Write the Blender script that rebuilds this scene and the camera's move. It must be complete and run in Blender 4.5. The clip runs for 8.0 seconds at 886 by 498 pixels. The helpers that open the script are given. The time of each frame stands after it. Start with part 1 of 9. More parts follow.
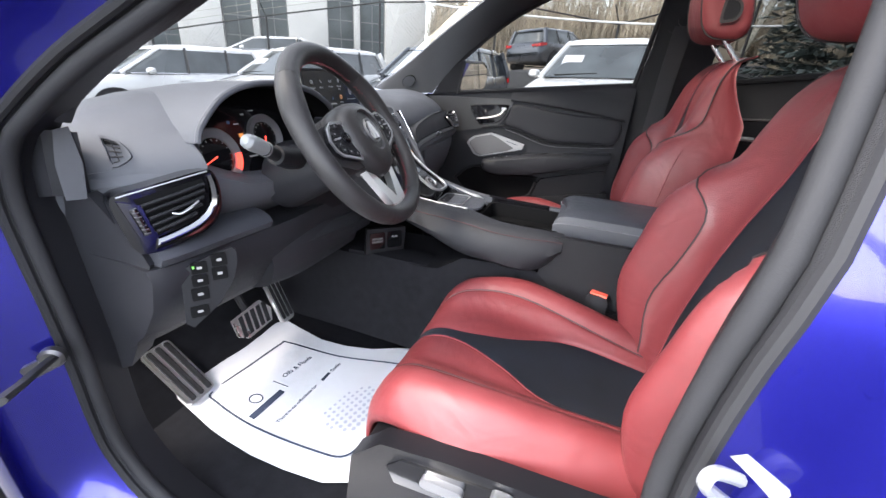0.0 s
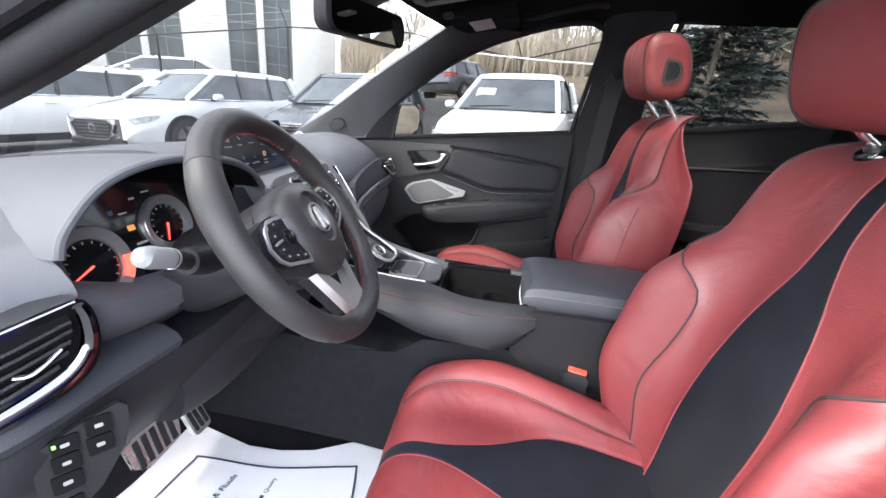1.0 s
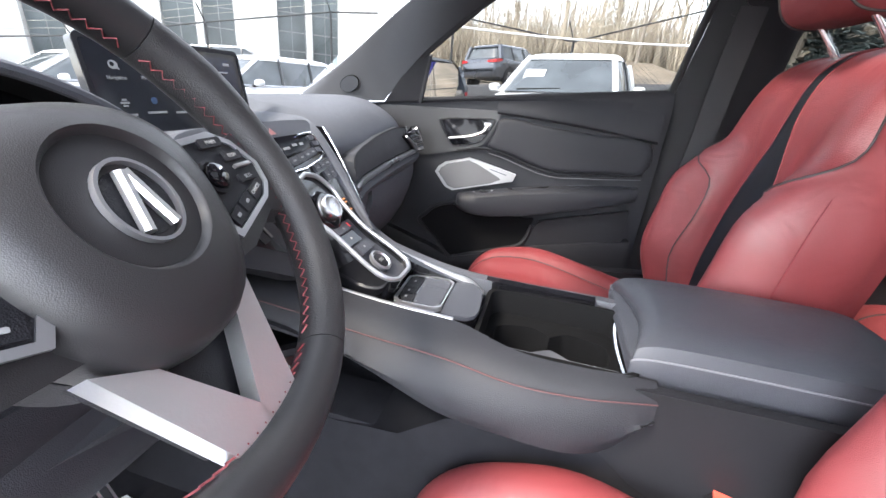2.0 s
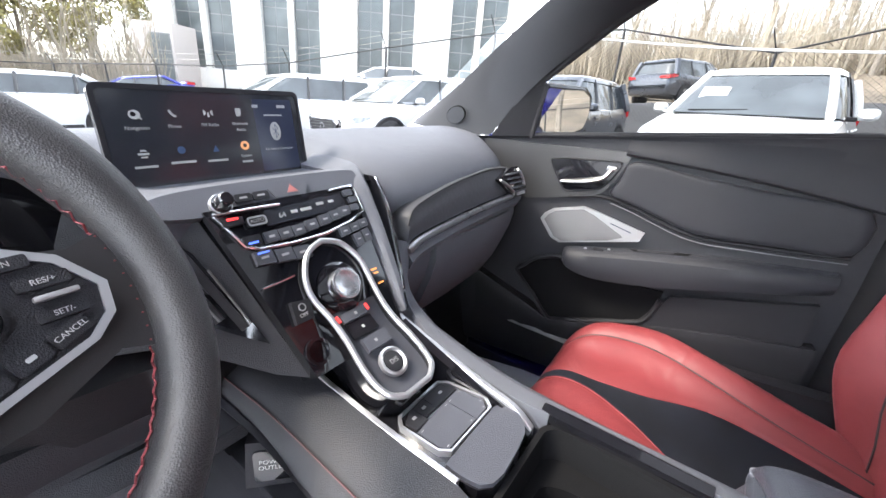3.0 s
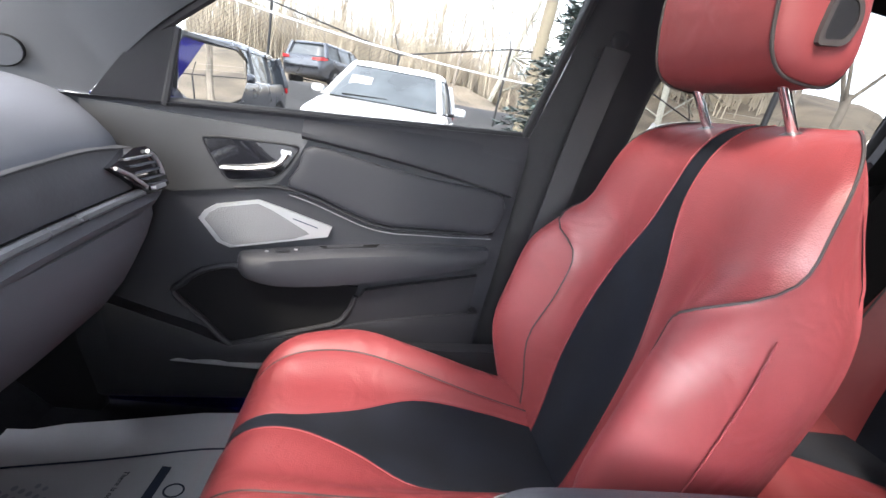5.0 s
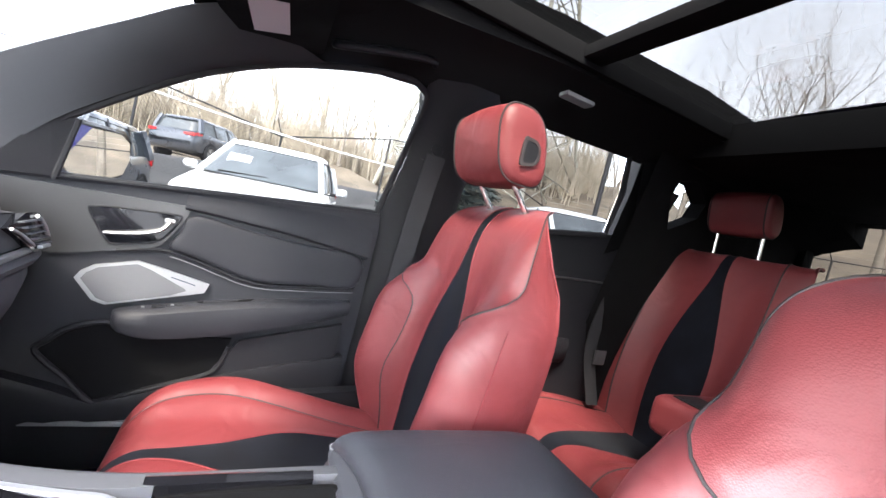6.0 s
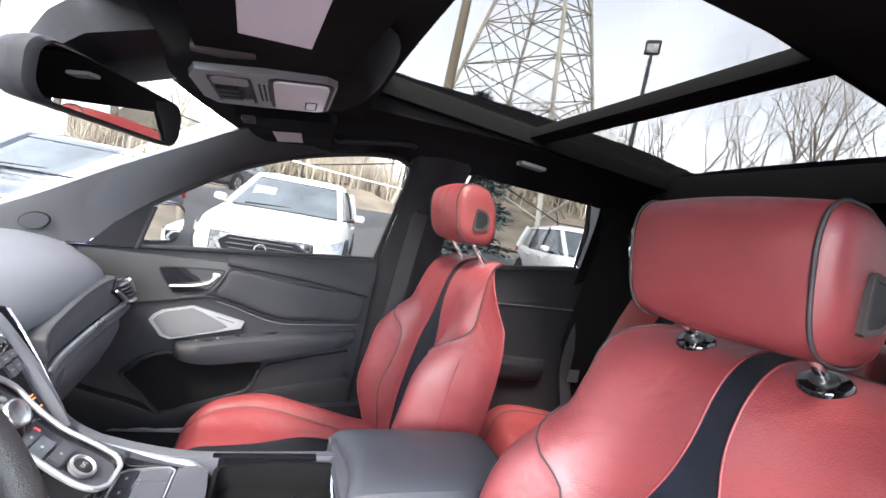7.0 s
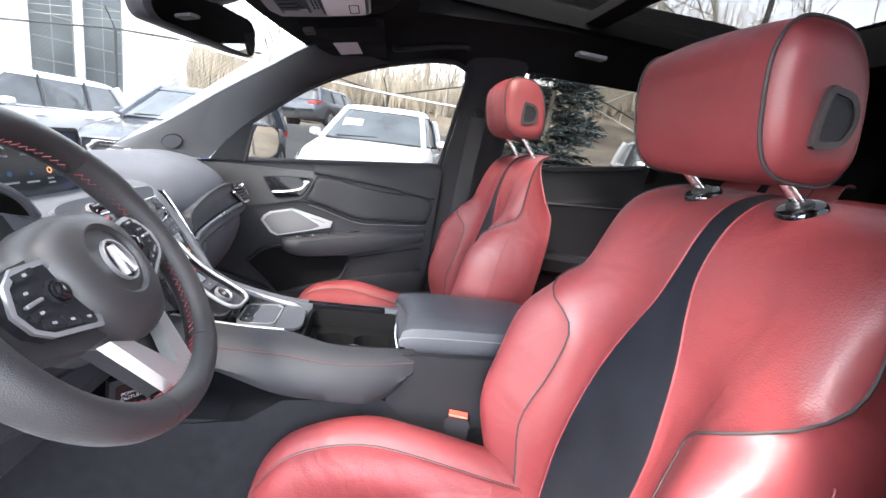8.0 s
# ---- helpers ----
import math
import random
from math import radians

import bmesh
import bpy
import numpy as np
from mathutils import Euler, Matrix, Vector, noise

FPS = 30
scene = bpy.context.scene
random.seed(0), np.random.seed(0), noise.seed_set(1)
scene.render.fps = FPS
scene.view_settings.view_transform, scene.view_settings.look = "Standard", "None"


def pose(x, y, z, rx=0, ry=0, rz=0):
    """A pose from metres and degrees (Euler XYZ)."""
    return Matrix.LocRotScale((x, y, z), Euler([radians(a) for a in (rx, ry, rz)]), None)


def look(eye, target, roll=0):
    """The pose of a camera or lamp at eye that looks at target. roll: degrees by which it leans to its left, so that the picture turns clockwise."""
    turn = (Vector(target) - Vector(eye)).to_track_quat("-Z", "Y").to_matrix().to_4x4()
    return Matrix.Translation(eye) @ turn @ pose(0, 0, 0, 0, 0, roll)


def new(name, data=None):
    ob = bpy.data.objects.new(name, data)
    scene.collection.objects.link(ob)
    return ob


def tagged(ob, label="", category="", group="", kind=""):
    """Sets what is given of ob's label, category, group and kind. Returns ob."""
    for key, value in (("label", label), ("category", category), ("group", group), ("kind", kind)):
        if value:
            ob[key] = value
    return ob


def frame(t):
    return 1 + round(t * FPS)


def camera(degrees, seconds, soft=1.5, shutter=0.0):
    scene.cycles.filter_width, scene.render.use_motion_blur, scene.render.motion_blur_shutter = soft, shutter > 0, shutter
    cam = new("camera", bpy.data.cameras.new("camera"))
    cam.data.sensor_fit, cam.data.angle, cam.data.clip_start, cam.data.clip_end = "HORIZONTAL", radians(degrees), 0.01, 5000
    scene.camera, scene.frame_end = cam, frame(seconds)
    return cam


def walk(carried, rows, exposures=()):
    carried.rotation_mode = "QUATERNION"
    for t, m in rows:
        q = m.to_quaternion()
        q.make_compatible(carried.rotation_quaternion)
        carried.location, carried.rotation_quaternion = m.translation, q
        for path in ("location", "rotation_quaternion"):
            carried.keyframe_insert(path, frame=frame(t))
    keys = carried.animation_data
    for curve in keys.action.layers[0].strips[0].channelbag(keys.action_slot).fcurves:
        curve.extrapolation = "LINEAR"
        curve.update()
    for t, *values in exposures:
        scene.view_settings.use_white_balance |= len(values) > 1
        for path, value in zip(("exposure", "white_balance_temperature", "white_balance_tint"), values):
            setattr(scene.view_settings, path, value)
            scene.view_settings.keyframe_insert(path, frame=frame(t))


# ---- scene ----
cam = camera(95.3, 8.0)
PATH = [
    (0, (-0.961, 0.01, 1.135), (0.763, 0.608, 0.316), 4.1),
    (0.5, (-0.896, 0.073, 1.19), (0.92, 0.484, 0.461), 4.7),
    (1, (-0.825, 0.138, 1.19), (1.037, 0.381, 0.501), 5.3),
    (1.2, (-0.785, 0.155, 1.184), (1.079, 0.377, 0.491), 5.5),
    (2.3, (-0.377, 0.195, 1.074), (1.377, 0.774, 0.308), 5.2),
    (2.5, (-0.337, 0.185, 1.092), (1.366, 0.894, 0.319), 5.4),
    (3, (-0.269, 0.157, 1.133), (1.272, 1.198, 0.399), 5.0),
    (3.5, (-0.228, 0.156, 1.125), (1.315, 1.235, 0.451), 4.8),
    (4, (-0.176, 0.171, 1.095), (1.595, 0.864, 0.477), 5.8),
    (4.5, (-0.116, 0.187, 1.081), (1.804, 0.284, 0.527), 7.9),
    (4.7, (-0.092, 0.216, 1.108), (1.803, 0.03, 0.499), 10.4),
    (5.8, (-0.276, 0.174, 1.128), (1.553, -0.576, 0.828), 14.1),
    (6, (-0.345, 0.202, 1.13), (1.465, -0.641, 1.02), 13.8),
    (6.5, (-0.486, 0.198, 1.215), (1.331, -0.637, 1.248), 13.6),
    (7, (-0.605, 0.216, 1.238), (1.254, -0.52, 1.188), 12.4),
    (7.5, (-0.687, 0.203, 1.201), (1.214, -0.353, 0.917), 10.8),
    (8, (-0.747, 0.142, 1.179), (1.161, -0.226, 0.707), 9.3),
]
walk(cam, [(t, look(eye, target, roll)) for t, eye, target, roll in PATH],
     exposures=[(0.0, 3.9), (1.0, 4.3), (2.5, 4.85), (3.5, 5.05), (4.5, 5.1), (6.0, 5.1), (7.0, 5.05), (8.0, 4.9)])

# ---- world, sun ----
world = bpy.data.worlds.new("sky")
scene.world = world
world.use_nodes = True
wn = world.node_tree.nodes
sky = wn.new("ShaderNodeTexSky")
sky.sky_type = "NISHITA"
sky.sun_disc = False
sky.sun_elevation, sky.sun_rotation = radians(50), radians(313)
sky.air_density, sky.dust_density, sky.ozone_density = 1.0, 1.2, 1.0
pale = wn.new("ShaderNodeHueSaturation")
pale.inputs["Saturation"].default_value = 0.35
world.node_tree.links.new(sky.outputs[0], pale.inputs["Color"])
# thin broken cloud
co_sky, cloud, cover, veil = wn.new("ShaderNodeTexCoord"), wn.new("ShaderNodeTexNoise"), wn.new("ShaderNodeMapRange"), wn.new("ShaderNodeVectorMath")
cloud.inputs["Scale"].default_value, cloud.inputs["Detail"].default_value, cloud.inputs["Distortion"].default_value = 2.2, 6.0, 0.6
cover.inputs["From Min"].default_value, cover.inputs["From Max"].default_value = 0.36, 0.64
cover.inputs["To Min"].default_value, cover.inputs["To Max"].default_value = 0.78, 1.12
veil.operation = "SCALE"
world.node_tree.links.new(co_sky.outputs["Generated"], cloud.inputs["Vector"])
world.node_tree.links.new(cloud.outputs["Fac"], cover.inputs["Value"])
world.node_tree.links.new(pale.outputs[0], veil.inputs[0])
world.node_tree.links.new(cover.outputs[0], veil.inputs["Scale"])
world.node_tree.links.new(veil.outputs[0], wn["Background"].inputs[0])
wn["Background"].inputs[1].default_value = 0.15
sun = new("sun", bpy.data.lights.new("sun", "SUN"))
sun.data.energy, sun.data.angle, sun.data.color = 0.4, radians(12), (1.0, 0.91, 0.78)
# light comes from ahead on the driver's side
sun.matrix_world = look((-4.5, 4.2, 7.3), (0, 0, 0))


# ---- materials ----
def material(name, colour, rough=0.5, metal=0.0, coat=0.0, grain=0.0, scale=400.0, vary=0.12, patch=6.0,
             cells=False, sheen=0.0, spec=0.5, wear=0.15, folds=0.0, fold_scale=11.0):
    """A surface with two scales of variation: patches and wear in tone and gloss, and a fine relief."""
    m = bpy.data.materials.new(name)
    m.use_nodes = True
    n, l = m.node_tree.nodes, m.node_tree.links
    b = n["Principled BSDF"]
    b.inputs["Metallic"].default_value = metal
    b.inputs["Coat Weight"].default_value = coat
    b.inputs["Coat Roughness"].default_value = 0.04
    b.inputs["Sheen Weight"].default_value = sheen
    b.inputs["Specular IOR Level"].default_value = spec
    co = n.new("ShaderNodeTexCoord")
    big = n.new("ShaderNodeTexNoise")
    big.inputs["Scale"].default_value = patch
    big.inputs["Detail"].default_value = 5.0
    l.new(co.outputs["Object"], big.inputs["Vector"])
    ramp = n.new("ShaderNodeMapRange")
    ramp.inputs["From Min"].default_value, ramp.inputs["From Max"].default_value = 0.3, 0.7
    ramp.inputs["To Min"].default_value, ramp.inputs["To Max"].default_value = 1 - vary, 1 + vary
    l.new(big.outputs["Fac"], ramp.inputs["Value"])
    mul = n.new("ShaderNodeVectorMath")
    mul.operation = "SCALE"
    mul.inputs[0].default_value = colour
    l.new(ramp.outputs[0], mul.inputs["Scale"])
    l.new(mul.outputs[0], b.inputs["Base Color"])
    rr = n.new("ShaderNodeMapRange")
    rr.inputs["From Min"].default_value, rr.inputs["From Max"].default_value = 0.3, 0.7
    rr.inputs["To Min"].default_value, rr.inputs["To Max"].default_value = rough * (1 - wear), min(1, rough * (1 + wear))
    l.new(big.outputs["Fac"], rr.inputs["Value"])
    l.new(rr.outputs[0], b.inputs["Roughness"])
    if grain:
        fine = n.new("ShaderNodeTexVoronoi" if cells else "ShaderNodeTexNoise")
        fine.inputs["Scale"].default_value = scale
        l.new(co.outputs["Object"], fine.inputs["Vector"])
        bump = n.new("ShaderNodeBump")
        bump.inputs["Strength"].default_value = grain
        bump.inputs["Distance"].default_value = 0.0006
        l.new(fine.outputs[0], bump.inputs["Height"])
        l.new(bump.outputs[0], b.inputs["Normal"])
        if folds:
            soft = n.new("ShaderNodeTexNoise")
            soft.inputs["Scale"].default_value = fold_scale
            soft.inputs["Detail"].default_value = 2.5
            soft.inputs["Distortion"].default_value = 0.8
            l.new(co.outputs["Object"], soft.inputs["Vector"])
            wave = n.new("ShaderNodeBump")
            wave.inputs["Strength"].default_value = folds
            wave.inputs["Distance"].default_value = 0.012
            l.new(soft.outputs[0], wave.inputs["Height"])
            l.new(wave.outputs[0], bump.inputs["Normal"])
    return m


def glowing(name, colour, strength):
    m = bpy.data.materials.new(name)
    m.use_nodes = True
    b = m.node_tree.nodes["Principled BSDF"]
    b.inputs["Base Color"].default_value = (*colour, 1)
    b.inputs["Emission Color"].default_value = (*colour, 1)
    b.inputs["Emission Strength"].default_value = strength
    b.inputs["Roughness"].default_value = 0.3
    return m


def glass(name, tint, mix):
    """A thin pane: tinted see-through, with a mirror-like gloss that grows at grazing angles."""
    m = bpy.data.materials.new(name)
    m.use_nodes = True
    n, l = m.node_tree.nodes, m.node_tree.links
    n.remove(n["Principled BSDF"])
    clear, gloss, mixer, edge = (n.new("ShaderNodeBsdfTransparent"), n.new("ShaderNodeBsdfGlossy"), n.new("ShaderNodeMixShader"), n.new("ShaderNodeLayerWeight"))
    clear.inputs[0].default_value = (*tint, 1)
    gloss.inputs["Roughness"].default_value = 0.01
    power, scaled = n.new("ShaderNodeMath"), n.new("ShaderNodeMapRange")
    power.operation = "POWER"
    power.inputs[1].default_value = 4.0
    l.new(edge.outputs["Facing"], power.inputs[0])
    l.new(power.outputs[0], scaled.inputs["Value"])
    scaled.inputs["To Min"].default_value, scaled.inputs["To Max"].default_value = mix, 0.6
    l.new(scaled.outputs[0], mixer.inputs[0])
    l.new(clear.outputs[0], mixer.inputs[1])
    l.new(gloss.outputs[0], mixer.inputs[2])
    l.new(mixer.outputs[0], n["Material Output"].inputs[0])
    return m


RED = material("red_leather", (0.142, 0.024, 0.027), 0.46, grain=0.30, scale=1300, vary=0.09, patch=7, cells=True, wear=0.25, folds=0.42)
REDPERF = material("red_perforated_leather", (0.142, 0.024, 0.027), 0.42, grain=0.4, scale=480, vary=0.09, patch=7, cells=True, folds=0.42)
SUEDE = material("black_suede", (0.006, 0.007, 0.011), 0.95, grain=0.6, scale=1500, vary=0.35, patch=14, sheen=0.04, spec=0.08)
PIPE = material("dark_grey_piping", (0.022, 0.018, 0.019), 0.7, grain=0.2, scale=800)
DASH = material("charcoal_soft_plastic", (0.072, 0.075, 0.086), 0.55, grain=0.5, scale=1100, vary=0.06, patch=4, cells=True, spec=0.12)
PLAST = material("black_grained_plastic", (0.010, 0.010, 0.012), 0.46, grain=0.45, scale=1200, vary=0.10, patch=5, cells=True, spec=0.18)
CONS = material("grey_leatherette", (0.034, 0.0355, 0.043), 0.43, grain=0.5, scale=900, vary=0.06, patch=5, cells=True, spec=0.32)
# driver-side parts, coloured darker to offset the open door's strong light
DRIVERDARK = material("driver_side_darkened_charcoal", (0.0145, 0.0148, 0.018), 0.5, grain=0.5, scale=1000, vary=0.08, patch=5, cells=True, spec=0.24)
DOORTRIM = material("dark_door_leatherette", (0.016, 0.0165, 0.020), 0.47, grain=0.5, scale=1000, vary=0.06, patch=5, cells=True, spec=0.2)
PILLAR = material("grey_pillar_cloth", (0.040, 0.0415, 0.046), 0.85, grain=0.6, scale=900, vary=0.08, patch=6, spec=0.15)
MILKY = material("milky_lamp_lens", (0.72, 0.72, 0.74), 0.12, vary=0.04)
# trim cloth, and flat plates that give slots and wells their shade
DARK = material("black_trim_cloth_and_hollow_shade", (0.0045, 0.0045, 0.005), 0.9, grain=0.5, scale=700, vary=0.2, patch=9, spec=0.08)
# floor carpet; it also darkens the console's side in place of shade
CARPET = material("black_carpet_and_side_shade", (0.011, 0.011, 0.013), 0.98, grain=1.0, scale=1500, vary=0.2, patch=40, spec=0.04)
GLOSS = material("piano_black", (0.004, 0.004, 0.005), 0.07, coat=0.6, vary=0.1)
DARKCHROME = material("dark_chrome", (0.13, 0.13, 0.138), 0.10, metal=1.0, vary=0.05)
SATINBLACK = material("satin_black_plastic", (0.0065, 0.0065, 0.008), 0.34, grain=0.25, scale=1200, vary=0.1, patch=5, cells=True, spec=0.3)
SMOKE = material("smoked_silver", (0.20, 0.20, 0.21), 0.30, metal=0.85, grain=0.1, scale=500, vary=0.06)
SILVER = material("satin_silver", (0.36, 0.36, 0.372), 0.34, metal=0.85, grain=0.1, scale=500, vary=0.05)
CHROME = material("chrome", (0.85, 0.85, 0.87), 0.16, metal=1.0, vary=0.03)
GREYMET = material("brushed_dark_metal", (0.11, 0.107, 0.107), 0.34, metal=0.85, grain=0.25, scale=300, vary=0.08)
MESHG = material("silver_speaker_mesh", (0.115, 0.115, 0.12), 0.45, metal=0.6, grain=1.0, scale=700, cells=True)
RUBBER = material("black_rubber_seal", (0.020, 0.020, 0.022), 0.65, grain=0.3, scale=600, spec=0.14)
BLUE = material("blue_metallic_paint", (0.015, 0.014, 0.215), 0.24, metal=0.75, coat=0.7, vary=0.04, grain=0.02, scale=3000)
PAPER = material("white_paper", (0.56, 0.56, 0.585), 0.85, grain=0.15, scale=300, vary=0.03, patch=12)
INK = material("dark_blue_ink", (0.03, 0.04, 0.07), 0.8)
INKPALE = material("pale_ink", (0.36, 0.37, 0.43), 0.8)
LEGEND = material("white_button_legend", (0.2, 0.2, 0.2), 0.6)
STITCH = material("red_thread", (0.15, 0.02, 0.025), 0.7)
GREYSTITCH = material("grey_thread", (0.10, 0.10, 0.11), 0.7)
BRIGHT = material("bright_brushed_metal", (0.72, 0.72, 0.72), 0.30, metal=0.9, grain=0.2, scale=500, vary=0.05)
WHEELHIDE = material("black_wheel_leather", (0.019, 0.018, 0.019), 0.38, grain=0.18, scale=1800, vary=0.1, cells=True, spec=0.35)
WHEELPERF = material("perforated_wheel_leather", (0.018, 0.017, 0.018), 0.45, grain=0.45, scale=900, vary=0.1, cells=True, spec=0.35)
BELT = material("black_webbing", (0.030, 0.030, 0.033), 0.8, grain=0.9, scale=600, spec=0.15)
SCREEN = material("dark_screen_glass", (0.012, 0.013, 0.016), 0.12, vary=0.05, spec=0.6)
REDGLOW = glowing("red_gauge_light", (0.85, 0.06, 0.04), 0.22)
ORANGE = glowing("orange_indicator", (0.55, 0.20, 0.05), 0.06)
REDLAMP = glowing("small_red_lamp", (0.55, 0.03, 0.03), 0.10)
ICON = glowing("white_screen_icon", (0.17, 0.174, 0.178), 0.02)
ICONBLUE = glowing("blue_screen_icon", (0.022, 0.042, 0.085), 0.01)
ICONORANGE = glowing("orange_screen_icon", (0.35, 0.16, 0.07), 0.05)
# door and windscreen tints hold back outdoor brightness; these panes cast no shadow
DIMGLASS = glass("dimming_window_glass", (0.205, 0.209, 0.209), 0.02)
SCREENGLASS = glass("windscreen_glass", (0.275, 0.28, 0.28), 0.02)
PRIVACY = glass("dark_rear_window_glass", (0.095, 0.097, 0.098), 0.02)
TINTED = glass("tinted_roof_glass", (0.076, 0.074, 0.071), 0.02)
MIRROR = material("mirror_glass", (0.85, 0.86, 0.87), 0.01, metal=1.0, vary=0.01)
HEADLINER = material("black_headliner_cloth", (0.0075, 0.0075, 0.008), 0.95, grain=0.8, scale=900, vary=0.15, patch=12, spec=0.08)
LAMPGREY = material("pale_grey_plastic", (0.195, 0.20, 0.205), 0.4, vary=0.05)


# ---- mesh helpers ----
def V(*a):
    return Vector(a)


def bm_object(name, bm, mat, smooth=True, angle=40):
    me = bpy.data.meshes.new(name)
    bmesh.ops.recalc_face_normals(bm, faces=bm.faces)
    bm.to_mesh(me)
    bm.free()
    me.materials.append(mat)
    if smooth:
        me.shade_smooth()
        me.set_sharp_from_angle(angle=radians(angle))
    return new(name, me)


def thing(name, at, label, category, group="", kind=""):
    return tagged(place(new(name), at), label, category, group, kind)


def place(ob, at):
    ob.matrix_world = Matrix.Translation(at)
    return ob


def part(name, bm, mat, parent, label="", smooth=True, angle=40):
    ob = bm_object(name, bm, mat, smooth, angle)
    ob.parent = parent
    inv = Matrix()
    if parent.parent is None:
        inv = parent.matrix_basis.inverted()
    ob.matrix_parent_inverse = inv
    if label:
        tagged(ob, label)
    return ob


def solo(name, bm, mat, label, category, group="", kind="", smooth=True, angle=40):
    return tagged(bm_object(name, bm, mat, smooth, angle), label, category, group, kind)


def curve(pts, n=8, closed=False):
    """A smooth line through the points (Catmull-Rom)."""
    p = [Vector(q) for q in pts]
    out, k = [], len(p)
    for i in range(k if closed else k - 1):
        a, b, c, d = (p[(i - 1) % k], p[i], p[(i + 1) % k], p[(i + 2) % k]) if closed else (p[max(i - 1, 0)], p[i], p[i + 1], p[min(i + 2, k - 1)])
        for j in range(n):
            t = j / n
            out.append(0.5 * ((2 * b) + (c - a) * t + (2 * a - 5 * b + 4 * c - d) * t * t + (3 * b - a - 3 * c + d) * t ** 3))
    if not closed:
        out.append(p[-1].copy())
    return out


def loft(rings, cap=True, closed=True, bm=None):
    bm = bm or bmesh.new()
    rows = [[bm.verts.new(p) for p in r] for r in rings]
    k = len(rows[0])
    for a, b in zip(rows, rows[1:]):
        for i in range(k if closed else k - 1):
            j = (i + 1) % k
            bm.faces.new((a[i], a[j], b[j], b[i]))
    if cap:
        bm.faces.new(rows[0][::-1])
        bm.faces.new(rows[-1])
    return bm


def tube(pts, r, n=8, closed=False, bm=None, flat=1.0, up=None):
    """A round (or flattened) rod along the points; r may be a list."""
    p = [Vector(q) for q in pts]
    k = len(p)
    rs = r if isinstance(r, (list, tuple)) else [r] * k
    rings, side = [], None
    for i in range(k):
        d = (p[(i + 1) % k] - p[i - 1]) if closed else (p[min(i + 1, k - 1)] - p[max(i - 1, 0)])
        d.normalize()
        if side is None:
            ref = Vector(up) if up else (V(0, 0, 1) if abs(d.z) < 0.9 else V(1, 0, 0))
            side = d.cross(ref).normalized()
        side = (side - d * side.dot(d)).normalized()
        if up:
            side = d.cross(Vector(up)).normalized()
        other = side.cross(d)
        rings.append([p[i] + rs[i] * (math.cos(t) * side + math.sin(t) * flat * other) for t in (2 * math.pi * j / n for j in range(n))])
    if closed:
        rings.append(rings[0])
        b = loft(rings[:-1], False, True, bm)
        vs = list(b.verts)[-n * k:]
        for j in range(n):
            m = (j + 1) % n
            b.faces.new((vs[(k - 1) * n + j], vs[(k - 1) * n + m], vs[m], vs[j]))
        return b
    return loft(rings, True, True, bm)


def plane_m(o, xd, yd):
    """A frame on a surface: local x along xd, local y near yd, z out of it."""
    x = Vector(xd).normalized()
    z = x.cross(Vector(yd)).normalized()
    y = z.cross(x)
    m = Matrix((x, y, z)).transposed().to_4x4()
    m.translation = Vector(o)
    return m


def bevelled(bm, w, seg=2, angle=25):
    es = [e for e in bm.edges if len(e.link_faces) == 2 and e.calc_face_angle(0) > radians(angle)]
    if w > 0:
        bmesh.ops.bevel(bm, geom=es, offset=w, segments=seg, profile=0.6, affect="EDGES", clamp_overlap=True)
    return bm


def plate(poly, m, d, bev=0.0, seg=2):
    """A flat piece of that outline, d thick, whose underside lies on the frame m."""
    bm = bmesh.new()
    lo = [bm.verts.new(m @ V(x, y, 0)) for x, y in poly]
    hi = [bm.verts.new(m @ V(x, y, d)) for x, y in poly]
    k = len(poly)
    bm.faces.new(lo[::-1])
    bm.faces.new(hi)
    for i in range(k):
        bm.faces.new((lo[i], lo[(i + 1) % k], hi[(i + 1) % k], hi[i]))
    return bevelled(bm, bev, seg)


def rbox(c, s, bev=0.0, m=None, seg=2):
    bm = bmesh.new()
    bmesh.ops.create_cube(bm, size=1.0)
    bmesh.ops.transform(bm, matrix=(m or Matrix()) @ Matrix.Translation(c) @ Matrix.Diagonal((*s, 1)), verts=bm.verts)
    return bevelled(bm, bev, seg)


def rect(w, h, r=0.0, n=4, cx=0.0, cy=0.0):
    """A rectangle's outline with round corners."""
    if r <= 0:
        return [(cx - w / 2, cy - h / 2), (cx + w / 2, cy - h / 2), (cx + w / 2, cy + h / 2), (cx - w / 2, cy + h / 2)]
    out = []
    for sx, sy, a0 in ((1, -1, -90), (1, 1, 0), (-1, 1, 90), (-1, -1, 180)):
        for i in range(n + 1):
            a = radians(a0 + 90 * i / n)
            out.append((cx + sx * (w / 2 - r) + r * math.cos(a), cy + sy * (h / 2 - r) + r * math.sin(a)))
    return out


def circle(r, n=32, cx=0.0, cy=0.0):
    return [(cx + r * math.cos(2 * math.pi * i / n), cy + r * math.sin(2 * math.pi * i / n)) for i in range(n)]


def disc(m, prof, n=36):
    """A turned piece: prof holds (radius, height) along the frame's z."""
    return loft([[m @ V(r * math.cos(a), r * math.sin(a), h) for a in (2 * math.pi * j / n for j in range(n))] for r, h in prof])


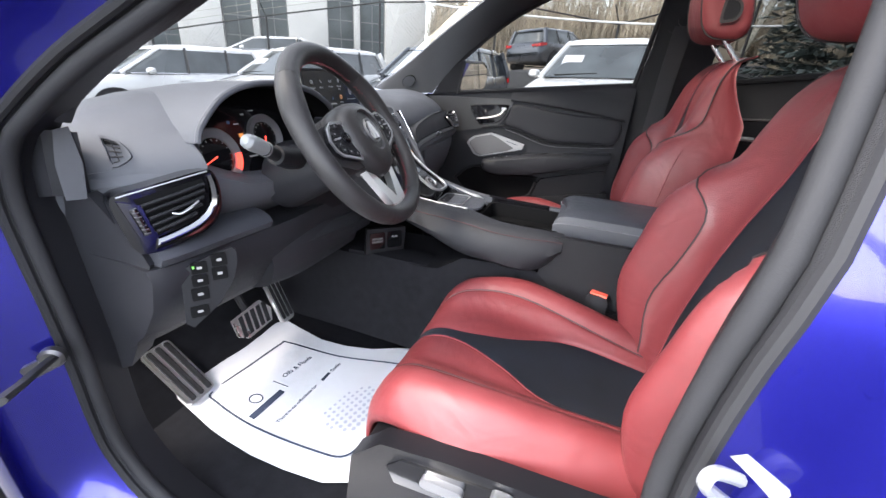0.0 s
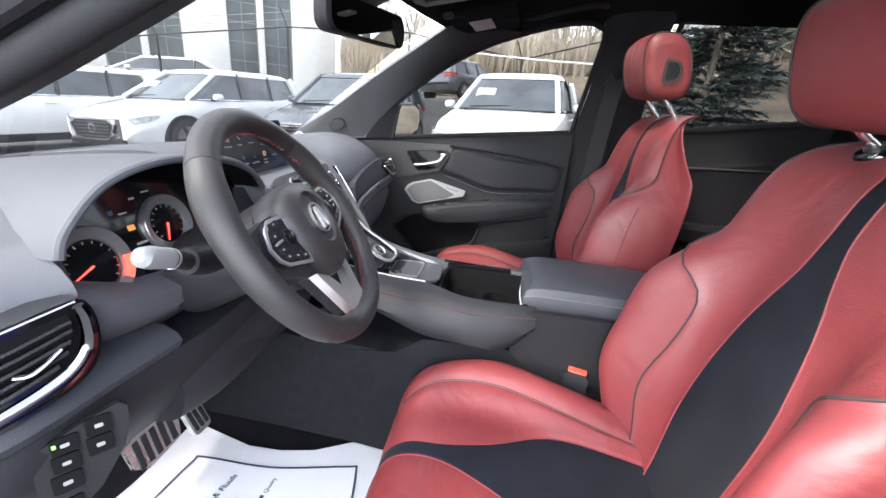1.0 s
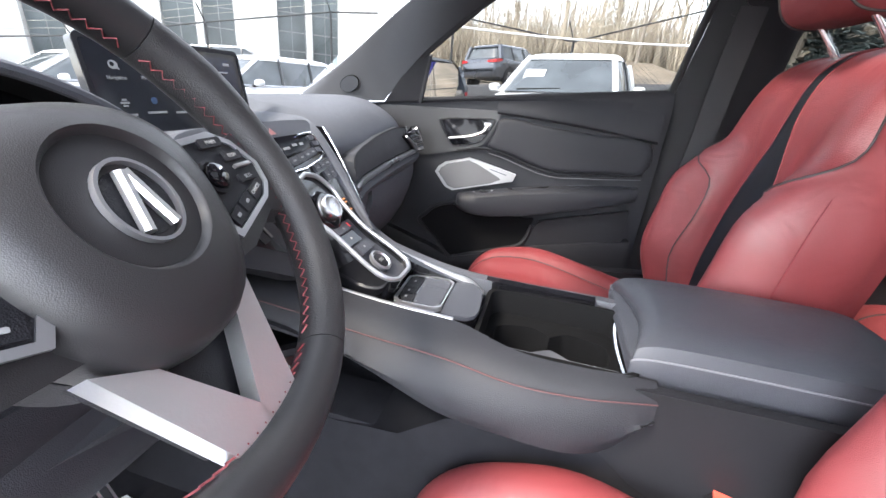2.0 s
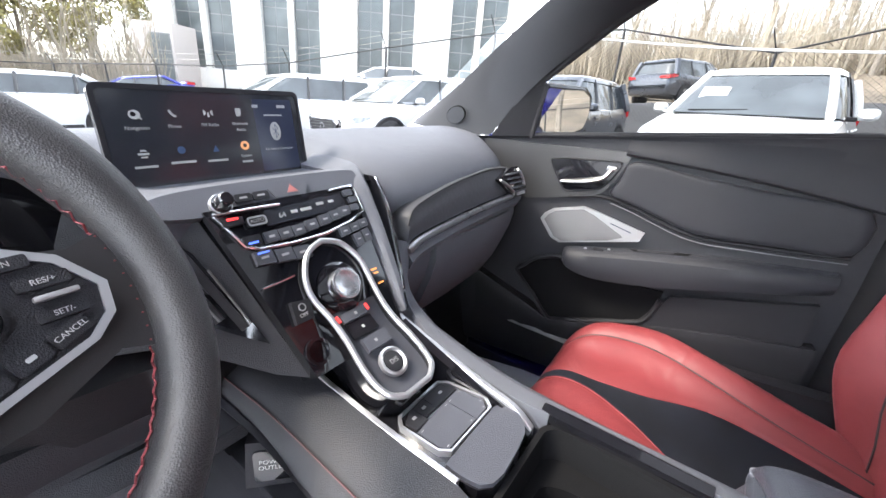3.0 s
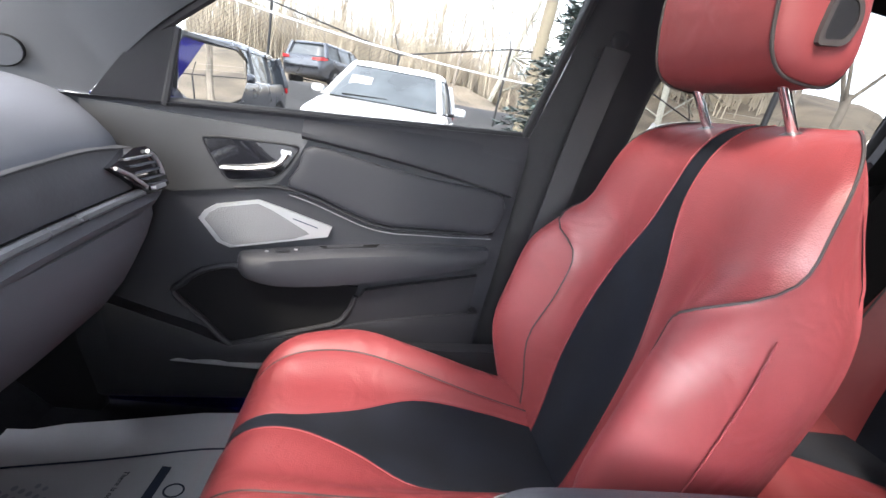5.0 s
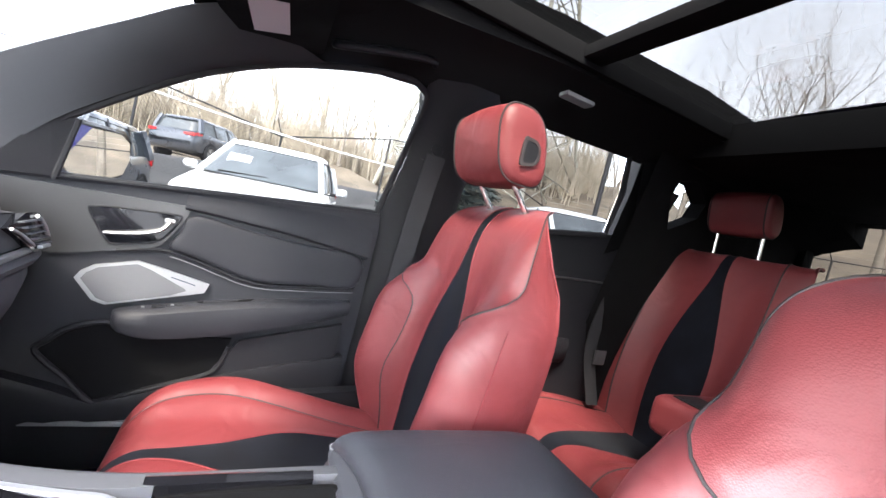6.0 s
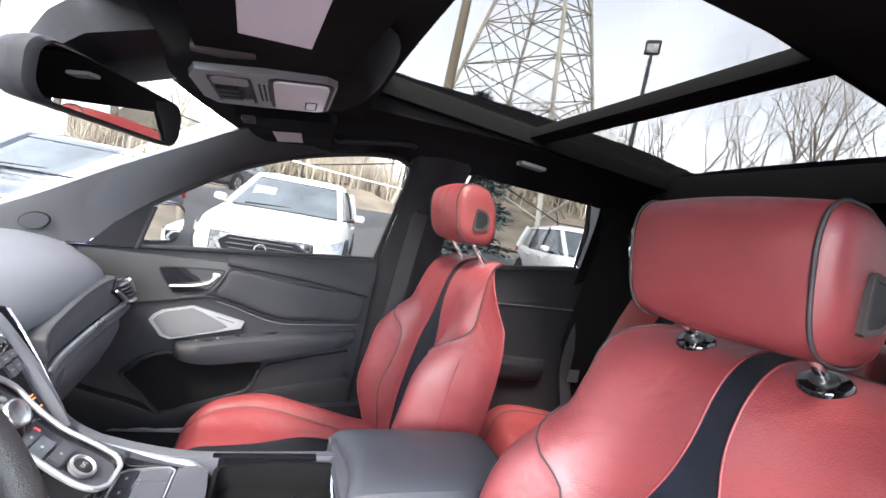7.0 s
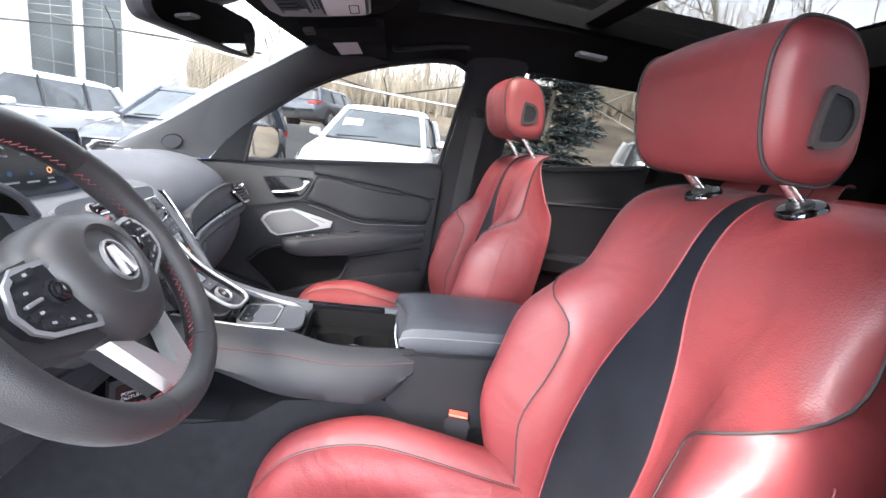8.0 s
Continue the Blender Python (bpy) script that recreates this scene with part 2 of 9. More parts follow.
def frame_ring(outer, inner, m, d, bev=0.0):
    """A flat ring between two outlines of as many points."""
    bm = bmesh.new()
    k = len(outer)
    lo = [[bm.verts.new(m @ V(x, y, 0)) for x, y in o] for o in (outer, inner)]
    hi = [[bm.verts.new(m @ V(x, y, d)) for x, y in o] for o in (outer, inner)]
    for i in range(k):
        j = (i + 1) % k
        bm.faces.new((hi[0][i], hi[0][j], hi[1][j], hi[1][i]))
        bm.faces.new((lo[0][j], lo[0][i], lo[1][i], lo[1][j]))
        bm.faces.new((lo[0][i], lo[0][j], hi[0][j], hi[0][i]))
        bm.faces.new((lo[1][j], lo[1][i], hi[1][i], hi[1][j]))
    return bevelled(bm, bev, 2)


def lettering(name, words, size, m, mat, parent, label=""):
    c = bpy.data.curves.new(name, "FONT")
    c.body, c.size, c.align_x, c.align_y, c.extrude = words, size, "CENTER", "CENTER", 0.0002
    tmp = bpy.data.objects.new(name, c)
    me = bpy.data.meshes.new_from_object(tmp)
    bpy.data.objects.remove(tmp)
    me.transform(m)
    me.materials.clear()
    me.materials.append(mat)
    ob = new(name, me)
    ob.parent = parent
    if parent.parent is None:
        ob.matrix_parent_inverse = parent.matrix_basis.inverted()
    return tagged(ob, label) if label else ob


def lerp(a, b, t):
    return a + (b - a) * t


def along(rows, v):
    """Rows of numbers blended smoothly; v runs from 0 to 1."""
    k = len(rows) - 1
    x = min(max(v, 0.0), 1.0) * k
    i = min(int(x), k - 1)
    t = x - i
    out = []
    for a, b, c, d in zip(rows[max(i - 1, 0)], rows[i], rows[i + 1], rows[min(i + 2, k)]):
        out.append(0.5 * (2 * b + (c - a) * t + (2 * a - 5 * b + 4 * c - d) * t * t + (3 * b - a - 3 * c + d) * t ** 3))
    return out


def smooth01(a):
    a = min(max(a, 0.0), 1.0)
    return a * a * (3 - 2 * a)


def middle_x(ob):
    """The mean x of a mesh's corners."""
    xs = [v.co.x for v in ob.data.vertices]
    return (min(xs) + max(xs)) / 2

# ---- ground ----
ASPHALT = material("asphalt", (0.055, 0.055, 0.056), 0.9, grain=1.0, scale=90, vary=0.25, patch=0.8)
# ---- the car's shell ----
XC = 0.045
car = thing("car_body", (XC, 0, 0), "blue metallic car body with black headliner and rubber door seals", "car body")


def belt_x(y):
    return 0.624 + (0.641 - y) * 0.1225


# floor and toe board
fl = [(-1.75, 0.62), (-1.45, 0.60), (-1.05, 0.40), (-0.7, 0.375), (0.50, 0.362), (0.79, 0.368), (0.93, 0.50), (1.05, 0.70), (1.10, 1.0)]
part("floor_carpet", loft([[V(x, y, z) for x in np.linspace(-0.66, 0.74, 15)] for y, z in fl], False, False), CARPET, car, "black carpeted car floor")
part("floor_pan", rbox((XC, -0.3, 0.28), (1.5, 3.0, 0.10), 0.03), PLAST, car)
# firewall closing the front under the glass
part("firewall", rbox((XC, 1.14, 0.66), (1.5, 0.05, 0.62), 0.01), DARK, car)

# passenger side pillars: windscreen pillar
pil_front = [(0.665, 0.95, 1.03), (0.60, 0.78, 1.12), (0.53, 0.60, 1.235), (0.475, 0.45, 1.325), (0.449, 0.372, 1.373), (0.44, 0.31, 1.40)]
pil_back = [(0.615, 0.66, 1.035), (0.590, 0.56, 1.145), (0.577, 0.45, 1.235), (0.571, 0.35, 1.305), (0.572, 0.24, 1.36), (0.578, 0.14, 1.40)]


def pillar(front, back, sx):
    rings = []
    for a, b in zip(curve(front, 4), curve(back, 4)):
        a, b = V(XC + sx * (a.x - XC), a.y, a.z), V(XC + sx * (b.x - XC), b.y, b.z)
        if sx < 0:
            b = V(-0.645 + max(0.0, b.z - 1.05) * 0.30 + 0.020, b.y, b.z)
            a = b + V(0.016, 0.035, 0.0)
        d = b - a
        n = V(sx, 0.25, 0.35).normalized()
        rings.append([a + n * 0.03, a - n * 0.004, a + d * 0.2 - n * 0.014, a + d * 0.5 - n * 0.018, a + d * 0.8 - n * 0.013, b - n * 0.002, b + n * 0.03])
    return loft(rings)


part("windscreen_pillar", pillar(pil_front, pil_back, 1), PILLAR, car, "grey windscreen pillar trim")
part("windscreen_pillar", pillar(pil_front, pil_back, -1), PILLAR, car, "grey windscreen pillar trim")


tw_n, tw_x = V(-0.92, -0.23, -0.32).normalized(), V(-0.31, -0.82, 0.47).normalized()
tw_m = plane_m(V(0.618, 0.750, 1.078) + tw_n * 0.004, tw_x, tw_n.cross(tw_x))
oval_t = [(x * 1.75, y) for x, y in circle(0.019, 28)]
part("tweeter_cover", plate(oval_t, tw_m, 0.004, 0.0015), PILLAR, car, "oval speaker cover on the pillar")
part("tweeter_groove", frame_ring([(x * 1.06, y * 1.09) for x, y in oval_t], oval_t, tw_m, 0.003), DARK, car)


# roof lining round the glass roof
def slab(x0, x1, y0, y1, z, h, bev=0.02):
    return rbox(((x0 + x1) / 2, (y0 + y1) / 2, z + h / 2), (x1 - x0, y1 - y0, h), bev)


RX0, RX1 = -0.29, 0.43
side = lambda x0, x1: loft([[V(lerp(x0, x1, f), y, z + dz) for f, dz in ((0, 0.10), (0, 0.0), (0.25, -0.012), (0.6, -0.04), (0.9, -0.075), (1, -0.085), (1, 0.05))]
                            for y, z in ((0.30, 1.44), (0.20, 1.475), (0.08, 1.505), (-0.30, 1.535), (-0.80, 1.55), (-1.5, 1.52), (-1.9, 1.42))])
part("roof_side_lining", side(RX1, 0.625), HEADLINER, car, "black cloth roof lining")
part("roof_side_lining", side(RX0, -0.535), HEADLINER, car, "black cloth roof lining")
hdr = [(0.47, 1.395), (0.42, 1.405), (0.33, 1.428), (0.22, 1.468), (0.10, 1.505), (0.09, 1.56)]
part("roof_front_lining", loft([[V(x, y + 0.0 - 0.10 * ((x - XC) / 0.45) ** 2 * (y - 0.09) / 0.38, z - 0.02 * ((x - XC) / 0.45) ** 2) for y, z in hdr + [(0.2, 1.60), (0.47, 1.45)]] for x in np.linspace(-0.40, 0.49, 13)]), HEADLINER, car, "black roof lining over the windscreen")
part("roof_rear_lining", slab(-0.55, 0.64, -1.9, -0.93, 1.50, 0.10), HEADLINER, car)
# glass roof: front pane, cross bar, rear pane
part("roof_crossbar", slab(RX0 - 0.02, RX1 + 0.02, -0.419, -0.356, 1.558, 0.030, 0.010), DARK, car, "black roof cross bar")
for x in (RX0, RX1):
    sgn = 1 if x > 0 else -1
    part("roof_frame", slab(min(x, x - sgn * 0.02), max(x, x - sgn * 0.02), -0.92, 0.09, 1.545, 0.045, 0.006), DARK, car)
for y0, y1 in ((-0.3875, 0.14), (-0.99, -0.3875)):
    bm = bmesh.new()
    bm.faces.new([bm.verts.new(p) for p in ((RX0 - 0.06, y0, 1.602), (RX1 + 0.06, y0, 1.602), (RX1 + 0.06, y1, 1.602), (RX0 - 0.06, y1, 1.602))])
    part("roof_glass", bm, TINTED, car, "tinted glass roof panel", smooth=False).visible_shadow = y1 < 0
part("roof_skin", rbox((XC, 0.15, 1.63), (0.9, 0.12, 0.01), 0.003), BLUE, car)

# windscreen
ws = loft([[V(lerp(-0.66, 0.67, f), 0.98 + 0.10 * (1 - (2 * f - 1) ** 2), 1.0) for f in np.linspace(0, 1, 9)],
           [V(lerp(-0.56, 0.46, f), 0.40 + 0.06 * (1 - (2 * f - 1) ** 2), 1.40) for f in np.linspace(0, 1, 9)]], False, False)
part("windscreen", ws, SCREENGLASS, car, "windscreen glass tinted to dim the view outside").visible_shadow = False

# centre pillar on the passenger side
def centre_pillar(sx):
    rings = []
    for z, y0, y1, x in ((0.36, -0.075, -0.34, 0.735), (0.60, -0.072, -0.32, 0.74), (0.78, -0.074, -0.30, 0.74), (1.0, -0.075, -0.285, 0.728), (1.10, -0.07, -0.28, 0.712), (1.25, -0.09, -0.275, 0.668), (1.40, -0.10, -0.275, 0.625), (1.50, -0.07, -0.29, 0.585)):
        xx = XC + sx * (x - XC) + (0.0 if sx > 0 else 0.035)
        y0 -= 0.0 if sx > 0 else 0.115
        rings.append([V(xx, y0, z), V(xx - sx * 0.015, y0 - 0.02, z), V(xx - sx * 0.022, (y0 + y1) / 2, z), V(xx - sx * 0.015, y1 + 0.02, z), V(xx, y1, z), V(xx + (0.06 if sx > 0 else -0.004), y1, z), V(xx + (0.06 if sx > 0 else -0.004), y0, z)])
    return loft(rings)


part("centre_pillar", centre_pillar(1), PLAST, car, "black centre pillar trim")
part("centre_pillar", centre_pillar(-1), PLAST, car, "black centre pillar trim")
part("rear_pillar", loft([[V(x, y0, z), V(x - 0.03, (y0 + y1) / 2, z), V(x, y1, z), V(x + 0.05, y1, z), V(x + 0.05, y0, z)] for z, y0, y1, x in ((0.6, -0.98, -1.25, 0.75), (1.1, -0.93, -1.12, 0.72), (1.3, -0.88, -1.05, 0.67), (1.52, -0.83, -0.98, 0.60))]), PLAST, car)
part("tail_lining", rbox((XC, -1.92, 0.86), (1.3, 0.04, 0.76), 0.01), DARK, car)
for sx in (-1, 1):
    inq = [(-0.99, 1.455), (-1.073, 1.474), (-1.165, 1.42), (-1.16, 1.367), (-1.05, 1.30), (-0.985, 1.40)]
    outq = [(-0.86, 1.55), (-1.3, 1.57), (-1.93, 1.52), (-1.93, 0.55), (-1.0, 0.50), (-0.87, 0.90)]
    place_q = lambda y, z, o: V(XC + sx * (0.655 - 0.05 + o - 0.28 * (max(z, 1.05) - 1.2) - 0.02 * (y + 1.1)), y, z)
    part("rear_side_lining", loft([[place_q(y, z, 0.0) for y, z in outq], [place_q(y, z, -0.01) for y, z in inq], [place_q(y, z, 0.05) for y, z in inq], [place_q(y, z, 0.05) for y, z in outq]], False), DARK, car, "black rear side lining with a small quarter window")
    bm = bmesh.new()
    bm.faces.new([bm.verts.new(place_q(y, z, 0.04)) for y, z in inq])
    part("quarter_glass", bm, PRIVACY, car, "small rear quarter window", smooth=False)
    part("tail_pillar", rbox((XC + sx * 0.60, -1.88, 1.40), (0.16, 0.08, 0.34), 0.03), DARK, car)


# driver's door opening: painted frame, rubber seal, sill
op = [(0.25, 1.320), (0.465, 1.195), (0.58, 1.135), (0.668, 1.075), (0.724, 1.023), (0.748, 0.96), (0.745, 0.888), (0.735, 0.798), (0.728, 0.70), (0.728, 0.59), (0.712, 0.508), (0.63, 0.425), (0.45, 0.38), (0.10, 0.355), (-0.06, 0.365), (-0.12, 0.42), (-0.10, 0.60), (-0.055, 0.80), (-0.055, 0.95), (-0.075, 1.10), (-0.085, 1.25), (-0.075, 1.38), (-0.03, 1.44), (0.10, 1.41)]
oc = [(p.x, p.y) for p in curve([(y, z, 0) for y, z in op], 4, True)]
ocy, ocz = 0.36, 0.85


def lean_x(z):
    return -0.655 + max(0.0, z - 1.05) * 0.30


def ring_at(k, dx):
    return [V(lean_x(z) + dx, ocy + (y - ocy) * k, ocz + (z - ocz) * k) for y, z in oc]


part("door_seal", tube(ring_at(1.0, -0.012), 0.0100, 10, True), RUBBER, car, "black rubber door seal")
part("door_seal", tube(ring_at(1.036, -0.026), 0.0065, 8, True), RUBBER, car, "black rubber door seal")
part("opening_trim", loft([ring_at(1.03, 0.045), ring_at(1.004, 0.012), ring_at(0.996, -0.008), ring_at(1.027, -0.021)], False), PLAST, car, "dark grey trim round the door opening")
rows = [ring_at(k, dx) for k, dx in ((1.025, -0.024), (1.055, -0.034), (1.11, -0.06), (1.15, -0.10), (1.20, -0.115), (1.32, -0.12), (1.50, -0.11))]
part("painted_frame", loft(rows, False), BLUE, car, "blue painted door frame")
part("sill_plate", rbox((-0.705, 0.33, 0.372), (0.07, 0.50, 0.012), 0.004), SILVER, car, "brushed metal sill plate")
part("sill_step", rbox((-0.70, 0.33, 0.352), (0.10, 0.70, 0.03), 0.010), PLAST, car)
part("sill_plate", rbox((0.655, 0.42, 0.56), (0.02, 0.40, 0.012), 0.003), SILVER, car)
part("check_strap", tube([(-0.830, 0.505, 0.855), (-0.775, 0.620, 0.786), (-0.743, 0.676, 0.756), (-0.694, 0.722, 0.738)], 0.0075, 8, flat=0.6, up=(0, 0, 1)), RUBBER, car, "black door check strap")
SB = plane_m((-0.706, 0.716, 0.740), (0.66, -0.75, 0), (0, 0, 1))
part("strap_bracket", disc(SB, [(0.016, -0.006), (0.016, 0.004), (0.012, 0.008), (0.006, 0.008), (0.004, 0.012), (0.0, 0.012)], 16), GREYMET, car, "round metal strap pin")
part("strap_bracket", plate(rect(0.05, 0.022, 0.006), SB @ Matrix.Translation((-0.012, -0.010, -0.002)) @ Matrix.Rotation(radians(25), 4, "Z"), 0.008, 0.002), GREYMET, car)
ST = plane_m((-0.706, -0.090, 0.914), (0.76, 0.65, 0), (0, 0, 1))
part("striker_plate", plate([(-0.024, -0.030), (0.020, -0.030), (0.024, 0.004), (0.014, 0.018), (-0.012, 0.018), (-0.022, 0.008)], ST, 0.006, 0.003), LAMPGREY, car, "pale door striker plate")
part("striker", tube(curve([(-0.701, -0.081, 0.914), (-0.711, -0.064, 0.924), (-0.716, -0.057, 0.924), (-0.716, -0.058, 0.914), (-0.703, -0.081, 0.891)], 5), 0.0048, 8), LAMPGREY, car, "pale door striker loop")
part("striker_bolt", disc(ST @ Matrix.Translation((-0.006, 0.0, 0.005)), [(0.009, 0.0), (0.009, 0.004), (0.006, 0.005), (0.0, 0.004)], 14), SILVER, car)


# plain bonnet and nose that close the body ahead of the cabin
hood = [[V(XC + 0.84 * f * w, y, z - 0.06 * abs(f) ** 3) for f in np.linspace(-1, 1, 13)] for y, z, w in ((1.18, 0.86, 1.0), (1.40, 0.845, 1.0), (1.65, 0.81, 0.98), (1.85, 0.76, 0.94), (1.95, 0.70, 0.90), (2.00, 0.60, 0.87), (2.01, 0.36, 0.86))]
part("bonnet", loft(hood, False, False), BLUE, car, "plain blue bonnet and nose")
for sx in (-1, 1):
    part("front_wing", loft([[V(XC + sx * (0.84 * w + 0.01), y, zt - 0.055), V(XC + sx * (0.87 * w), y, zt - 0.18), V(XC + sx * 0.86 * w, y, 0.40), V(XC + sx * 0.80 * w, y, 0.36)] for y, zt, w in ((1.18, 0.86, 1.0), (1.50, 0.835, 0.99), (1.80, 0.775, 0.955), (1.95, 0.70, 0.90))], False, False), BLUE, car, "plain blue front wing")

# plain tail, roof skin and wheels that close the body behind the doors
for sx in (-1, 1):
    side_rows = [[V(XC + sx * (x * w), y, z * h) for x, z in ((0.76, 0.36), (0.81, 0.50), (0.825, 0.75), (0.80, 0.98), (0.75, 1.10), (0.70, 1.14))] for y, w, h in ((-0.98 if sx > 0 else -0.56, 1.0, 1.0), (-1.35, 1.0, 1.02), (-1.75, 0.97, 1.03), (-1.98, 0.90, 1.03))]
    part("rear_wing", loft(side_rows, False, False), BLUE, car, "plain blue rear wing")
    part("roof_edge", loft([[V(XC + sx * x, y, z) for x, z in ((0.385, 1.612), (0.47, 1.600), (0.545, 1.560), (0.585, 1.50), (0.575, 1.49))] for y in (0.10, -0.3, -0.9, -1.5, -1.9)]), BLUE, car, "plain blue roof edge")
    for y in (1.45, -1.40):
        wm = Matrix.Translation((XC + sx * 0.72, y, 0.20)) @ Matrix.Rotation(radians(90 * sx), 4, "Y")
        wh = part("wheel", disc(wm, [(0.25, -0.10), (0.345, -0.07), (0.35, 0.08), (0.32, 0.105), (0.24, 0.10), (0.23, 0.07), (0.05, 0.085), (0.01, 0.085)], 28), RUBBER, car, "black tyre")
        part("rim", disc(wm, [(0.228, 0.078), (0.20, 0.094), (0.06, 0.098), (0.01, 0.098)], 20), SILVER, wh, "alloy rim")
part("roof_panel", loft([[V(XC + 0.42 * f, y, 1.617 + 0.012 * (1 - f * f) - dz) for f in np.linspace(-1, 1, 7)] for y, dz in ((-0.99, 0.0), (-1.3, 0.002), (-1.6, 0.012), (-1.88, 0.05))], False, False), BLUE, car, "plain blue rear roof panel")
part("tailgate", loft([[V(XC + x * w, y, z) for x in np.linspace(-0.74, 0.74, 9)] for y, z, w in ((-1.99, 0.36, 0.95), (-2.02, 0.60, 1.0), (-2.00, 0.95, 0.98), (-1.95, 1.12, 0.93))], False, False), BLUE, car, "plain blue tailgate")
bm = bmesh.new()
bm.faces.new([bm.verts.new(p) for p in ((XC - 0.62, -1.95, 1.13), (XC + 0.62, -1.95, 1.13), (XC + 0.52, -1.80, 1.52), (XC - 0.52, -1.80, 1.52))])
part("rear_glass", bm, TINTED, car, "tinted rear window", smooth=False)

# fine placing of the shell's parts
for ob in car.children:
    k = ob.name.split(".")[0]
    if k.startswith("roof") :
        ob.location += V(0, -0.015, 0.012)
    elif k in ("door_seal", "opening_trim", "painted_frame", "check_strap", "strap_bracket", "striker", "striker_plate", "striker_bolt", "sill_step"):
        ob.location += V(-0.012, -0.045, -0.018)
    elif k == "windscreen_pillar":
        ob.location += V(0.013 if middle_x(ob) > 0 else -0.012, -0.008, 0.006)
    elif k in ("centre_pillar", "rear_pillar"):
        ob.location += V(0.0, -0.014, 0.010)

# ---- seats ----
class Pad:
    """An upholstered body: stations along it give a centre, a bolster height and a half width; a half profile spans it."""

    def __init__(self, stations, seam, profile, turn):
        self.stations, self.seam, self.profile, self.turn = stations, seam, profile, turn

    def half(self, v, s):
        st = along(self.stations, v)
        rows = [self.turn(*st, *p) for p in self.profile]
        return along(rows, s)

    def s_at(self, v, x):
        lo, hi = 0.0, 0.70
        for _ in range(18):
            mid = (lo + hi) / 2
            if self.half(v, mid)[0] < x:
                lo = mid
            else:
                hi = mid
        return (lo + hi) / 2

    def point(self, v, s, side):
        x, y, z = self.half(v, s)
        return V(side * x, y, z)

    def panel(self, s0, s1, side, at, nu, nv, puff, v0=0.0, v1=1.0):
        """A panel between two seams (each a number or a function of v), puffed up a little between them."""
        bm = bmesh.new()
        rows = []
        e = 0.004
        for j in range(nv + 1):
            v = lerp(v0, v1, j / nv)
            a, b = (q(v) if callable(q) else q for q in (s0, s1))
            row = []
            for i in range(nu + 1):
                f = i / nu
                s = lerp(a, b, f)
                if s < 0:
                    p, q, sd = self.point(v, -s, -side), self.point(v, max(-s - e, 0), -side), -side
                else:
                    p, q, sd = self.point(v, s, side), self.point(v, min(s + e, 1), side), side
                w = self.point(min(v + e, 1), abs(s), sd)
                w0 = self.point(max(v - e, 0), abs(s), sd)
                s_a, s_b = self.point(v, max(abs(s) - e, 0), sd), self.point(v, min(abs(s) + e, 1), sd)
                du = (s_b - s_a) * (sd if s != 0 else side)
                n = du.cross(w - w0)
                n = n.normalized() if n.length > 1e-12 else V(0, 0, 1)
                n *= side * (1 if side > 0 else -1)
                k = puff * (1 - (2 * f - 1) ** 8) * (1 - (2 * (j / nv) - 1) ** 24)
                row.append(at @ (p + n * k * self.out))
            rows.append(row)
        return loft(rows, False, False, bm)

    out = 1.0

    def seamline(self, s, side, v0, v1, n, lift=0.001):
        pts = []
        for j in range(n + 1):
            v = lerp(v0, v1, j / n)
            q = s(v) if callable(s) else s
            pts.append(self.point(v, q, side))
        return pts


def cushion_turn(y, zc, bol, hw, low, f, kind, dz):
    """A point of the cushion's half profile: kind 0 rides on the centre height, 1 is an absolute side height."""
    return (f * hw, y, (zc + dz * bol) if kind < 0.5 else lerp(low, zc, dz))


def back_turn(z, yc, bol, hw, f, kind, d):
    return (f * hw, yc + (d * bol if kind < 0.5 else d * min(1.0, max(0.12, (1.20 - z) / 0.16 if z < 1.3 else 1.0))), z)


def shifted(pts, at):
    return [at @ p for p in pts]


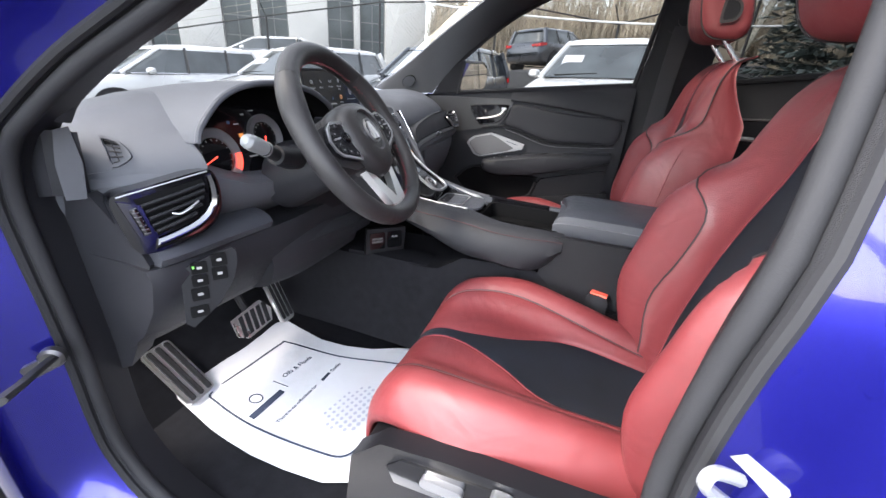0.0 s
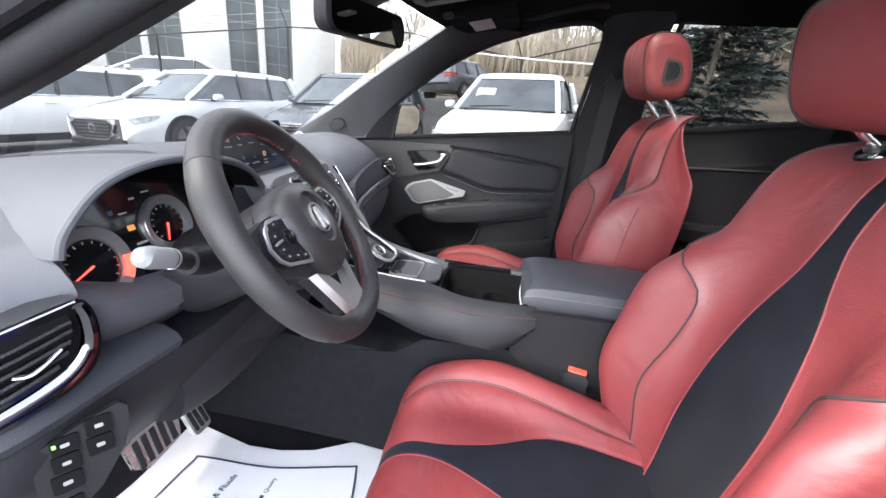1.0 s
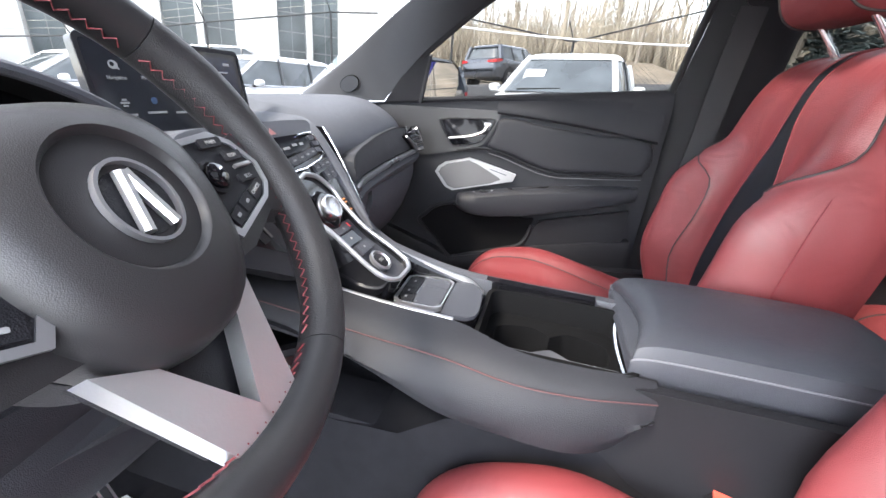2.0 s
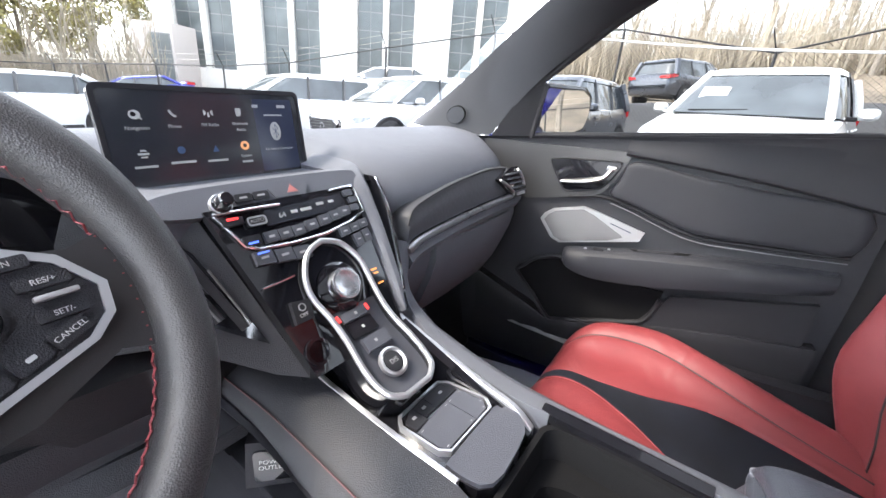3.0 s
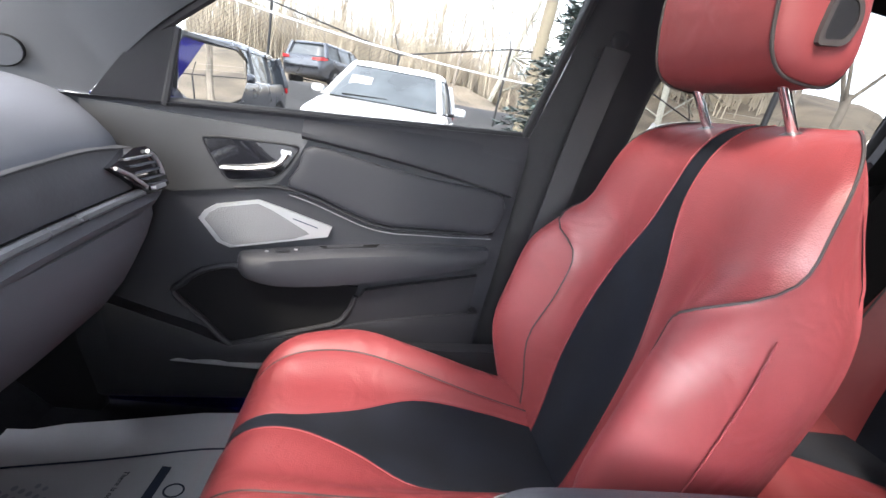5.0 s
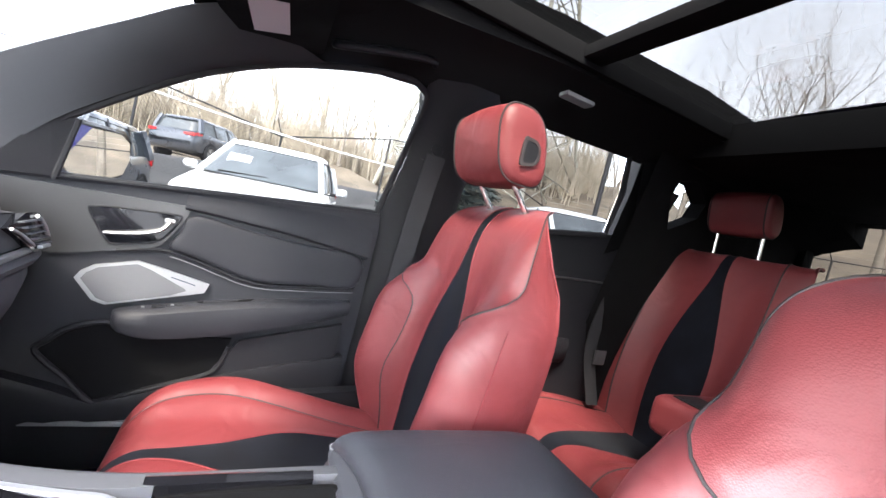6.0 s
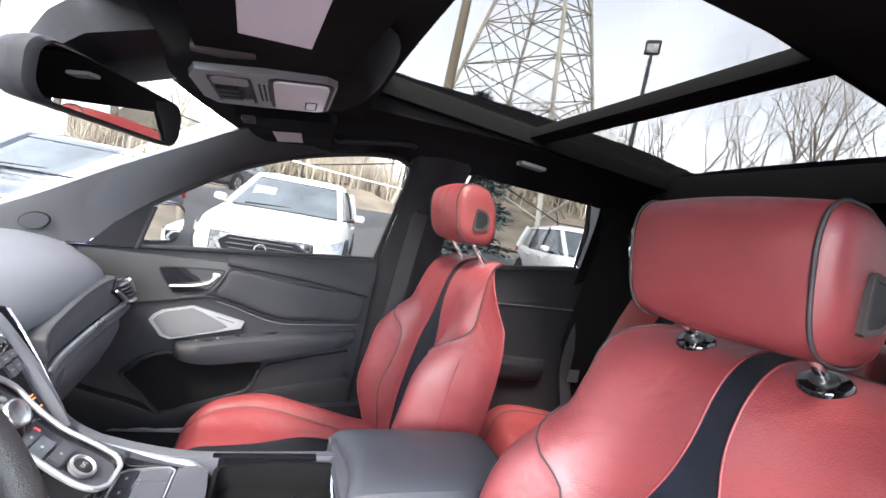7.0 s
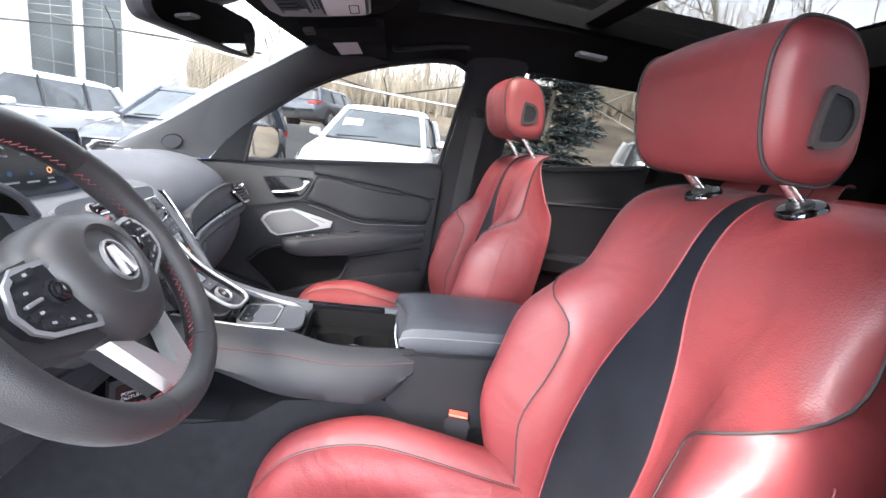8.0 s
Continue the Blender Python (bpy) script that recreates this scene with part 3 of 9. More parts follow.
def headrest(at, root, zc, yc, hw, hd, hh, lean, holes=True, post_y=-0.262, low=1.153, gap=0.07):
    """The head cushion with its piping, side buttons and two posts."""
    def prof(x, k, n=36):
        """The cushion's side outline at that place across, shrunk by k."""
        out = []
        for j in range(n):
            g = 2 * math.pi * j / n
            c, q = math.cos(g), math.sin(g)
            y, z = math.copysign(abs(c) ** 0.62, c), math.copysign(abs(q) ** 0.55, q)
            d = hd * (1 - 0.16 * max(z, 0) ** 2 + 0.03 * min(z, 0))
            sag = 0.006 * (x / hw) ** 2
            out.append(at @ V(x, yc + lean * z + k * d * y - sag * (y > 0), zc + hh * k * z * (1 - 0.05 * (x / hw) ** 2)))
        return out

    xs = [(-1.0, 0.60), (-0.988, 0.74), (-0.955, 0.865), (-0.905, 0.945), (-0.862, 0.980), (-0.82, 0.993), (-0.55, 1.0), (-0.25, 1.01), (0.0, 1.012)]
    xs = xs + [(-x, k) for x, k in xs[-2::-1]]
    pillow = part("headrest", loft([prof(x * hw, k) for x, k in xs]), RED, root, "red leather head restraint with dark piping", angle=60)
    for sd in (-1, 1):
        part("piping", tube(prof(sd * 0.862 * hw, 0.993, 48), 0.0021, 6, True), PIPE, pillow)
        if holes:
            m = at @ plane_m((sd * (hw - 0.0025), yc - 0.012, zc - 0.012), (0, sd, 0), (0, 0, 1))
            D = [(-0.019, -0.026), (-0.004, -0.026), (0.013, -0.021), (0.0205, -0.006), (0.019, 0.010), (0.008, 0.023), (-0.008, 0.026), (-0.019, 0.025), (-0.021, 0.0)]
            D = [(p.x, p.y) for p in curve([(x, y, 0) for x, y in D], 3, True)]
            D = [(-x, y) for x, y in D][::-1] if sd > 0 else D
            ring = part("button", frame_ring(D, [(x * 0.74, y * 0.76) for x, y in D], m, 0.0075, 0.0025), PIPE, pillow, "dark grey headrest button rim")
            part("button_face", plate([(x * 0.76, y * 0.78) for x, y in D], m, 0.0062, 0.001), PLAST, ring, "black recessed button")
    for sd in (-1, 1):
        base = V(sd * 0.07, post_y, low)
        top = V(sd * 0.07, yc - 0.01, zc - hh * 0.75)
        part("post", tube([at @ base, at @ top], 0.006, 12), CHROME, root, "chrome headrest post")
        m = at @ plane_m((sd * 0.07, post_y + 0.016, low + 0.012), (1, 0, 0), (0, 1, -0.60)) @ Matrix.Translation((0, 0, -0.0065))
        guide = part("post_guide", disc(m, [(0.0235, -0.012), (0.0235, -0.003), (0.021, 0.0005), (0.013, 0.002), (0.009, 0.002)]), GLOSS, root, "gloss black post guide")
        part("guide_collar", disc(m, [(0.0125, -0.002), (0.0125, 0.004), (0.0105, 0.0055), (0.007, 0.0055)]), GREYMET, guide, "dark metal collar")
    return pillow


def front_seat(at, label, outer, head, head_x=0.0, slide=(0.0, 0.0), recline=0.0):
    """outer: the side (-1 or 1) that faces the door, where the seat's switches are; slide moves the cushion forward and up."""
    root = tagged(new("front_seat"), label, "car seat", "front seats")
    root.matrix_world = at
    lean = at @ Matrix.Translation((0, -0.20, 1.05)) @ Matrix.Rotation(radians(-recline), 4, "X") @ Matrix.Translation((0, 0.20, -1.05))
    at = at @ Matrix.Translation((0, *slide))
    cush = Pad([(-0.20, 0.618, 0.028, 0.192, 0.60), (-0.10, 0.626, 0.038, 0.200, 0.605), (0.03, 0.637, 0.050, 0.226, 0.615), (0.13, 0.650, 0.051, 0.243, 0.62), (0.21, 0.657, 0.038, 0.232, 0.62),
                (0.27, 0.652, 0.024, 0.214, 0.605), (0.308, 0.620, 0.010, 0.196, 0.57), (0.322, 0.560, 0.004, 0.186, 0.50), (0.312, 0.49, 0.0, 0.190, 0.47)],
               None,
               [(0, 0, -0.05), (0.22, 0, -0.04), (0.42, 0, 0.05), (0.57, 0, 0.55), (0.72, 0, 1.0), (0.86, 0, 0.92), (0.955, 0, 0.25), (1.0, 1, 0.62), (1.0, 1, 0.3), (0.975, 1, 0.0)],
               cushion_turn)
    wid = [(0.072,), (0.087,), (0.092,), (0.045,), (0.018,), (0.0145,), (0.014,), (0.013,), (0.013,)]
    inner = lambda v: cush.s_at(v, along(wid, v)[0])
    back = Pad([(0.585, -0.122, 0.02, 0.210), (0.66, -0.138, 0.064, 0.224), (0.76, -0.153, 0.100, 0.242), (0.86, -0.172, 0.100, 0.246), (0.94, -0.186, 0.092, 0.245),
                (0.993, -0.197, 0.060, 0.232), (1.034, -0.205, 0.026, 0.212), (1.082, -0.213, 0.015, 0.204), (1.128, -0.226, 0.009, 0.198), (1.160, -0.244, 0.003, 0.183), (1.183, -0.272, 0.0, 0.155), (1.194, -0.310, 0.0, 0.118)],
               None,
               [(0, 0, 0), (0.24, 0, 0.0), (0.42, 0, 0.10), (0.57, 0, 0.5), (0.72, 0, 0.95), (0.85, 0, 1.0), (0.95, 0, 0.6), (1.0, 1, -0.02), (0.99, 1, -0.065), (0.93, 1, -0.10)],
               back_turn)
    back.out = 1.0
    widb = [(0.062,), (0.069,), (0.078,), (0.075,), (0.060,), (0.044,), (0.029,), (0.018,), (0.016,), (0.016,), (0.016,), (0.016,)]
    innerb = lambda v: back.s_at(v, along(widb, v)[0])
    # the piping keeps near the middle beside the bolster, then swings out to the shoulder's edge
    pipe_x = [(0.108,), (0.118,), (0.134,), (0.127,), (0.128,), (0.158,), (0.194,), (0.202,), (0.196,), (0.181,), (0.153,), (0.116,)]
    edge = lambda v: lerp(back.s_at(v, along(pipe_x, v)[0]), 0.76, smooth01((v - 0.36) / 0.30))
    for pad, inn, name, mid, at in ((cush, inner, "cushion", lambda v: along([(0.30,), (0.33,), (0.36,), (0.37,), (0.38,), (0.38,), (0.38,), (0.38,), (0.38,)], v)[0], at), (back, innerb, "backrest", edge, lean)):
        body = part(name, pad.panel(lambda v, q=inn: -q(v), inn, 1, at, 14, 40, 0.002), SUEDE, root, "black suede centre panel")
        for sd in (-1, 1):
            part("side_panel", pad.panel(inn, lambda v, q=inn: max(mid(v), q(v) + 0.03), sd, at, 10, 40, 0.004), REDPERF, body, "red perforated leather panel")
            part("bolster", pad.panel(lambda v, q=inn: max(mid(v), q(v) + 0.03), 1.0, sd, at, 20, 40, 0.004), RED, body, "red leather side bolster")
            part("seam", tube(shifted(pad.seamline(inn, sd, 0.0, 1.0, 40), at), 0.0016, 5), STITCH, body)
            part("piping", tube(shifted(pad.seamline(lambda v, q=inn: max(mid(v), q(v) + 0.03), sd, 0.0, 1.0, 40), at), 0.0017, 6), PIPE, body)
            part("side_piping", tube(shifted(pad.seamline(0.72, sd, 0.05, 0.9 if pad is cush else 0.44, 40), at), 0.0012 if pad is back else 0.0022, 6), STITCH if pad is back else PIPE, body)
    at = root.matrix_world @ Matrix.Translation((0, *slide))
    # shell behind the backrest
    shell = []
    for v in (0.0, 0.12, 0.25, 0.4, 0.55, 0.68, 0.8, 0.9, 1.0):
        pr, pl = back.point(v, 1.0, 1), back.point(v, 1.0, -1)
        shell.append([lean @ V(lerp(pl.x, pr.x, i / 8), pr.y + 0.004 - 0.028 * math.sin(math.pi * i / 8), pr.z) for i in range(9)])
    part("back_shell", loft(shell, False, False), PLAST, root, "black plastic seat back shell")
    # base under the cushion with its trim
    for sd in (-1, 1):
        prof = [(-0.24, 0.675), (-0.05, 0.655), (0.15, 0.650), (0.25, 0.638), (0.300, 0.59), (0.315, 0.46), (0.20, 0.395), (-0.18, 0.395), (-0.26, 0.46)]
        m = at @ plane_m((sd * (0.240 if sd == outer else 0.225), 0, 0), (0, sd, 0), (0, 0, 1))
        part("side_trim", plate([(sd * y, z) for y, z in (prof if sd > 0 else prof[::-1])], m, 0.034, 0.012, 3), SATINBLACK, root, "satin black plastic seat side trim")
        if sd == outer:
            sunk = [(-0.02, 0.640), (0.10, 0.634), (0.215, 0.626), (0.238, 0.604), (0.225, 0.575), (0.12, 0.580), (0.0, 0.596), (-0.03, 0.615)]
            sunk = [(sd * y, z) for y, z in (sunk if sd > 0 else sunk[::-1])]
            part("switch_panel", plate(sunk, m @ Matrix.Translation((0, 0, 0.032)), 0.006, 0.003), GLOSS, root, "gloss black switch surround")
    part("front_trim", loft([[at @ V(x, y, z) for y, z in ((0.26, 0.585), (0.300, 0.575), (0.309, 0.50), (0.300, 0.43), (0.25, 0.40))] for x in (-0.235, -0.20, 0.0, 0.20, 0.235)]), SATINBLACK, root, "black front cover under the cushion")
    base = rbox((0, 0.03, 0.445), (0.44, 0.52, 0.10), 0.02, at)
    part("seat_base", base, PLAST, root)
    for sd in (-1, 1):
        part("rail", rbox((sd * 0.19, 0.04, 0.405), (0.04, 0.62, 0.03), 0.004, at), GREYMET, root)
    for yy, zz, ln in ((0.150, 0.612, 0.062), (0.068, 0.632, 0.030)):
        m = at @ plane_m((outer * 0.276, yy, zz), (0, outer, 0), (0, 0, 1))
        part("seat_switch", plate(rect(ln, 0.018, 0.008), m, 0.012, 0.004), SILVER, root, "satin silver seat adjuster switch")
    headrest(root.matrix_world @ Matrix.Translation((head_x, 0, 0)), root, head, -0.212, 0.112, 0.058, 0.076, 0.016, post_y=-0.287, low=1.177)
    return root


D_SEAT = front_seat(pose(-0.319, -0.038, -0.004), "red leather driver's seat with black suede centre, beside the open door", -1, 1.277, 0.014)
P_SEAT = front_seat(pose(0.412, -0.004, 0.006), "red leather passenger seat with black suede centre and grey piping", 1, 1.308, 0.003, (0.045, -0.018), 4.0)

# ---- dashboard ----
dash = thing("dashboard", (XC, 0.7, 0.6), "charcoal soft-touch dashboard with gloss black and silver trim", "dashboard")


def pad_rings(rows, back):
    return [[V(x, y, z) for y, z in [(p.x, p.y) for p in curve([(a, b, 0) for a, b in pr], 4)] + back] for x, pr in rows]


# upper pad on the passenger's side, as cross sections
up = [
    (0.085, [(1.14, 1.00), (0.82, 1.034), (0.70, 1.012), (0.62, 1.006), (0.58, 0.998), (0.60, 0.97)]),
    (0.105, [(1.14, 1.00), (0.82, 1.037), (0.69, 1.024), (0.605, 1.015), (0.560, 0.990), (0.57, 0.95)]),
    (0.13, [(1.14, 1.00), (0.82, 1.040), (0.68, 1.040), (0.59, 1.026), (0.545, 0.985), (0.55, 0.94)]),
    (0.22, [(1.13, 1.00), (0.82, 1.040), (0.68, 1.044), (0.585, 1.030), (0.535, 0.980), (0.545, 0.94)]),
    (0.36, [(1.10, 1.00), (0.82, 1.040), (0.68, 1.046), (0.59, 1.030), (0.545, 0.988), (0.555, 0.94)]),
    (0.48, [(1.06, 1.00), (0.82, 1.040), (0.69, 1.043), (0.605, 1.022), (0.560, 0.984), (0.57, 0.94)]),
    (0.56, [(1.02, 1.00), (0.82, 1.040), (0.70, 1.040), (0.63, 1.016), (0.590, 0.980), (0.60, 0.94)]),
    (0.615, [(0.98, 1.00), (0.82, 1.040), (0.71, 1.036), (0.66, 1.010), (0.63, 0.975), (0.64, 0.94)]),
]
part("upper_pad", loft(pad_rings(up, [(1.0, 0.90)])), DASH, dash, "charcoal soft pad before the passenger")
# middle, under and behind the screen
mid = [
    (-0.175, [(1.14, 1.00), (0.82, 1.045), (0.72, 1.035), (0.66, 1.012), (0.58, 1.004), (0.545, 0.985), (0.56, 0.93)]),
    (-0.11, [(1.14, 1.00), (0.82, 1.040), (0.72, 1.020), (0.66, 0.999), (0.58, 1.013), (0.552, 1.008), (0.552, 0.94)]),
    (0.0, [(1.14, 1.00), (0.82, 1.040), (0.72, 1.015), (0.66, 0.999), (0.58, 1.014), (0.552, 1.009), (0.552, 0.94)]),
    (0.09, [(1.14, 1.00), (0.82, 1.040), (0.72, 1.022), (0.66, 1.000), (0.58, 1.012), (0.552, 1.007), (0.555, 0.94)]),
]
part("centre_pad", loft(pad_rings(mid, [(1.0, 0.90)])), DASH, dash)
# driver's side: the top sheet from the door to the instrument hood
drv = [
    (-0.62, [(1.00, 1.00), (0.86, 1.030), (0.80, 1.020), (0.765, 0.985), (0.75, 0.94), (0.76, 0.90)]),
    (-0.585, [(1.04, 1.00), (0.84, 1.040), (0.755, 1.030), (0.715, 1.000), (0.695, 0.965), (0.71, 0.93)]),
    (-0.54, [(1.08, 1.00), (0.82, 1.055), (0.72, 1.045), (0.665, 1.010), (0.640, 0.975), (0.65, 0.94)]),
    (-0.50, [(1.10, 1.00), (0.82, 1.065), (0.70, 1.058), (0.625, 1.030), (0.590, 0.990), (0.60, 0.95)]),
    (-0.46, [(1.12, 1.00), (0.82, 1.075), (0.72, 1.075), (0.68, 1.060), (0.665, 1.04), (0.68, 0.95)]),
    (-0.30, [(1.14, 1.00), (0.84, 1.070), (0.74, 1.080), (0.69, 1.065), (0.675, 1.04), (0.68, 0.95)]),
    (-0.175, [(1.14, 1.00), (0.82, 1.050), (0.72, 1.040), (0.67, 1.020), (0.66, 1.00), (0.68, 0.95)]),
]
part("driver_pad", loft(pad_rings(drv, [(1.0, 0.92)])), DASH, dash, "charcoal soft pad before the driver")
# instrument hood: an arch
arch = [(-0.505, 1.022), (-0.495, 1.048), (-0.455, 1.088), (-0.40, 1.106), (-0.33, 1.106), (-0.25, 1.092), (-0.18, 1.062), (-0.145, 1.030)]
ac = curve([(x, z, 0) for x, z in arch], 6)


def hood(k, y0, y1, drop, mat, name, lbl=""):
    rings = []
    for f in np.linspace(0, 1, 6):
        y = lerp(y0, y1, f)
        rings.append([V(-0.32 + (p.x + 0.32) * k, y - 0.02 * math.sin(3.1 * min(max((p.x + 0.505) / 0.36, 0), 1)) * (1 - f), 1.02 + (p.y - 1.02) * k - drop * f ** 1.6) for p in ac])
    return part(name, loft(rings, False, False), mat, dash, lbl)


hood(1.0, 0.60, 0.88, 0.035, DASH, "instrument_hood", "charcoal hood over the instruments")
hood(0.955, 0.602, 0.70, 0.01, DARK, "hood_lining")
lip = [V(-0.32 + (p.x + 0.32) * 0.978, 0.60 - 0.02 * math.sin(3.1 * min(max((p.x + 0.505) / 0.36, 0), 1)), 1.02 + (p.y - 1.02) * 0.978) for p in ac]
part("hood_lip", tube(lip, 0.0052, 8), DASH, dash)
# instrument face and gauges
CM = plane_m((-0.33, 0.638, 1.005), (1, 0, 0), (0, 0.30, 0.95))
face = part("instrument_panel", plate([(-0.175, -0.055), (-0.13, -0.075), (0.13, -0.075), (0.175, -0.05), (0.16, 0.05), (0.08, 0.088), (-0.08, 0.088), (-0.15, 0.055)], CM, 0.003), GLOSS, dash, "dark instrument panel with two round gauges")
for gx, gy, r in ((-0.118, -0.018, 0.047), (0.0, 0.002, 0.040)):
    g = CM @ Matrix.Translation((gx, gy, 0.003))
    dial = part("gauge", disc(g, [(r, 0.0), (r, 0.006), (r * 0.96, 0.008), (r * 0.70, 0.004), (r * 0.68, 0.001)]), SILVER, face, "silver ringed gauge")
    part("gauge_dial", disc(g, [(r * 0.68, 0.001), (r * 0.66, 0.0022)]), GLOSS, dial)
    ang = 200 if gx < -0.05 else 250
    a = radians(ang)
    part("needle", plate([(0, -0.0012), (r * 0.62, -0.0005), (r * 0.62, 0.0005), (0, 0.0012)], g @ Matrix.Translation((0, 0, 0.003)) @ Matrix.Rotation(a, 4, "Z"), 0.001), REDGLOW, dial, "red gauge needle")
    for k in range(13):
        a = radians(-40 + 260 * k / 12)
        part("tick", plate([(r * 0.56, -0.0006), (r * 0.63, -0.0006), (r * 0.63, 0.0006), (r * 0.56, 0.0006)], g @ Matrix.Translation((0, 0, 0.003)) @ Matrix.Rotation(a, 4, "Z"), 0.0006), ICON, dial)
    if gx < -0.05:
        red = [(r * q * math.cos(radians(b)), r * q * math.sin(radians(b))) for q, bs in ((0.72, range(-40, 1, 5)), (0.97, range(0, -41, -5))) for b in bs]
        part("red_zone", plate(red, g @ Matrix.Translation((0, 0, 0.0075)), 0.001), REDGLOW, dial, "red warning zone")
for x, y, w, h, mt in ((-0.055, 0.03, 0.012, 0.002, ICON), (-0.035, 0.045, 0.008, 0.003, ICON), (-0.012, 0.05, 0.012, 0.002, ICON), (-0.052, 0.01, 0.01, 0.007, ORANGE), (-0.046, -0.012, 0.016, 0.003, ICON), (-0.04, -0.028, 0.02, 0.003, ICON), (-0.07, 0.034, 0.006, 0.006, ICONBLUE)):
    part("indicator", plate(rect(w, h, 0.0008, 2), CM @ Matrix.Translation((x, y, 0.003)), 0.0006), mt, face)
# sheet under the instruments, round the column
ap = [(-0.60, 0.70, 0.965), (-0.55, 0.635, 0.975), (-0.49, 0.585, 0.975), (-0.42, 0.580, 0.952), (-0.33, 0.578, 0.945), (-0.24, 0.580, 0.955), (-0.16, 0.575, 0.975)]
apc = curve(ap, 4)
part("instrument_surround", loft([[V(p.x, p.y + 0.075 - 0.06 * abs(p.x + 0.33) / 0.27, p.z + 0.012), V(p.x, p.y + 0.02, p.z + 0.004), V(p.x, p.y, p.z - 0.006), V(p.x, p.y + 0.004, p.z - 0.03), V(p.x, p.y + 0.05, p.z - 0.075), V(p.x, p.y + 0.10, p.z - 0.08), V(p.x, p.y + 0.10, p.z)] for p in apc]), DASH, dash)
# steering column shroud
sh = []
for f in np.linspace(0, 1, 6):
    c = V(-0.306, lerp(0.600, 0.478, f), lerp(0.935, 0.985, f))
    r = lerp(0.075, 0.052, f)
    sh.append([c + V(r * 1.05 * math.cos(a), r * 0.15 * math.sin(a), r * 0.85 * math.sin(a)) for a in (2 * math.pi * j / 24 for j in range(24))])
part("column_shroud", loft(sh), DRIVERDARK, dash, "charcoal steering column shroud")
# stalk on the column
stalk = part("stalk", tube([(-0.355, 0.535, 0.985), (-0.395, 0.530, 0.992), (-0.425, 0.526, 1.002)], [0.020, 0.019, 0.016], 16), PLAST, dash, "black control stalk with a pale knob")
part("stalk_arm", tube([(-0.42, 0.527, 1.0), (-0.455, 0.520, 1.018)], [0.0105, 0.0115], 14), PLAST, stalk)
part("stalk_knob", tube([(-0.453, 0.5205, 1.017), (-0.457, 0.5195, 1.019), (-0.482, 0.515, 1.030), (-0.494, 0.512, 1.035), (-0.498, 0.5112, 1.037)], [0.0105, 0.0115, 0.0122, 0.0105, 0.0055], 16), LAMPGREY, stalk, "pale knob end")
part("stalk_ring", tube([(-0.450, 0.521, 1.0157), (-0.453, 0.5204, 1.017)], 0.0120, 16), SILVER, stalk)

# small side window vent and round dash speaker
vm = plane_m((-0.5630, 0.6880, 1.0050), (0.340, -0.828, -0.446), (0.618, -0.161, 0.769))
tri = [(p.x, p.y) for p in curve([(-0.0306, 0.0123, 0), (-0.0200, 0.0160, 0), (-0.0091, 0.0183, 0), (0.0041, 0.0147, 0), (0.0190, 0.0056, 0), (0.0150, -0.0090, 0), (0.0062, -0.0206, 0), (-0.0060, -0.0100, 0), (-0.0173, 0.0002, 0)], 2, True)][::-1]
tcx, tcy = -0.005, 0.002
tin = [(tcx + (x - tcx) * 0.80, tcy + (y - tcy) * 0.78) for x, y in tri]
sv = part("side_vent", frame_ring(tri, tin, vm @ Matrix.Translation((0, 0, -0.006)), 0.009, 0.002), DASH, dash, "small fan-shaped side vent")
part("vent_hole", plate(tin, vm @ Matrix.Translation((0, 0, -0.004)), 0.0015), DARK, sv)
for k in range(5):
    f = k / 4
    a, b = V(lerp(-0.0235, 0.0035, f), lerp(0.0105, -0.0130, f), 0), V(lerp(-0.004, 0.0135, f), lerp(0.0135, -0.0040, f), 0)
    part("slat", tube([vm @ (a + V(0, 0, 0.0005)), vm @ (b + V(0, 0, 0.0005))], 0.0011, 6), DRIVERDARK, sv)
part("slat", tube([vm @ V(-0.0150, 0.0120, -0.001), vm @ V(0.0090, -0.0085, -0.001)], 0.0010, 6), DRIVERDARK, sv)

# big outer vent before the driver
LV = plane_m((-0.512, 0.573, 0.981), (0.93, -0.36, 0), (0, 0.1, 1))
closed2 = lambda pts, n=3: [(p.x, p.y) for p in curve([(x, y, 0) for x, y in pts], n, True)]
vo = closed2([(-0.124, -0.014), (-0.090, -0.006), (-0.050, 0.001), (-0.006, 0.008), (0.006, 0.000), (0.010, -0.026), (0.004, -0.058), (-0.018, -0.080), (-0.055, -0.092), (-0.092, -0.098), (-0.112, -0.090), (-0.122, -0.050)])
vent = part("driver_vent", plate(vo[::-1], LV @ Matrix.Translation((0, 0, -0.04)), 0.040, 0.003), GLOSS, dash, "gloss black air vent with silver edge")
vi = [(-0.100, -0.020), (-0.060, -0.012), (-0.012, -0.004), (-0.011, -0.022), (-0.018, -0.042), (-0.034, -0.056), (-0.060, -0.066), (-0.082, -0.074), (-0.092, -0.045)]
part("vent_well", plate(vi[::-1], LV, 0.0006), DARK, vent)
for (ax, ay), (bx, by) in (((-0.094, -0.030), (-0.013, -0.012)), ((-0.091, -0.039), (-0.014, -0.021)), ((-0.089, -0.049), (-0.017, -0.031)), ((-0.087, -0.059), (-0.021, -0.041)), ((-0.084, -0.068), (-0.030, -0.052))):
    a, b = V(ax, ay, 0.002), V(bx, by, 0.002)
    part("slat", loft([[LV @ (p + V(0, q, w)) for q, w in ((-0.0022, -0.001), (0.0022, -0.001), (0.0038, 0.006), (0.0015, 0.008), (-0.001, 0.006))] for p in (a, lerp(a, b, 0.5) + V(0, 0, 0.002), b)]), PLAST, vent)
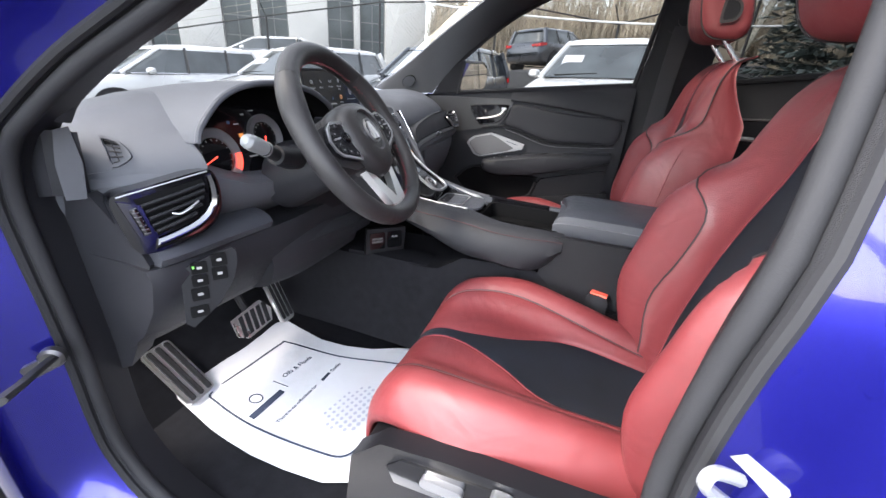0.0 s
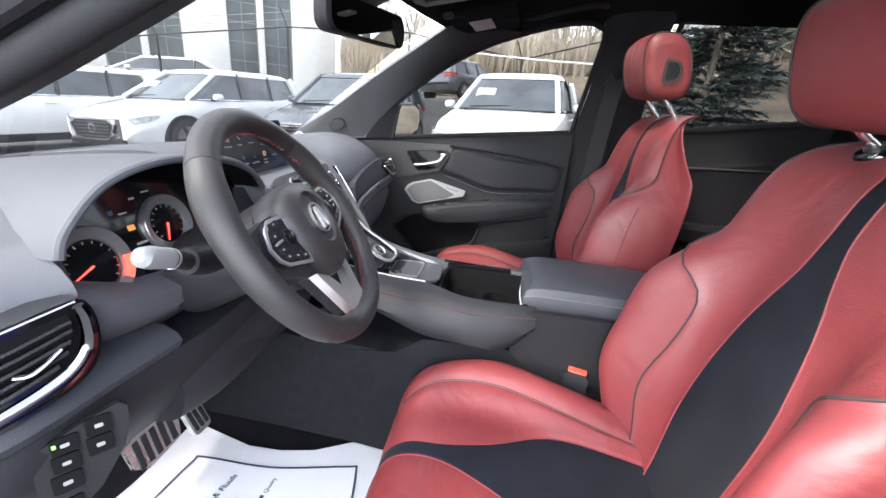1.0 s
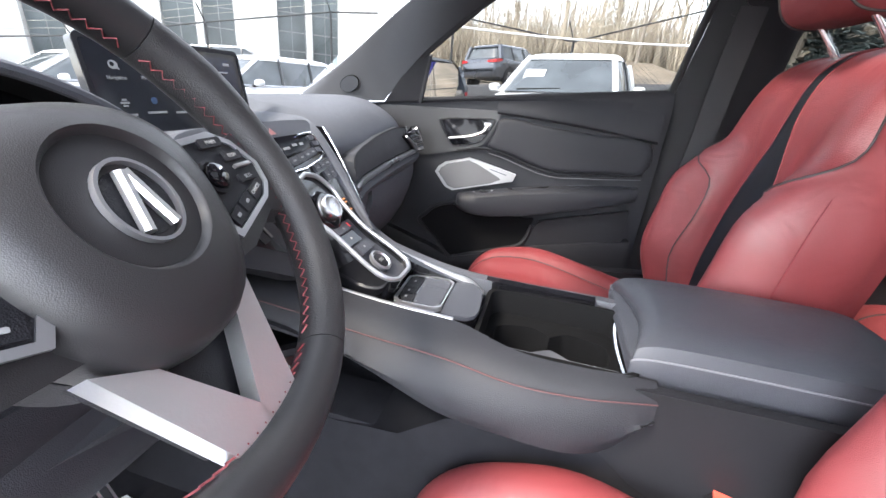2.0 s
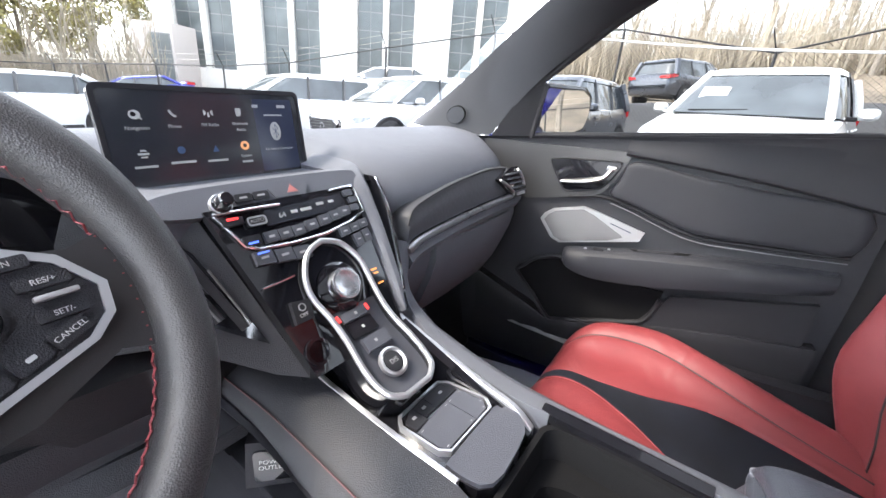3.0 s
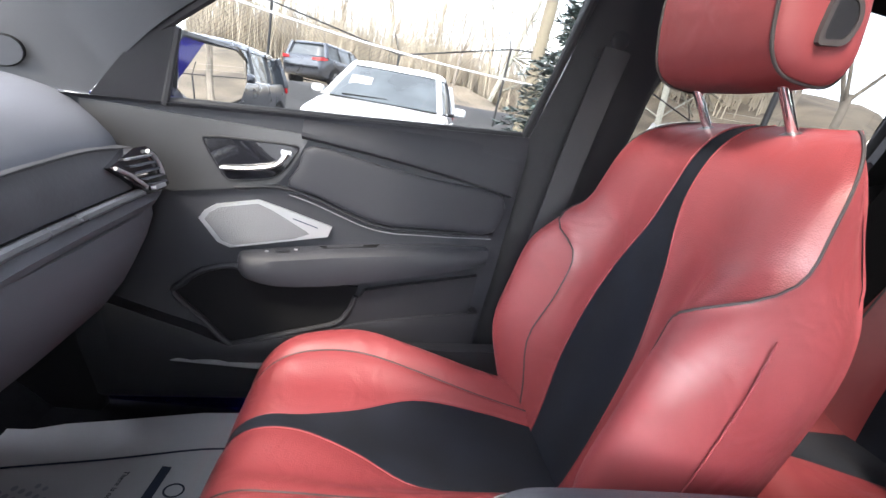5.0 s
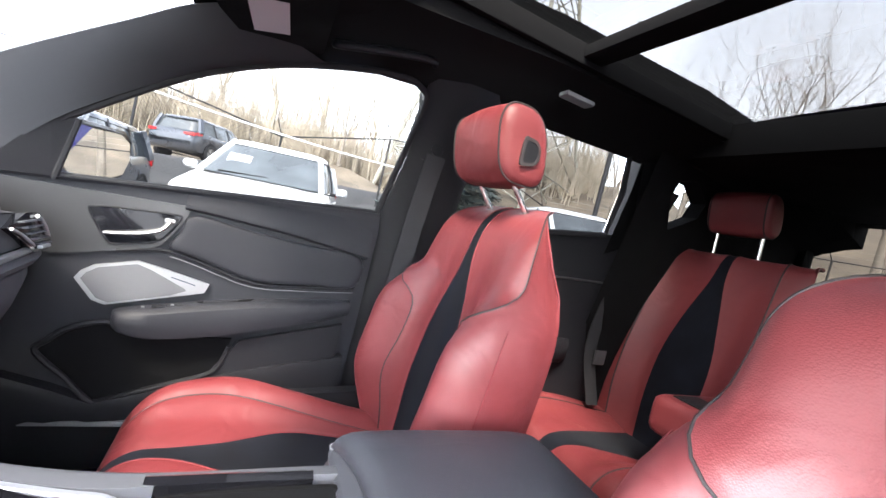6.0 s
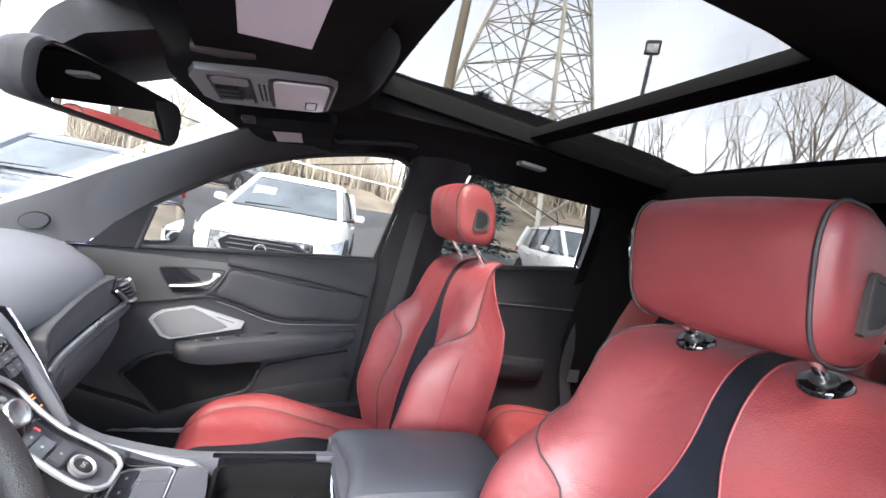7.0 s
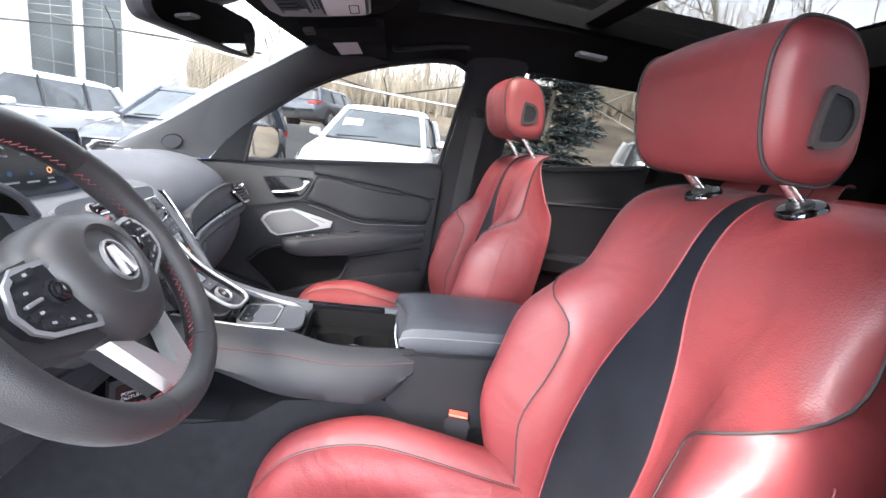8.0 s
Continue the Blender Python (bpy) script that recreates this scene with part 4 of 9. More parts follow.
part("vent_tab", tube(curve([LV @ V(-0.062, -0.044, 0.010), LV @ V(-0.052, -0.046, 0.013), LV @ V(-0.040, -0.041, 0.013), LV @ V(-0.026, -0.033, 0.010)], 4), 0.0030, 8, flat=0.6), SILVER, vent, "silver vent tab")
edge_o = curve([(0.002, 0.002, 0), (0.0062, -0.014, 0), (0.0052, -0.040, 0), (-0.004, -0.062, 0), (-0.024, -0.078, 0), (-0.055, -0.087, 0), (-0.089, -0.0925, 0)], 4)
edge_i = curve([(-0.008, -0.001, 0), (-0.0065, -0.014, 0), (-0.0085, -0.036, 0), (-0.018, -0.052, 0), (-0.034, -0.062, 0), (-0.058, -0.070, 0), (-0.083, -0.076, 0)], 4)
part("vent_edge", loft([[LV @ V(a.x, a.y, -0.001), LV @ V(a.x, a.y, 0.003), LV @ V(*lerp(a, b, 0.35).xy, 0.0055), LV @ V(*lerp(a, b, 0.8).xy, 0.0035), LV @ V(b.x, b.y, -0.001)] for a, b in zip(edge_o, edge_i)]), DARKCHROME, vent, "dark chrome vent edge")
part("vent_line", tube([LV @ V(-0.118, -0.0145, 0.001), LV @ V(-0.060, -0.004, 0.001), LV @ V(-0.004, 0.006, 0.001)], 0.0012, 6), SILVER, vent, "thin silver line")
part("vent_bezel", plate([(-0.119, -0.019), (-0.094, -0.028), (-0.085, -0.077), (-0.100, -0.089), (-0.112, -0.045)][::-1], LV @ Matrix.Translation((0, 0, 0.0005)), 0.004, 0.0015), DARKCHROME, vent, "dark chrome vent end piece")
whl = part("vent_wheel", tube([LV @ V(-0.104, -0.032, 0.004), LV @ V(-0.0995, -0.050, 0.006), LV @ V(-0.095, -0.068, 0.004)], 0.0052, 10), DARKCHROME, vent, "ribbed dark chrome vent wheel")
for k in range(6):
    f = k / 5
    part("rib", rbox((lerp(-0.103, -0.0955, f), lerp(-0.036, -0.066, f), 0.0095), (0.008, 0.0016, 0.002), 0.0004, LV), GREYMET, whl)
# under the vent: a shelf and the knee panel
kn = [(-0.628, 0.612), (-0.60, 0.598), (-0.56, 0.591), (-0.50, 0.588), (-0.42, 0.582), (-0.34, 0.576), (-0.22, 0.58), (-0.12, 0.57)]
kc = curve([(x, y, 0) for x, y in kn], 4)


def knee(pts, prof):
    return loft([[V(p.x, p.y + dy, z) for dy, z in prof] for p in pts])


part("vent_shelf", knee(kc[4:18], [(0.05, 0.896), (0.015, 0.890), (-0.004, 0.882), (-0.010, 0.872), (-0.004, 0.860), (0.06, 0.855)]), CONS, dash)
part("knee_panel", knee(kc[2:], [(0.05, 0.862), (-0.002, 0.858), (-0.010, 0.84), (0.004, 0.79), (0.04, 0.735), (0.08, 0.700), (0.12, 0.690), (0.14, 0.86)]), DRIVERDARK, dash, "charcoal knee panel under the wheel")
part("lower_cover", knee(kc[6:], [(0.10, 0.76), (0.09, 0.72), (0.14, 0.68), (0.30, 0.66), (0.34, 0.80)]), DARK, dash)
# switch block
SW = plane_m((-0.557, 0.592, 0.842), (0.80, -0.58, 0), (-0.25, 0.35, 1)) @ Matrix.Translation((0, 0, 0.012))
blk = part("switch_panel", plate([(-0.016, 0.001), (0.0, 0.008), (0.030, 0.019), (0.058, 0.026), (0.064, 0.020), (0.063, 0.0), (0.055, -0.026), (0.030, -0.062), (-0.012, -0.094), (-0.022, -0.085), (-0.018, -0.04)][::-1], SW @ Matrix.Translation((0, 0, -0.006)), 0.008, 0.003), PLAST, dash, "black switch panel with five buttons")
for x, y, w, h in ((0.010, 0.002, 0.022, 0.018), (0.008, -0.018, 0.022, 0.018), (0.005, -0.040, 0.024, 0.020), (0.038, 0.010, 0.022, 0.020), (0.036, -0.012, 0.022, 0.020), (0.0, -0.068, 0.026, 0.018)):
    b = part("switch", plate(rect(w, h, 0.002, 2, x, y), SW @ Matrix.Translation((0, 0, 0.002)), 0.003, 0.0008), DARK, blk)
    part("switch_mark", plate(rect(w * 0.32, h * 0.22, 0.001, 2, x, y), SW @ Matrix.Translation((0, 0, 0.0052)), 0.0003), LEGEND, b)
part("switch_lamp", plate(rect(0.003, 0.004, 0, 2, 0.002, 0.004), SW @ Matrix.Translation((0, 0, 0.0052)), 0.0004), glowing("green_indicator", (0.2, 0.8, 0.1), 0.04), blk)
# end cap by the door, pillar foot and side panel
part("end_cap", loft([[V(x - 0.010, y + 0.035, z) for x, y, z in r] for r in (
    [(-0.640, 0.735, 1.045), (-0.625, 0.668, 1.045), (-0.595, 0.650, 1.040), (-0.595, 0.80, 1.045), (-0.640, 0.80, 1.05)],
    [(-0.642, 0.74, 1.00), (-0.628, 0.674, 0.998), (-0.595, 0.654, 0.995), (-0.595, 0.80, 0.995), (-0.642, 0.80, 1.0)],
    [(-0.640, 0.745, 0.945), (-0.626, 0.685, 0.955), (-0.595, 0.660, 0.955), (-0.595, 0.80, 0.95), (-0.640, 0.80, 0.945)])]), DRIVERDARK, dash, "charcoal cover at the end of the dashboard")
part("end_strip", plate([(-0.012, -0.047), (0.010, -0.047), (0.016, 0.0), (0.012, 0.048), (-0.004, 0.044), (-0.012, 0.0)], plane_m((-0.622, 0.694, 1.000), (0.85, -0.5, 0), (0, 0.1, 1)), 0.006, 0.002), CONS, dash, "grey strip on the end cover")
sidep = [(-0.616, 0.791, 0.931), (-0.615, 0.739, 0.946), (-0.614, 0.688, 0.958), (-0.612, 0.644, 0.915), (-0.611, 0.618, 0.892), (-0.610, 0.602, 0.865), (-0.611, 0.619, 0.819), (-0.612, 0.638, 0.783), (-0.614, 0.668, 0.717), (-0.616, 0.703, 0.655), (-0.618, 0.734, 0.640), (-0.620, 0.765, 0.632), (-0.620, 0.776, 0.76), (-0.618, 0.790, 0.86)]
bm = bmesh.new()
inn = [bm.verts.new(p) for p in sidep]
out = [bm.verts.new((x + 0.05, y + 0.02, z)) for x, y, z in sidep]
bm.faces.new(inn)
bm.faces.new(out[::-1])
for i in range(len(inn)):
    bm.faces.new((inn[i], inn[i - 1], out[i - 1], out[i]))
part("side_panel", bevelled(bm, 0.008, 3), DRIVERDARK, dash, "charcoal dashboard side panel")

# passenger's trim band, silver line, end vent and glovebox
tp = [((0.128, 0.5015, 0.920), (0.140, 0.512, 0.945)), ((0.16, 0.5075, 0.927), (0.165, 0.520, 0.966)), ((0.25, 0.515, 0.932), (0.25, 0.529, 0.981)), ((0.34, 0.519, 0.936), (0.34, 0.538, 0.988)), ((0.43, 0.523, 0.938), (0.43, 0.545, 0.990)), ((0.52, 0.530, 0.938), (0.505, 0.551, 0.984)), ((0.575, 0.548, 0.938), (0.565, 0.566, 0.976))]
rows = []
lo_c, hi_c = curve([a for a, b in tp], 5), curve([b for a, b in tp], 5)
for a, b in zip(lo_c, hi_c):
    n = V(0, -0.93, 0.36)
    rows.append([a + V(0, 0.03, 0), a + n * 0.001, lerp(a, b, 0.3) + n * 0.004, lerp(a, b, 0.7) + n * 0.004, b + n * 0.001, b + V(0, 0.03, 0)])
TRIM = material("dark_open_grain_trim", (0.030, 0.030, 0.034), 0.5, grain=0.6, scale=140, vary=0.25, patch=20, spec=0.2)
part("trim_band", loft(rows), TRIM, dash, "dark open-grain trim band")
part("trim_edge", tube([p + V(0, -0.003, 0.001) for p in hi_c], 0.0014, 6), PLAST, dash)
part("silver_line", tube([p + V(0, -0.006, -0.006) for p in lo_c] + [V(0.610, 0.580, 0.936)], [0.0035] + [0.0058] * (len(lo_c) - 1) + [0.005], 8), SMOKE, dash, "satin silver line along the dashboard")
part("lower_roll", loft([[V(p.x, p.y + dy, p.z + dz) for dy, dz in ((0.03, -0.004), (-0.004, -0.010), (-0.014, -0.022), (-0.008, -0.034), (0.03, -0.04))] for p in lo_c + [V(0.615, 0.585, 0.937)]]), DASH, dash)
lowg = [(0.135, 0.0), (0.215, 0.0), (0.35, 0.004), (0.50, 0.016), (0.575, 0.04), (0.62, 0.075)]
gp = [(0.53, 0.905), (0.510, 0.895), (0.507, 0.872), (0.516, 0.835), (0.535, 0.785), (0.565, 0.735), (0.61, 0.695), (0.68, 0.675), (0.92, 0.675), (0.92, 0.90)]
part("glovebox", loft([[V(x, y + o, z) for y, z in gp] for x, o in lowg[1:]]), DASH, dash, "charcoal glovebox lid")
part("glovebox_side", loft([[V(x, y + o + 0.003, z) for y, z in gp] for x, o in ((0.085, -0.01), (0.135, 0.0), (0.2142, 0.0))]), DASH, dash)
RV = plane_m((0.509, 0.525, 0.958), (1, 0.02, -0.02), (0, 0.3, 1)) @ Matrix.Translation((0, 0, 0.002))
ev = part("passenger_vent", plate([(-0.078, 0.014), (-0.015, 0.033), (0.016, 0.033), (0.036, 0.022), (0.048, 0.004), (0.050, -0.026), (0.030, -0.032), (-0.014, -0.031)], RV @ Matrix.Translation((0, 0, -0.03)), 0.030, 0.004), GLOSS, dash, "gloss black passenger side vent")
for k in range(5):
    f = k / 4
    xa, xb = lerp(-0.046, -0.012, f), lerp(0.012, 0.032, f)
    part("slat", rbox(((xa + xb) / 2, lerp(0.020, -0.019, f), 0.003), (xb - xa, 0.0032, 0.010), 0.001, RV), DASH, ev)
part("vent_edge", tube(curve([RV @ V(x, y, 0.003) for x, y in ((0.010, 0.026), (0.022, 0.019), (0.031, 0.006), (0.034, -0.010))], 4), 0.0032, 8), SILVER, ev, "silver vent edge")
part("vent_edge", tube([RV @ V(x, y, 0.002) for x, y in ((-0.072, 0.012), (-0.045, 0.0), (-0.016, -0.020))], 0.0026, 8), SILVER, ev, "silver vent edge")
part("vent_wheel", rbox((0.008, -0.024, 0.005), (0.030, 0.006, 0.008), 0.0015, RV), SILVER, ev)

# screen
scr = plane_m((-0.0215, 0.679, 1.0436), (1, 0, 0), (0, 0.187, 0.98))
sc = part("display", plate(rect(0.231, 0.112, 0.007), scr, 0.013, 0.003), SCREEN, dash, "dark display screen with small icons")
part("display_rim", frame_ring(rect(0.234, 0.115, 0.008), rect(0.224, 0.104, 0.005), scr @ Matrix.Translation((0, 0, 0.0120)), 0.0016, 0.0005), PLAST, sc, "thin black bezel")
part("display_foot", rbox((0, -0.052, -0.02), (0.20, 0.02, 0.05), 0.006, scr), GLOSS, sc)
S2 = scr @ Matrix.Translation((0, 0, 0.0132))


def icon_at(x, y, poly_sets, mat):
    """An icon of one or more strokes; returns its first stroke, which carries the caption."""
    first = None
    for k, poly in enumerate(poly_sets):
        ob = part("icon" if k == 0 else "icon_stroke", plate([(x + a * 0.82, y + b * 0.82) for a, b in poly], S2 @ Matrix.Translation((0, 0, 0.0001 * k)), 0.0004), mat, first or sc)
        first = first or ob
    return first


def caption(words, x, y, holder, size=0.0053):
    for k, w in enumerate(words):
        if isinstance(w, str):
            lettering("caption", w, size, S2 @ Matrix.Translation((x, y - 0.0072 * k, 0)), ICON, holder)
        else:
            part("caption_bar", plate(rect(w, 0.0026, 0, 2, x, y - 0.0072 * k), S2, 0.0003), ICON, holder)


ring_o = [(0.0054 * math.cos(a), 0.0048 * math.sin(a)) for a in (2 * math.pi * k / 20 for k in range(20))]
nav = part("icon", frame_ring([(x - 0.083, y + 0.027) for x, y in ring_o], [(x * 0.5 - 0.084, y * 0.5 + 0.0275) for x, y in ring_o], S2, 0.0004), ICON, sc)
part("icon_stroke", plate([(-0.0806, 0.0240), (-0.0768, 0.0214), (-0.0776, 0.0240), (-0.0796, 0.0256)], S2, 0.0004), ICON, nav)
caption(["Navigation"], -0.083, 0.0135, nav)
caption(["Phone"], -0.047, 0.0145, icon_at(-0.047, 0.028, ([(-0.0045, 0.0045), (-0.0020, 0.0050), (-0.0010, 0.0020), (0.0010, -0.0005), (0.0045, -0.0020), (0.0045, -0.0045), (0.0015, -0.0042), (-0.0022, -0.0010), (-0.0042, 0.0020)],), ICON))
caption(["FM Radio"], -0.0086, 0.0155, icon_at(-0.0086, 0.029, ([(-0.0015, -0.0055), (0.0015, -0.0055), (0.0008, 0.0010), (-0.0008, 0.0010)], [(-0.0065, 0.0045), (-0.0030, 0.0020), (-0.0030, -0.0015), (-0.0065, -0.0040)], [(0.0065, 0.0045), (0.0065, -0.0040), (0.0030, -0.0015), (0.0030, 0.0020)]), ICON))
caption(["Bluetooth", "Audio"], 0.028, 0.0165, icon_at(0.028, 0.030, ([(-0.0035, -0.0058), (0.0020, -0.0058), (0.0038, -0.0020), (0.0040, 0.0055), (-0.0040, 0.0060), (-0.0045, 0.0)],), ICON), 0.0050)
caption([0.022], -0.0835, -0.0265, icon_at(-0.0835, -0.013, ([(-0.0065, -0.0014), (0.0065, -0.0014), (0.0065, 0.0014), (-0.0065, 0.0014)], [(-0.0035, 0.0030), (0.0045, 0.0030), (0.0030, 0.0052), (-0.0030, 0.0052)], [(-0.0040, -0.0052), (0.0035, -0.0052), (0.0040, -0.0030), (-0.0035, -0.0030)]), ICON))
caption([0.026], -0.046, -0.0245, icon_at(-0.046, -0.011, (circle(0.0050, 14),), ICONBLUE))
caption([0.024], -0.008, -0.0255, icon_at(-0.008, -0.012, ([(-0.0045, -0.0040), (0.0045, -0.0040), (0.0, 0.0052)],), ICONBLUE))
sysi = part("icon", frame_ring(circle(0.0055, 16, 0.0285, -0.010), circle(0.0026, 16, 0.0285, -0.010), S2, 0.0004), ICONORANGE, sc)
caption(["System", 0.014], 0.0285, -0.0225, sysi, 0.0050)
card = part("card", plate(rect(0.056, 0.090, 0.002, 3, 0.0765, 0.001), S2, 0.0002), material("screen_card", (0.014, 0.017, 0.030), 0.12, spec=0.6), sc, "slightly bluish screen card")
oval_b = [(0.0076 * math.cos(a) + 0.0746, 0.0120 * math.sin(a) + 0.006) for a in (2 * math.pi * k / 24 for k in range(24))]
bti = part("icon", plate(oval_b, S2 @ Matrix.Translation((0, 0, 0.0003)), 0.0003), ICON, card)
for a, b in (((0.0708, 0.0020), (0.0784, 0.0100)), ((0.0708, 0.0100), (0.0784, 0.0020)), ((0.0746, -0.0030), (0.0746, 0.0150)), ((0.0746, 0.0150), (0.0784, 0.0100)), ((0.0746, -0.0030), (0.0784, 0.0020))):
    part("icon_stroke", tube([S2 @ V(*a, 0.0007), S2 @ V(*b, 0.0007)], 0.0005, 4), INK, bti)
lettering("caption", "No Device Connected", 0.0044, S2 @ Matrix.Translation((0.0765, -0.0165, 0.0003)), ICON, card)
part("caption_bar", plate(rect(0.026, 0.0018, 0, 2, 0.0746, 0.0265), S2 @ Matrix.Translation((0, 0, 0.0003)), 0.0003), ICON, card)
for x, w in ((0.051, 0.008), (0.088, 0.012)):
    part("status_bar", plate(rect(w, 0.0036, 0, 2, x, 0.0375), S2 @ Matrix.Translation((0, 0, 0.0003)), 0.0003), ICON, sc)

# ---- control stack in the middle ----
SP = plane_m((0, 0.483, 0.913), (1, 0, 0), (0, 0.598, 0.801))
stack = thing("control_panel", (0, 0.45, 0.85), "gloss black control panel with rows of buttons and silver trim", "control panel")
part("panel", plate([(-0.105, 0.104), (-0.088, 0.02), (-0.069, -0.082), (0.060, -0.082), (0.066, 0.0), (0.076, 0.106)], SP @ Matrix.Translation((0, 0, -0.03)), 0.030, 0.003), GLOSS, stack, "gloss black panel")
part("head", plate(closed2([(-0.140, 0.106), (-0.110, 0.101), (-0.06, 0.100), (0.02, 0.101), (0.080, 0.103), (0.092, 0.110), (0.094, 0.122), (0.084, 0.128), (0.03, 0.130), (-0.07, 0.130), (-0.130, 0.127), (-0.150, 0.118)]), SP @ Matrix.Translation((0, 0, -0.030)), 0.026, 0.007, 3), DASH, stack, "charcoal top of the panel")


def button(poly, parent, up=0.004, mat=PLAST, mark=None, m=SP, name="button"):
    ob = part(name, plate(poly, m, up, 0.0008), mat, parent)
    if mark:
        cx, cy = sum(p[0] for p in poly) / len(poly), sum(p[1] for p in poly) / len(poly)
        part("mark", plate(rect(mark[0], mark[1], 0, 2, cx, cy), m @ Matrix.Translation((0, 0, up)), 0.0004), LEGEND, ob)
    return ob


H = SP @ Matrix.Translation((0, 0, -0.004))
hz = button([(-0.033, 0.118), (-0.028, 0.1065), (0.009, 0.1055), (0.018, 0.119), (0.010, 0.123), (-0.024, 0.123)], stack, 0.003, DASH, None, H, "hazard_button")
part("mark", plate([(-0.013, 0.110), (0.001, 0.110), (-0.006, 0.119)], H @ Matrix.Translation((0, 0, 0.003)), 0.0005), glowing("red_triangle", (0.24, 0.09, 0.085), 0.02), hz)
vk = part("volume_knob", disc(SP @ Matrix.Translation((-0.086, 0.109, 0)), [(0.0095, -0.005), (0.0095, 0.002), (0.0075, 0.003), (0.007, 0.014), (0.0055, 0.0155), (0.0, 0.0157)][:-1]), GLOSS, stack, "black volume knob")
part("knob_ring", disc(SP @ Matrix.Translation((-0.086, 0.109, 0)), [(0.0105, -0.005), (0.0105, 0.0005), (0.0097, 0.001)]), SILVER, vk)
for x in (-0.062, -0.043):
    button(rect(0.018, 0.0085, 0.002, 3, x, 0.1125), stack, 0.003, PLAST, (0.008, 0.002), H)
# climate panel with its silver frame
fr = [(-0.099, 0.0985), (-0.094, 0.088), (-0.082, 0.062), (-0.07, 0.0565), (-0.03, 0.0535), (0.01, 0.054), (0.05, 0.0605), (0.073, 0.069), (0.074, 0.10)]
part("silver_frame", tube([SP @ V(x, y, 0.002) for x, y in fr], 0.0021, 8), CHROME, stack, "silver frame line")
part("silver_frame", tube([SP @ V(x, y, 0.002) for x, y in ((-0.099, 0.0985), (-0.06, 0.0985), (-0.03, 0.0975))], 0.0016, 8), CHROME, stack)
part("silver_frame", tube([SP @ V(x, y, 0.002) for x, y in ((0.038, 0.103), (0.06, 0.1045), (0.074, 0.1045))], 0.0014, 8), CHROME, stack)
part("climate_display", plate([(-0.050, 0.0935), (-0.052, 0.0775), (0.03, 0.0785), (0.052, 0.084), (0.052, 0.0985), (-0.02, 0.095)], SP, 0.0022, 0.0006), SCREEN, stack, "dark climate display")
CD = SP @ Matrix.Translation((0, 0, 0.0023))
lettering("digits", "64", 0.0085, CD @ Matrix.Translation((-0.032, 0.0855, 0)), ICON, stack)
for x, w in ((-0.017, 0.008), (-0.002, 0.014), (0.018, 0.010), (0.034, 0.008)):
    part("readout", plate(rect(w, 0.0035, 0, 2, x, 0.0868 + 0.05 * (x > 0.01) * 0.06), CD, 0.0004), ICON, stack)
au = button(rect(0.019, 0.0085, 0.002, 3, -0.062, 0.0845), stack, 0.005, PLAST)
part("button_rim", frame_ring(rect(0.020, 0.0095, 0.003, 3, -0.062, 0.0845), rect(0.017, 0.0065, 0.002, 3, -0.062, 0.0845), SP @ Matrix.Translation((0, 0, 0.005)), 0.0006), SILVER, au)
lettering("mark", "AUTO", 0.0052, SP @ Matrix.Translation((-0.062, 0.0845, 0.0052)), LEGEND, au)
rd = button(rect(0.021, 0.008, 0.001, 2, -0.0845, 0.0885), stack, 0.004)
part("red_mark", plate(rect(0.011, 0.0024, 0, 2, -0.084, 0.091), SP @ Matrix.Translation((0, 0, 0.004)), 0.0004), REDLAMP, rd)
bl = button(rect(0.018, 0.010, 0.001, 2, -0.0735, 0.0665), stack, 0.004)
part("blue_mark", plate(rect(0.010, 0.002, 0, 2, -0.074, 0.0638), SP @ Matrix.Translation((0, 0, 0.004)), 0.0004), glowing("blue_mark", (0.05, 0.1, 0.6), 0.12), bl)
for k, x in enumerate((-0.054, -0.038, -0.022, -0.004, 0.015, 0.031, 0.046)):
    y = 0.0655 + 0.0022 * max(0, k - 2)
    button([(x - 0.0073, y - 0.006), (x + 0.0073, y - 0.0052), (x + 0.0073, y + 0.0062), (x - 0.0073, y + 0.0056)], stack, 0.0045, CONS, (0.006, 0.0022))
for x, y in ((0.0625, 0.096), (0.066, 0.0865), (0.063, 0.0765)):
    button(rect(0.013, 0.0078, 0.001, 2, x, y), stack, 0.004, CONS)
# lower rows
for k, x in enumerate((-0.070, -0.049, -0.029)):
    y = 0.0475 - 0.0028 * k
    b = button([(x - 0.0095, y - 0.0068), (x + 0.0095, y - 0.0085), (x + 0.0095, y + 0.0055), (x - 0.0095, y + 0.0068)], stack, 0.005, CONS, (0.008, 0.0024))
    if k == 0:
        part("blue_mark", plate(rect(0.012, 0.0014, 0, 2, x, y + 0.004), SP @ Matrix.Translation((0, 0, 0.0055)), 0.0004), glowing("blue_mark_lower", (0.05, 0.1, 0.6), 0.12), b)
for k, (x, y) in enumerate(((0.0345, 0.0505), (0.050, 0.0525), (0.0645, 0.0545), (0.048, 0.038), (0.062, 0.040))):
    button([(x - 0.0068, y - 0.0058), (x + 0.0068, y - 0.0048), (x + 0.0068, y + 0.0055), (x - 0.0068, y + 0.0045)] if k < 3 else [(x - 0.005, y - 0.010), (x + 0.006, y - 0.009), (x + 0.006, y + 0.007), (x - 0.006, y + 0.006)], stack, 0.0045, CONS, (0.005, 0.0016))
part("silver_frame", tube([SP @ V(x, y, 0.002) for x, y in ((-0.084, 0.018), (-0.065, 0.019), (-0.048, 0.0205))], 0.0011, 6), CHROME, stack)
of = button([(-0.066, -0.004), (-0.045, -0.0075), (-0.049, -0.027), (-0.069, -0.027)], stack, 0.006, PLAST)
